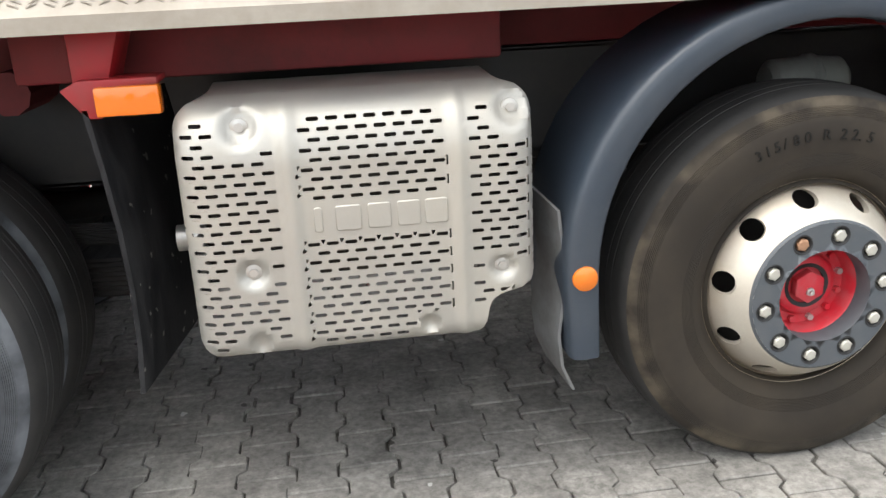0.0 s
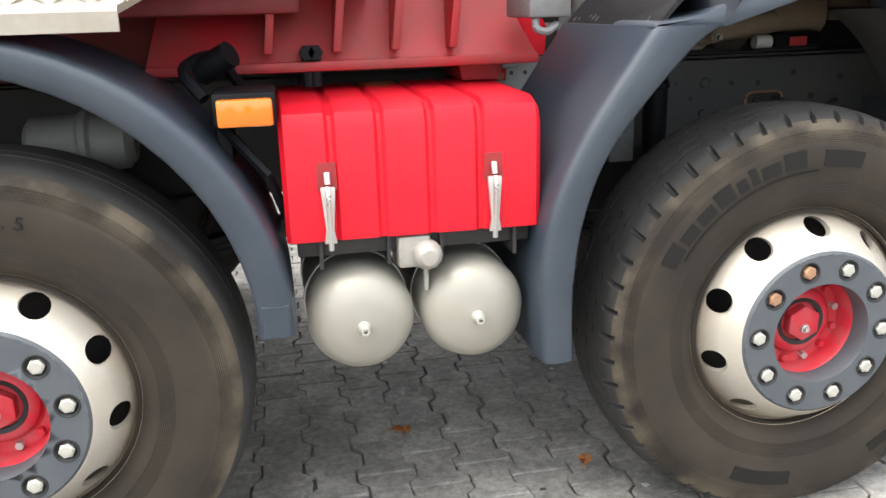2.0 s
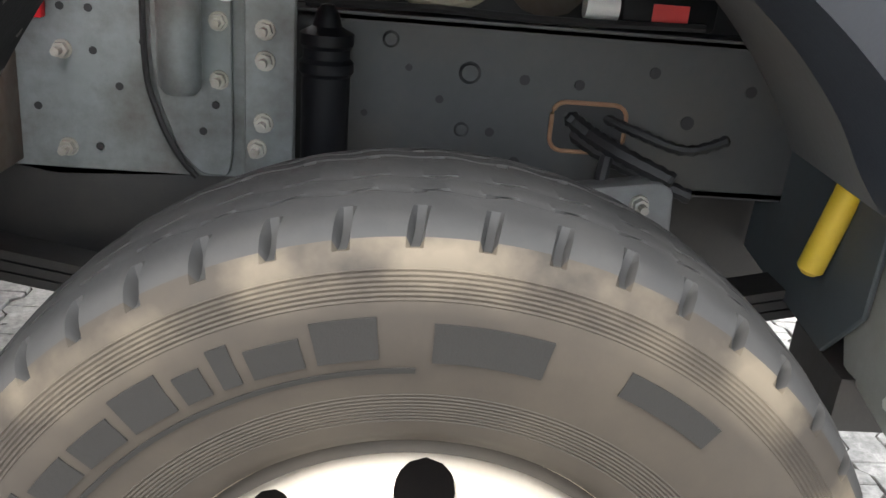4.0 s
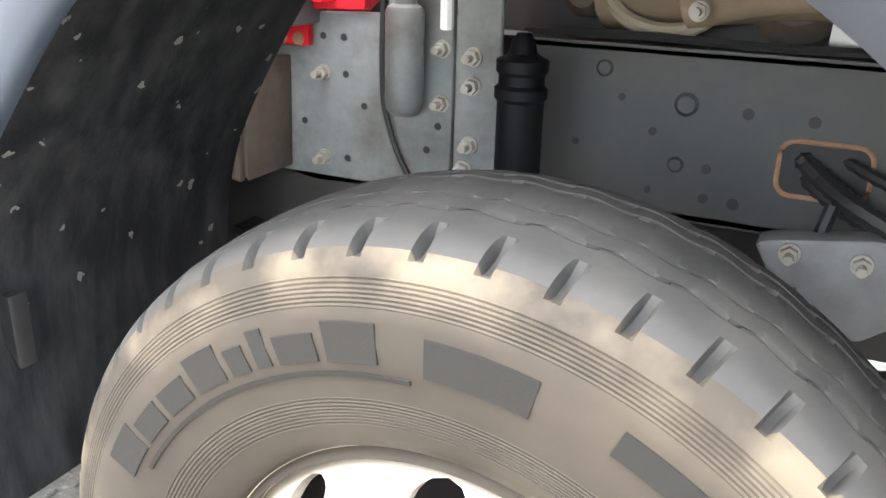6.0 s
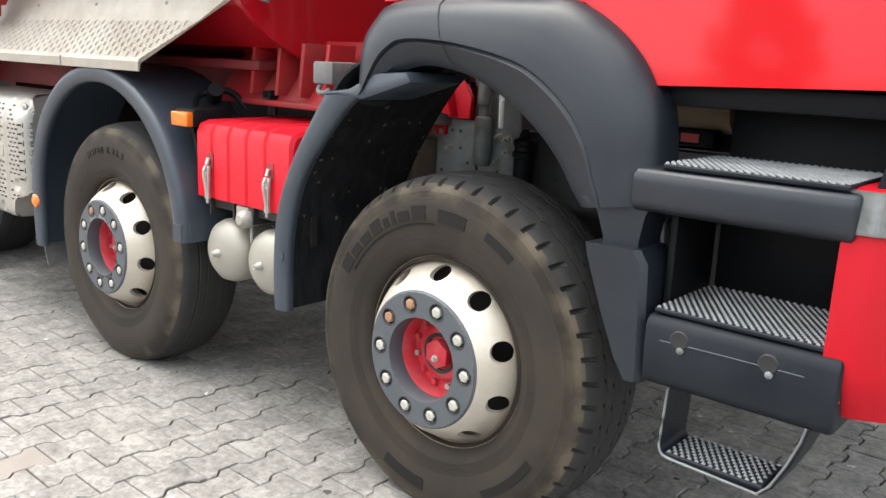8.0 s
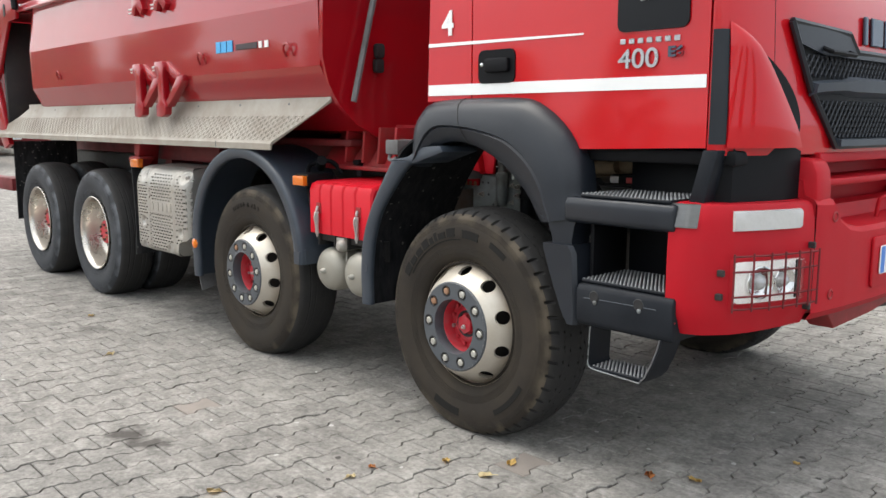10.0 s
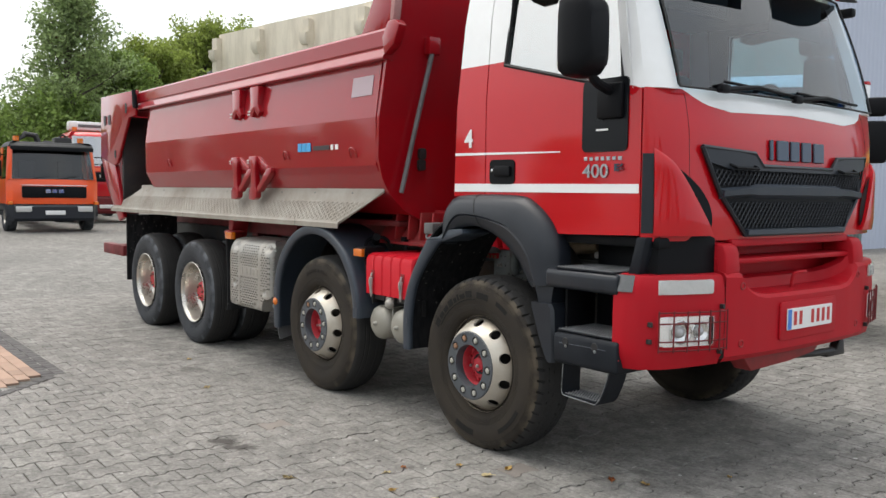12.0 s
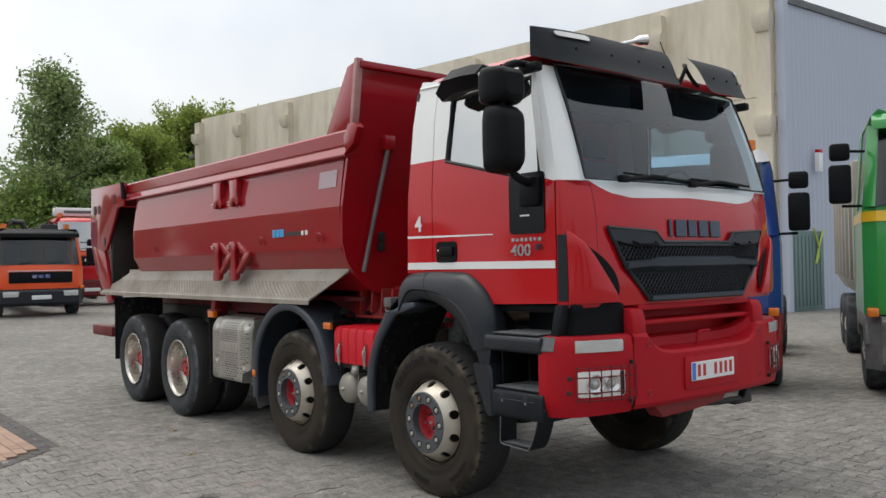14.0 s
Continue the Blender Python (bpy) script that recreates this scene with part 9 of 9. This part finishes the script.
        mx.data_type = "RGBA"
        l.new(mr.outputs[0], mx.inputs["Factor"])
        l.new(col, mx.inputs["A"])
        mx.inputs["B"].default_value = (0.035, 0.03, 0.026, 1)
        col = mx.outputs["Result"]
    if far:
        br = n.new("ShaderNodeTexBrick")
        br.inputs["Color1"].default_value, br.inputs["Color2"].default_value, br.inputs["Mortar"].default_value = (1, 1, 1, 1), (0.86, 0.86, 0.86, 1), (0.62, 0.62, 0.62, 1)
        br.inputs["Scale"].default_value = 1.0
        br.inputs["Mortar Size"].default_value = 0.008
        br.inputs["Brick Width"].default_value, br.inputs["Row Height"].default_value = PY, PX
        mp = n.new("ShaderNodeMapping")
        mp.inputs["Rotation"].default_value = (0, 0, radians(90))
        l.new(geo.outputs["Position"], mp.inputs["Vector"])
        l.new(mp.outputs[0], br.inputs["Vector"])
        mu = n.new("ShaderNodeMix")
        mu.data_type, mu.blend_type = "RGBA", "MULTIPLY"
        mu.inputs["Factor"].default_value = 1.0
        l.new(col, mu.inputs["A"])
        l.new(br.outputs["Color"], mu.inputs["B"])
        col = mu.outputs["Result"]
    l.new(col, b.inputs["Base Color"])
    return m


STONE, STONE_FAR = stone_mat("grey_paving_stone", False), stone_mat("grey_paving_far", True)
STONE_PINK = mat("pinkish_paving_stone", (0.205, 0.180, 0.160), 0.8, var=0.35, scale=9, bump=0.0016, grain=140, rnd=0.12)

bm = bmesh.new()
gx = [-300, -120, -60, -40, -30, -20, -14.0, -9.0, 7.0, 12, 40, 120, 300]
gy = [-300, -60, -20, -7.0, 10.0, 14, 30, 60, 300]
grid = [[bm.verts.new((x, y, (rise(max(x, -60)) if x < -9 else 0.0) - (0.014 if -9 <= x <= 7 and -7 <= y <= 10 else 0.004))) for y in gy] for x in gx]
for i in range(len(gx) - 1):
    for j in range(len(gy) - 1):
        bm.faces.new((grid[i][j], grid[i + 1][j], grid[i + 1][j + 1], grid[i][j + 1]))
ground = part("ground", bm, STONE_FAR, None, "wide grey paved yard", kind="structure", category="ground")
ground.data.materials.append(JOINT)
for p in ground.data.polygons:
    c = p.center
    if -9 < c.x < 7 and -7 < c.y < 10:
        p.material_index = 1


def patch_in(x, y):
    """The reddish patch beside the yard: past two edges that meet at a corner."""
    return y < -2.80 and x < -3.60 + (-2.80 - y) * 0.92 and x > -9.0


def flank(y):
    a = abs(y)
    return float(np.interp(a, [0.036, 0.0615], [0.0605, 0.0885]))


LINE = [0.0955, 0.0615, 0.036, -0.036, -0.0615, -0.0955]
OUT = [(flank(y) - 0.003, y) for y in LINE] + [(-flank(y) + 0.003, y) for y in LINE[::-1]]


def stone_geo(dz, tilt_x, tilt_y, full=True):
    """One double-T stone: top, worn edge, sides."""
    rings = [[(x * 0.955, y * 0.965, 0.0) for x, y in OUT], [(x, y, -0.0035) for x, y in OUT]]
    if full:
        rings.append([(x, y, -0.016) for x, y in OUT])
    return [[(x, y, z + dz + tilt_x * x + tilt_y * y) for x, y, z in r] for r in rings]


paving = thing("paving", "grey interlocking concrete paving stones of the yard", "paving", kind="structure")
variants = []
rng = random.Random(4)
for k in range(6):
    bm = bmesh.new()
    rings = stone_geo(rng.uniform(-0.0012, 0.0012), rng.uniform(-0.012, 0.012), rng.uniform(-0.012, 0.012))
    rows = loft(bm, rings, caps=False)
    bm.faces.new(rows[0])
    bmesh.ops.recalc_face_normals(bm, faces=bm.faces)
    me = bpy.data.meshes.new("paving_stone")
    bm.to_mesh(me)
    bm.free()
    me.materials.append(STONE)
    variants.append(me)
near_mesh_pink = variants[0].copy()
near_mesh_pink.materials.clear()
near_mesh_pink.materials.append(STONE_PINK)
verts, faces = [], []
count = 0
for i in range(int(-9 / PX) - 1, int(7 / PX) + 2):
    for j in range(int(-7 / PY) - 1, int(10 / PY) + 2):
        x = i * PX + 0.004 * math.sin(j * 0.9 + i)
        y = (j + (0.5 if i % 2 else 0.0)) * PY + 0.004 * math.sin(i * 1.7)
        if patch_in(x, y):
            continue
        if -3.5 < x < 2.3 and -2.55 < y < -1.25 and count < 300:
            pink = rng.random() < 0.008
            o = new("paving_stone", near_mesh_pink if pink else variants[rng.randrange(6)])
            o.location = (x, y, rng.uniform(-0.001, 0.001))
            o.parent = paving
            count += 1
            continue
        base = len(verts)
        near = math.hypot(x + 0.5, y + 1.5) < 6.0
        rings = stone_geo(rng.uniform(-0.002, 0.002), rng.uniform(-0.014, 0.014), rng.uniform(-0.014, 0.014), near)
        for r in rings:
            verts += [(x + a, y + b, c) for a, b, c in r]
        n = len(OUT)
        faces.append(tuple(range(base + n - 1, base - 1, -1)))
        for q in range(len(rings) - 1):
            for k in range(n):
                k2 = (k + 1) % n
                faces.append((base + q * n + k, base + q * n + k2, base + (q + 1) * n + k2, base + (q + 1) * n + k))
me = bpy.data.meshes.new("paving_field")
me.from_pydata(verts, [], faces)
me.materials.append(STONE)
field = new("paving_field", me)
field.parent = paving
tagged(field, kind="stuff")

# reddish patch with a dark edging
red_pave = thing("brick_paving", "reddish block paving with a dark cobble edge", "paving", kind="structure")
BRICKS = mat("reddish_block_paving", (0.34, 0.225, 0.165), 0.8, var=0.2, scale=4, bump=0.0015, grain=120, island=0.2, dirt=0.3, dirt_col=(0.26, 0.21, 0.17))
EDGE = mat("dark_edge_cobble", (0.075, 0.07, 0.068), 0.8, var=0.25, scale=8, bump=0.002, grain=90, island=0.2, rnd=0.2)
verts, faces = [], []
for j in range(40):
    for i in range(70):
        x, y = -8.9 + i * 0.205 + (0.1025 if j % 2 else 0), -2.90 - j * 0.104
        if not patch_in(x + 0.12, y + 0.02):
            continue
        b0, z = len(verts), 0.004 + rng.uniform(-0.0015, 0.0015)
        for s_, zz in ((1.0, z), (1.04, z - 0.004), (1.04, -0.014)):
            verts += [(x - 0.0975 * s_, y - 0.047 * s_, zz), (x + 0.0975 * s_, y - 0.047 * s_, zz), (x + 0.0975 * s_, y + 0.047 * s_, zz), (x - 0.0975 * s_, y + 0.047 * s_, zz)]
        faces.append((b0, b0 + 1, b0 + 2, b0 + 3))
        for q in (0, 4):
            for k in range(4):
                faces.append((b0 + q + k, b0 + q + (k + 1) % 4, b0 + q + 4 + (k + 1) % 4, b0 + q + 4 + k))
me = bpy.data.meshes.new("paving_bricks")
me.from_pydata(verts, [], faces)
me.materials.append(BRICKS)
o = new("paving_bricks", me)
o.parent = red_pave
tagged(o, kind="stuff")
bm = bmesh.new()
box(bm, -0.048, 0.048, -0.048, 0.048, -0.014, 0.006, 0.008, 1)
me = bpy.data.meshes.new("edge_cobble")
bm.to_mesh(me)
bm.free()
me.materials.append(EDGE)
for k in range(52):
    for row in range(2):
        o = new("edge_cobble", me)
        o.location = (-3.62 - k * 0.102 - 0.05 * row, -2.79 + 0.10 * row - 0.02, rng.uniform(-0.002, 0.002))
        o.rotation_euler = (0, 0, rng.uniform(-0.08, 0.08))
        o.parent = red_pave
for k in range(24):
    o = new("edge_cobble", me)
    o.location = (-3.52 + k * 0.069, -2.83 - k * 0.075, rng.uniform(-0.002, 0.002))
    o.rotation_euler = (0, 0, 0.8 + rng.uniform(-0.08, 0.08))
    o.parent = red_pave

# fallen leaves
LEAVES = [mat("yellow_dry_leaf", (0.50, 0.33, 0.10), 0.7, var=0.3, scale=30, bump=0.001), mat("orange_dry_leaf", (0.45, 0.17, 0.05), 0.7, var=0.3, scale=30, bump=0.001), mat("pale_dry_leaf", (0.55, 0.45, 0.25), 0.7, var=0.3, scale=30, bump=0.001)]
leaf_me = []
for k, m in enumerate(LEAVES):
    bm = bmesh.new()
    n = 10
    rim = []
    for i in range(n):
        a = 2 * math.pi * i / n
        r = 0.028 * (1 + 0.35 * math.cos(a)) * (1 + 0.12 * math.sin(5 * a + k))
        rim.append(bm.verts.new((r * math.cos(a), r * 0.7 * math.sin(a), 0.004 + 0.010 * math.cos(2 * a + k) ** 2)))
    c = bm.verts.new((0, 0, 0.004))
    for i in range(n):
        bm.faces.new((c, rim[i], rim[(i + 1) % n]))
    tube(bm, [(0.035, 0, 0.008), (0.06, 0.005, 0.004)], 0.0015, 4)
    bmesh.ops.solidify(bm, geom=bm.faces[:], thickness=0.001)
    me = bpy.data.meshes.new("fallen_leaf")
    bm.to_mesh(me)
    bm.free()
    me.materials.append(m)
    leaf_me.append(me)
spots = [(0.03, -1.78, 1), (0.06, -1.90, 2), (0.416, -1.327, 0), (0.20, -1.50, 0), (0.42, -1.50, 2), (0.95, -1.42, 1), (1.05, -0.90, 0), (0.88, -0.98, 1), (1.15, -1.60, 1), (1.62, -1.0, 1), (0.55, -1.95, 2), (0.30, -2.05, 0), (1.25, -0.42, 0), (-0.95, -0.55, 1), (-0.45, -0.85, 1), (2.1, -0.6, 0), (2.6, 0.2, 1), (0.75, -1.75, 2), (-2.45, -1.9, 2), (-3.6, -1.6, 0), (0.9, -2.2, 0), (1.9, -1.9, 2), (-0.2, -2.4, 2), (1.45, -2.4, 1), (3.0, 1.4, 0)]
for x, y, k in spots:
    o = new("fallen_leaf", leaf_me[k])
    s_ = rng.uniform(0.7, 1.2)
    o.matrix_basis = pose(x, y, 0.001, rng.uniform(-8, 8), rng.uniform(-8, 8), rng.uniform(0, 360)) @ Matrix.Scale(s_, 4)
    tagged(o, ("dry yellow leaf fallen on the paving", "dry orange leaf fallen on the paving", "pale dry leaf fallen on the paving")[k], "leaf", "fallen leaves")
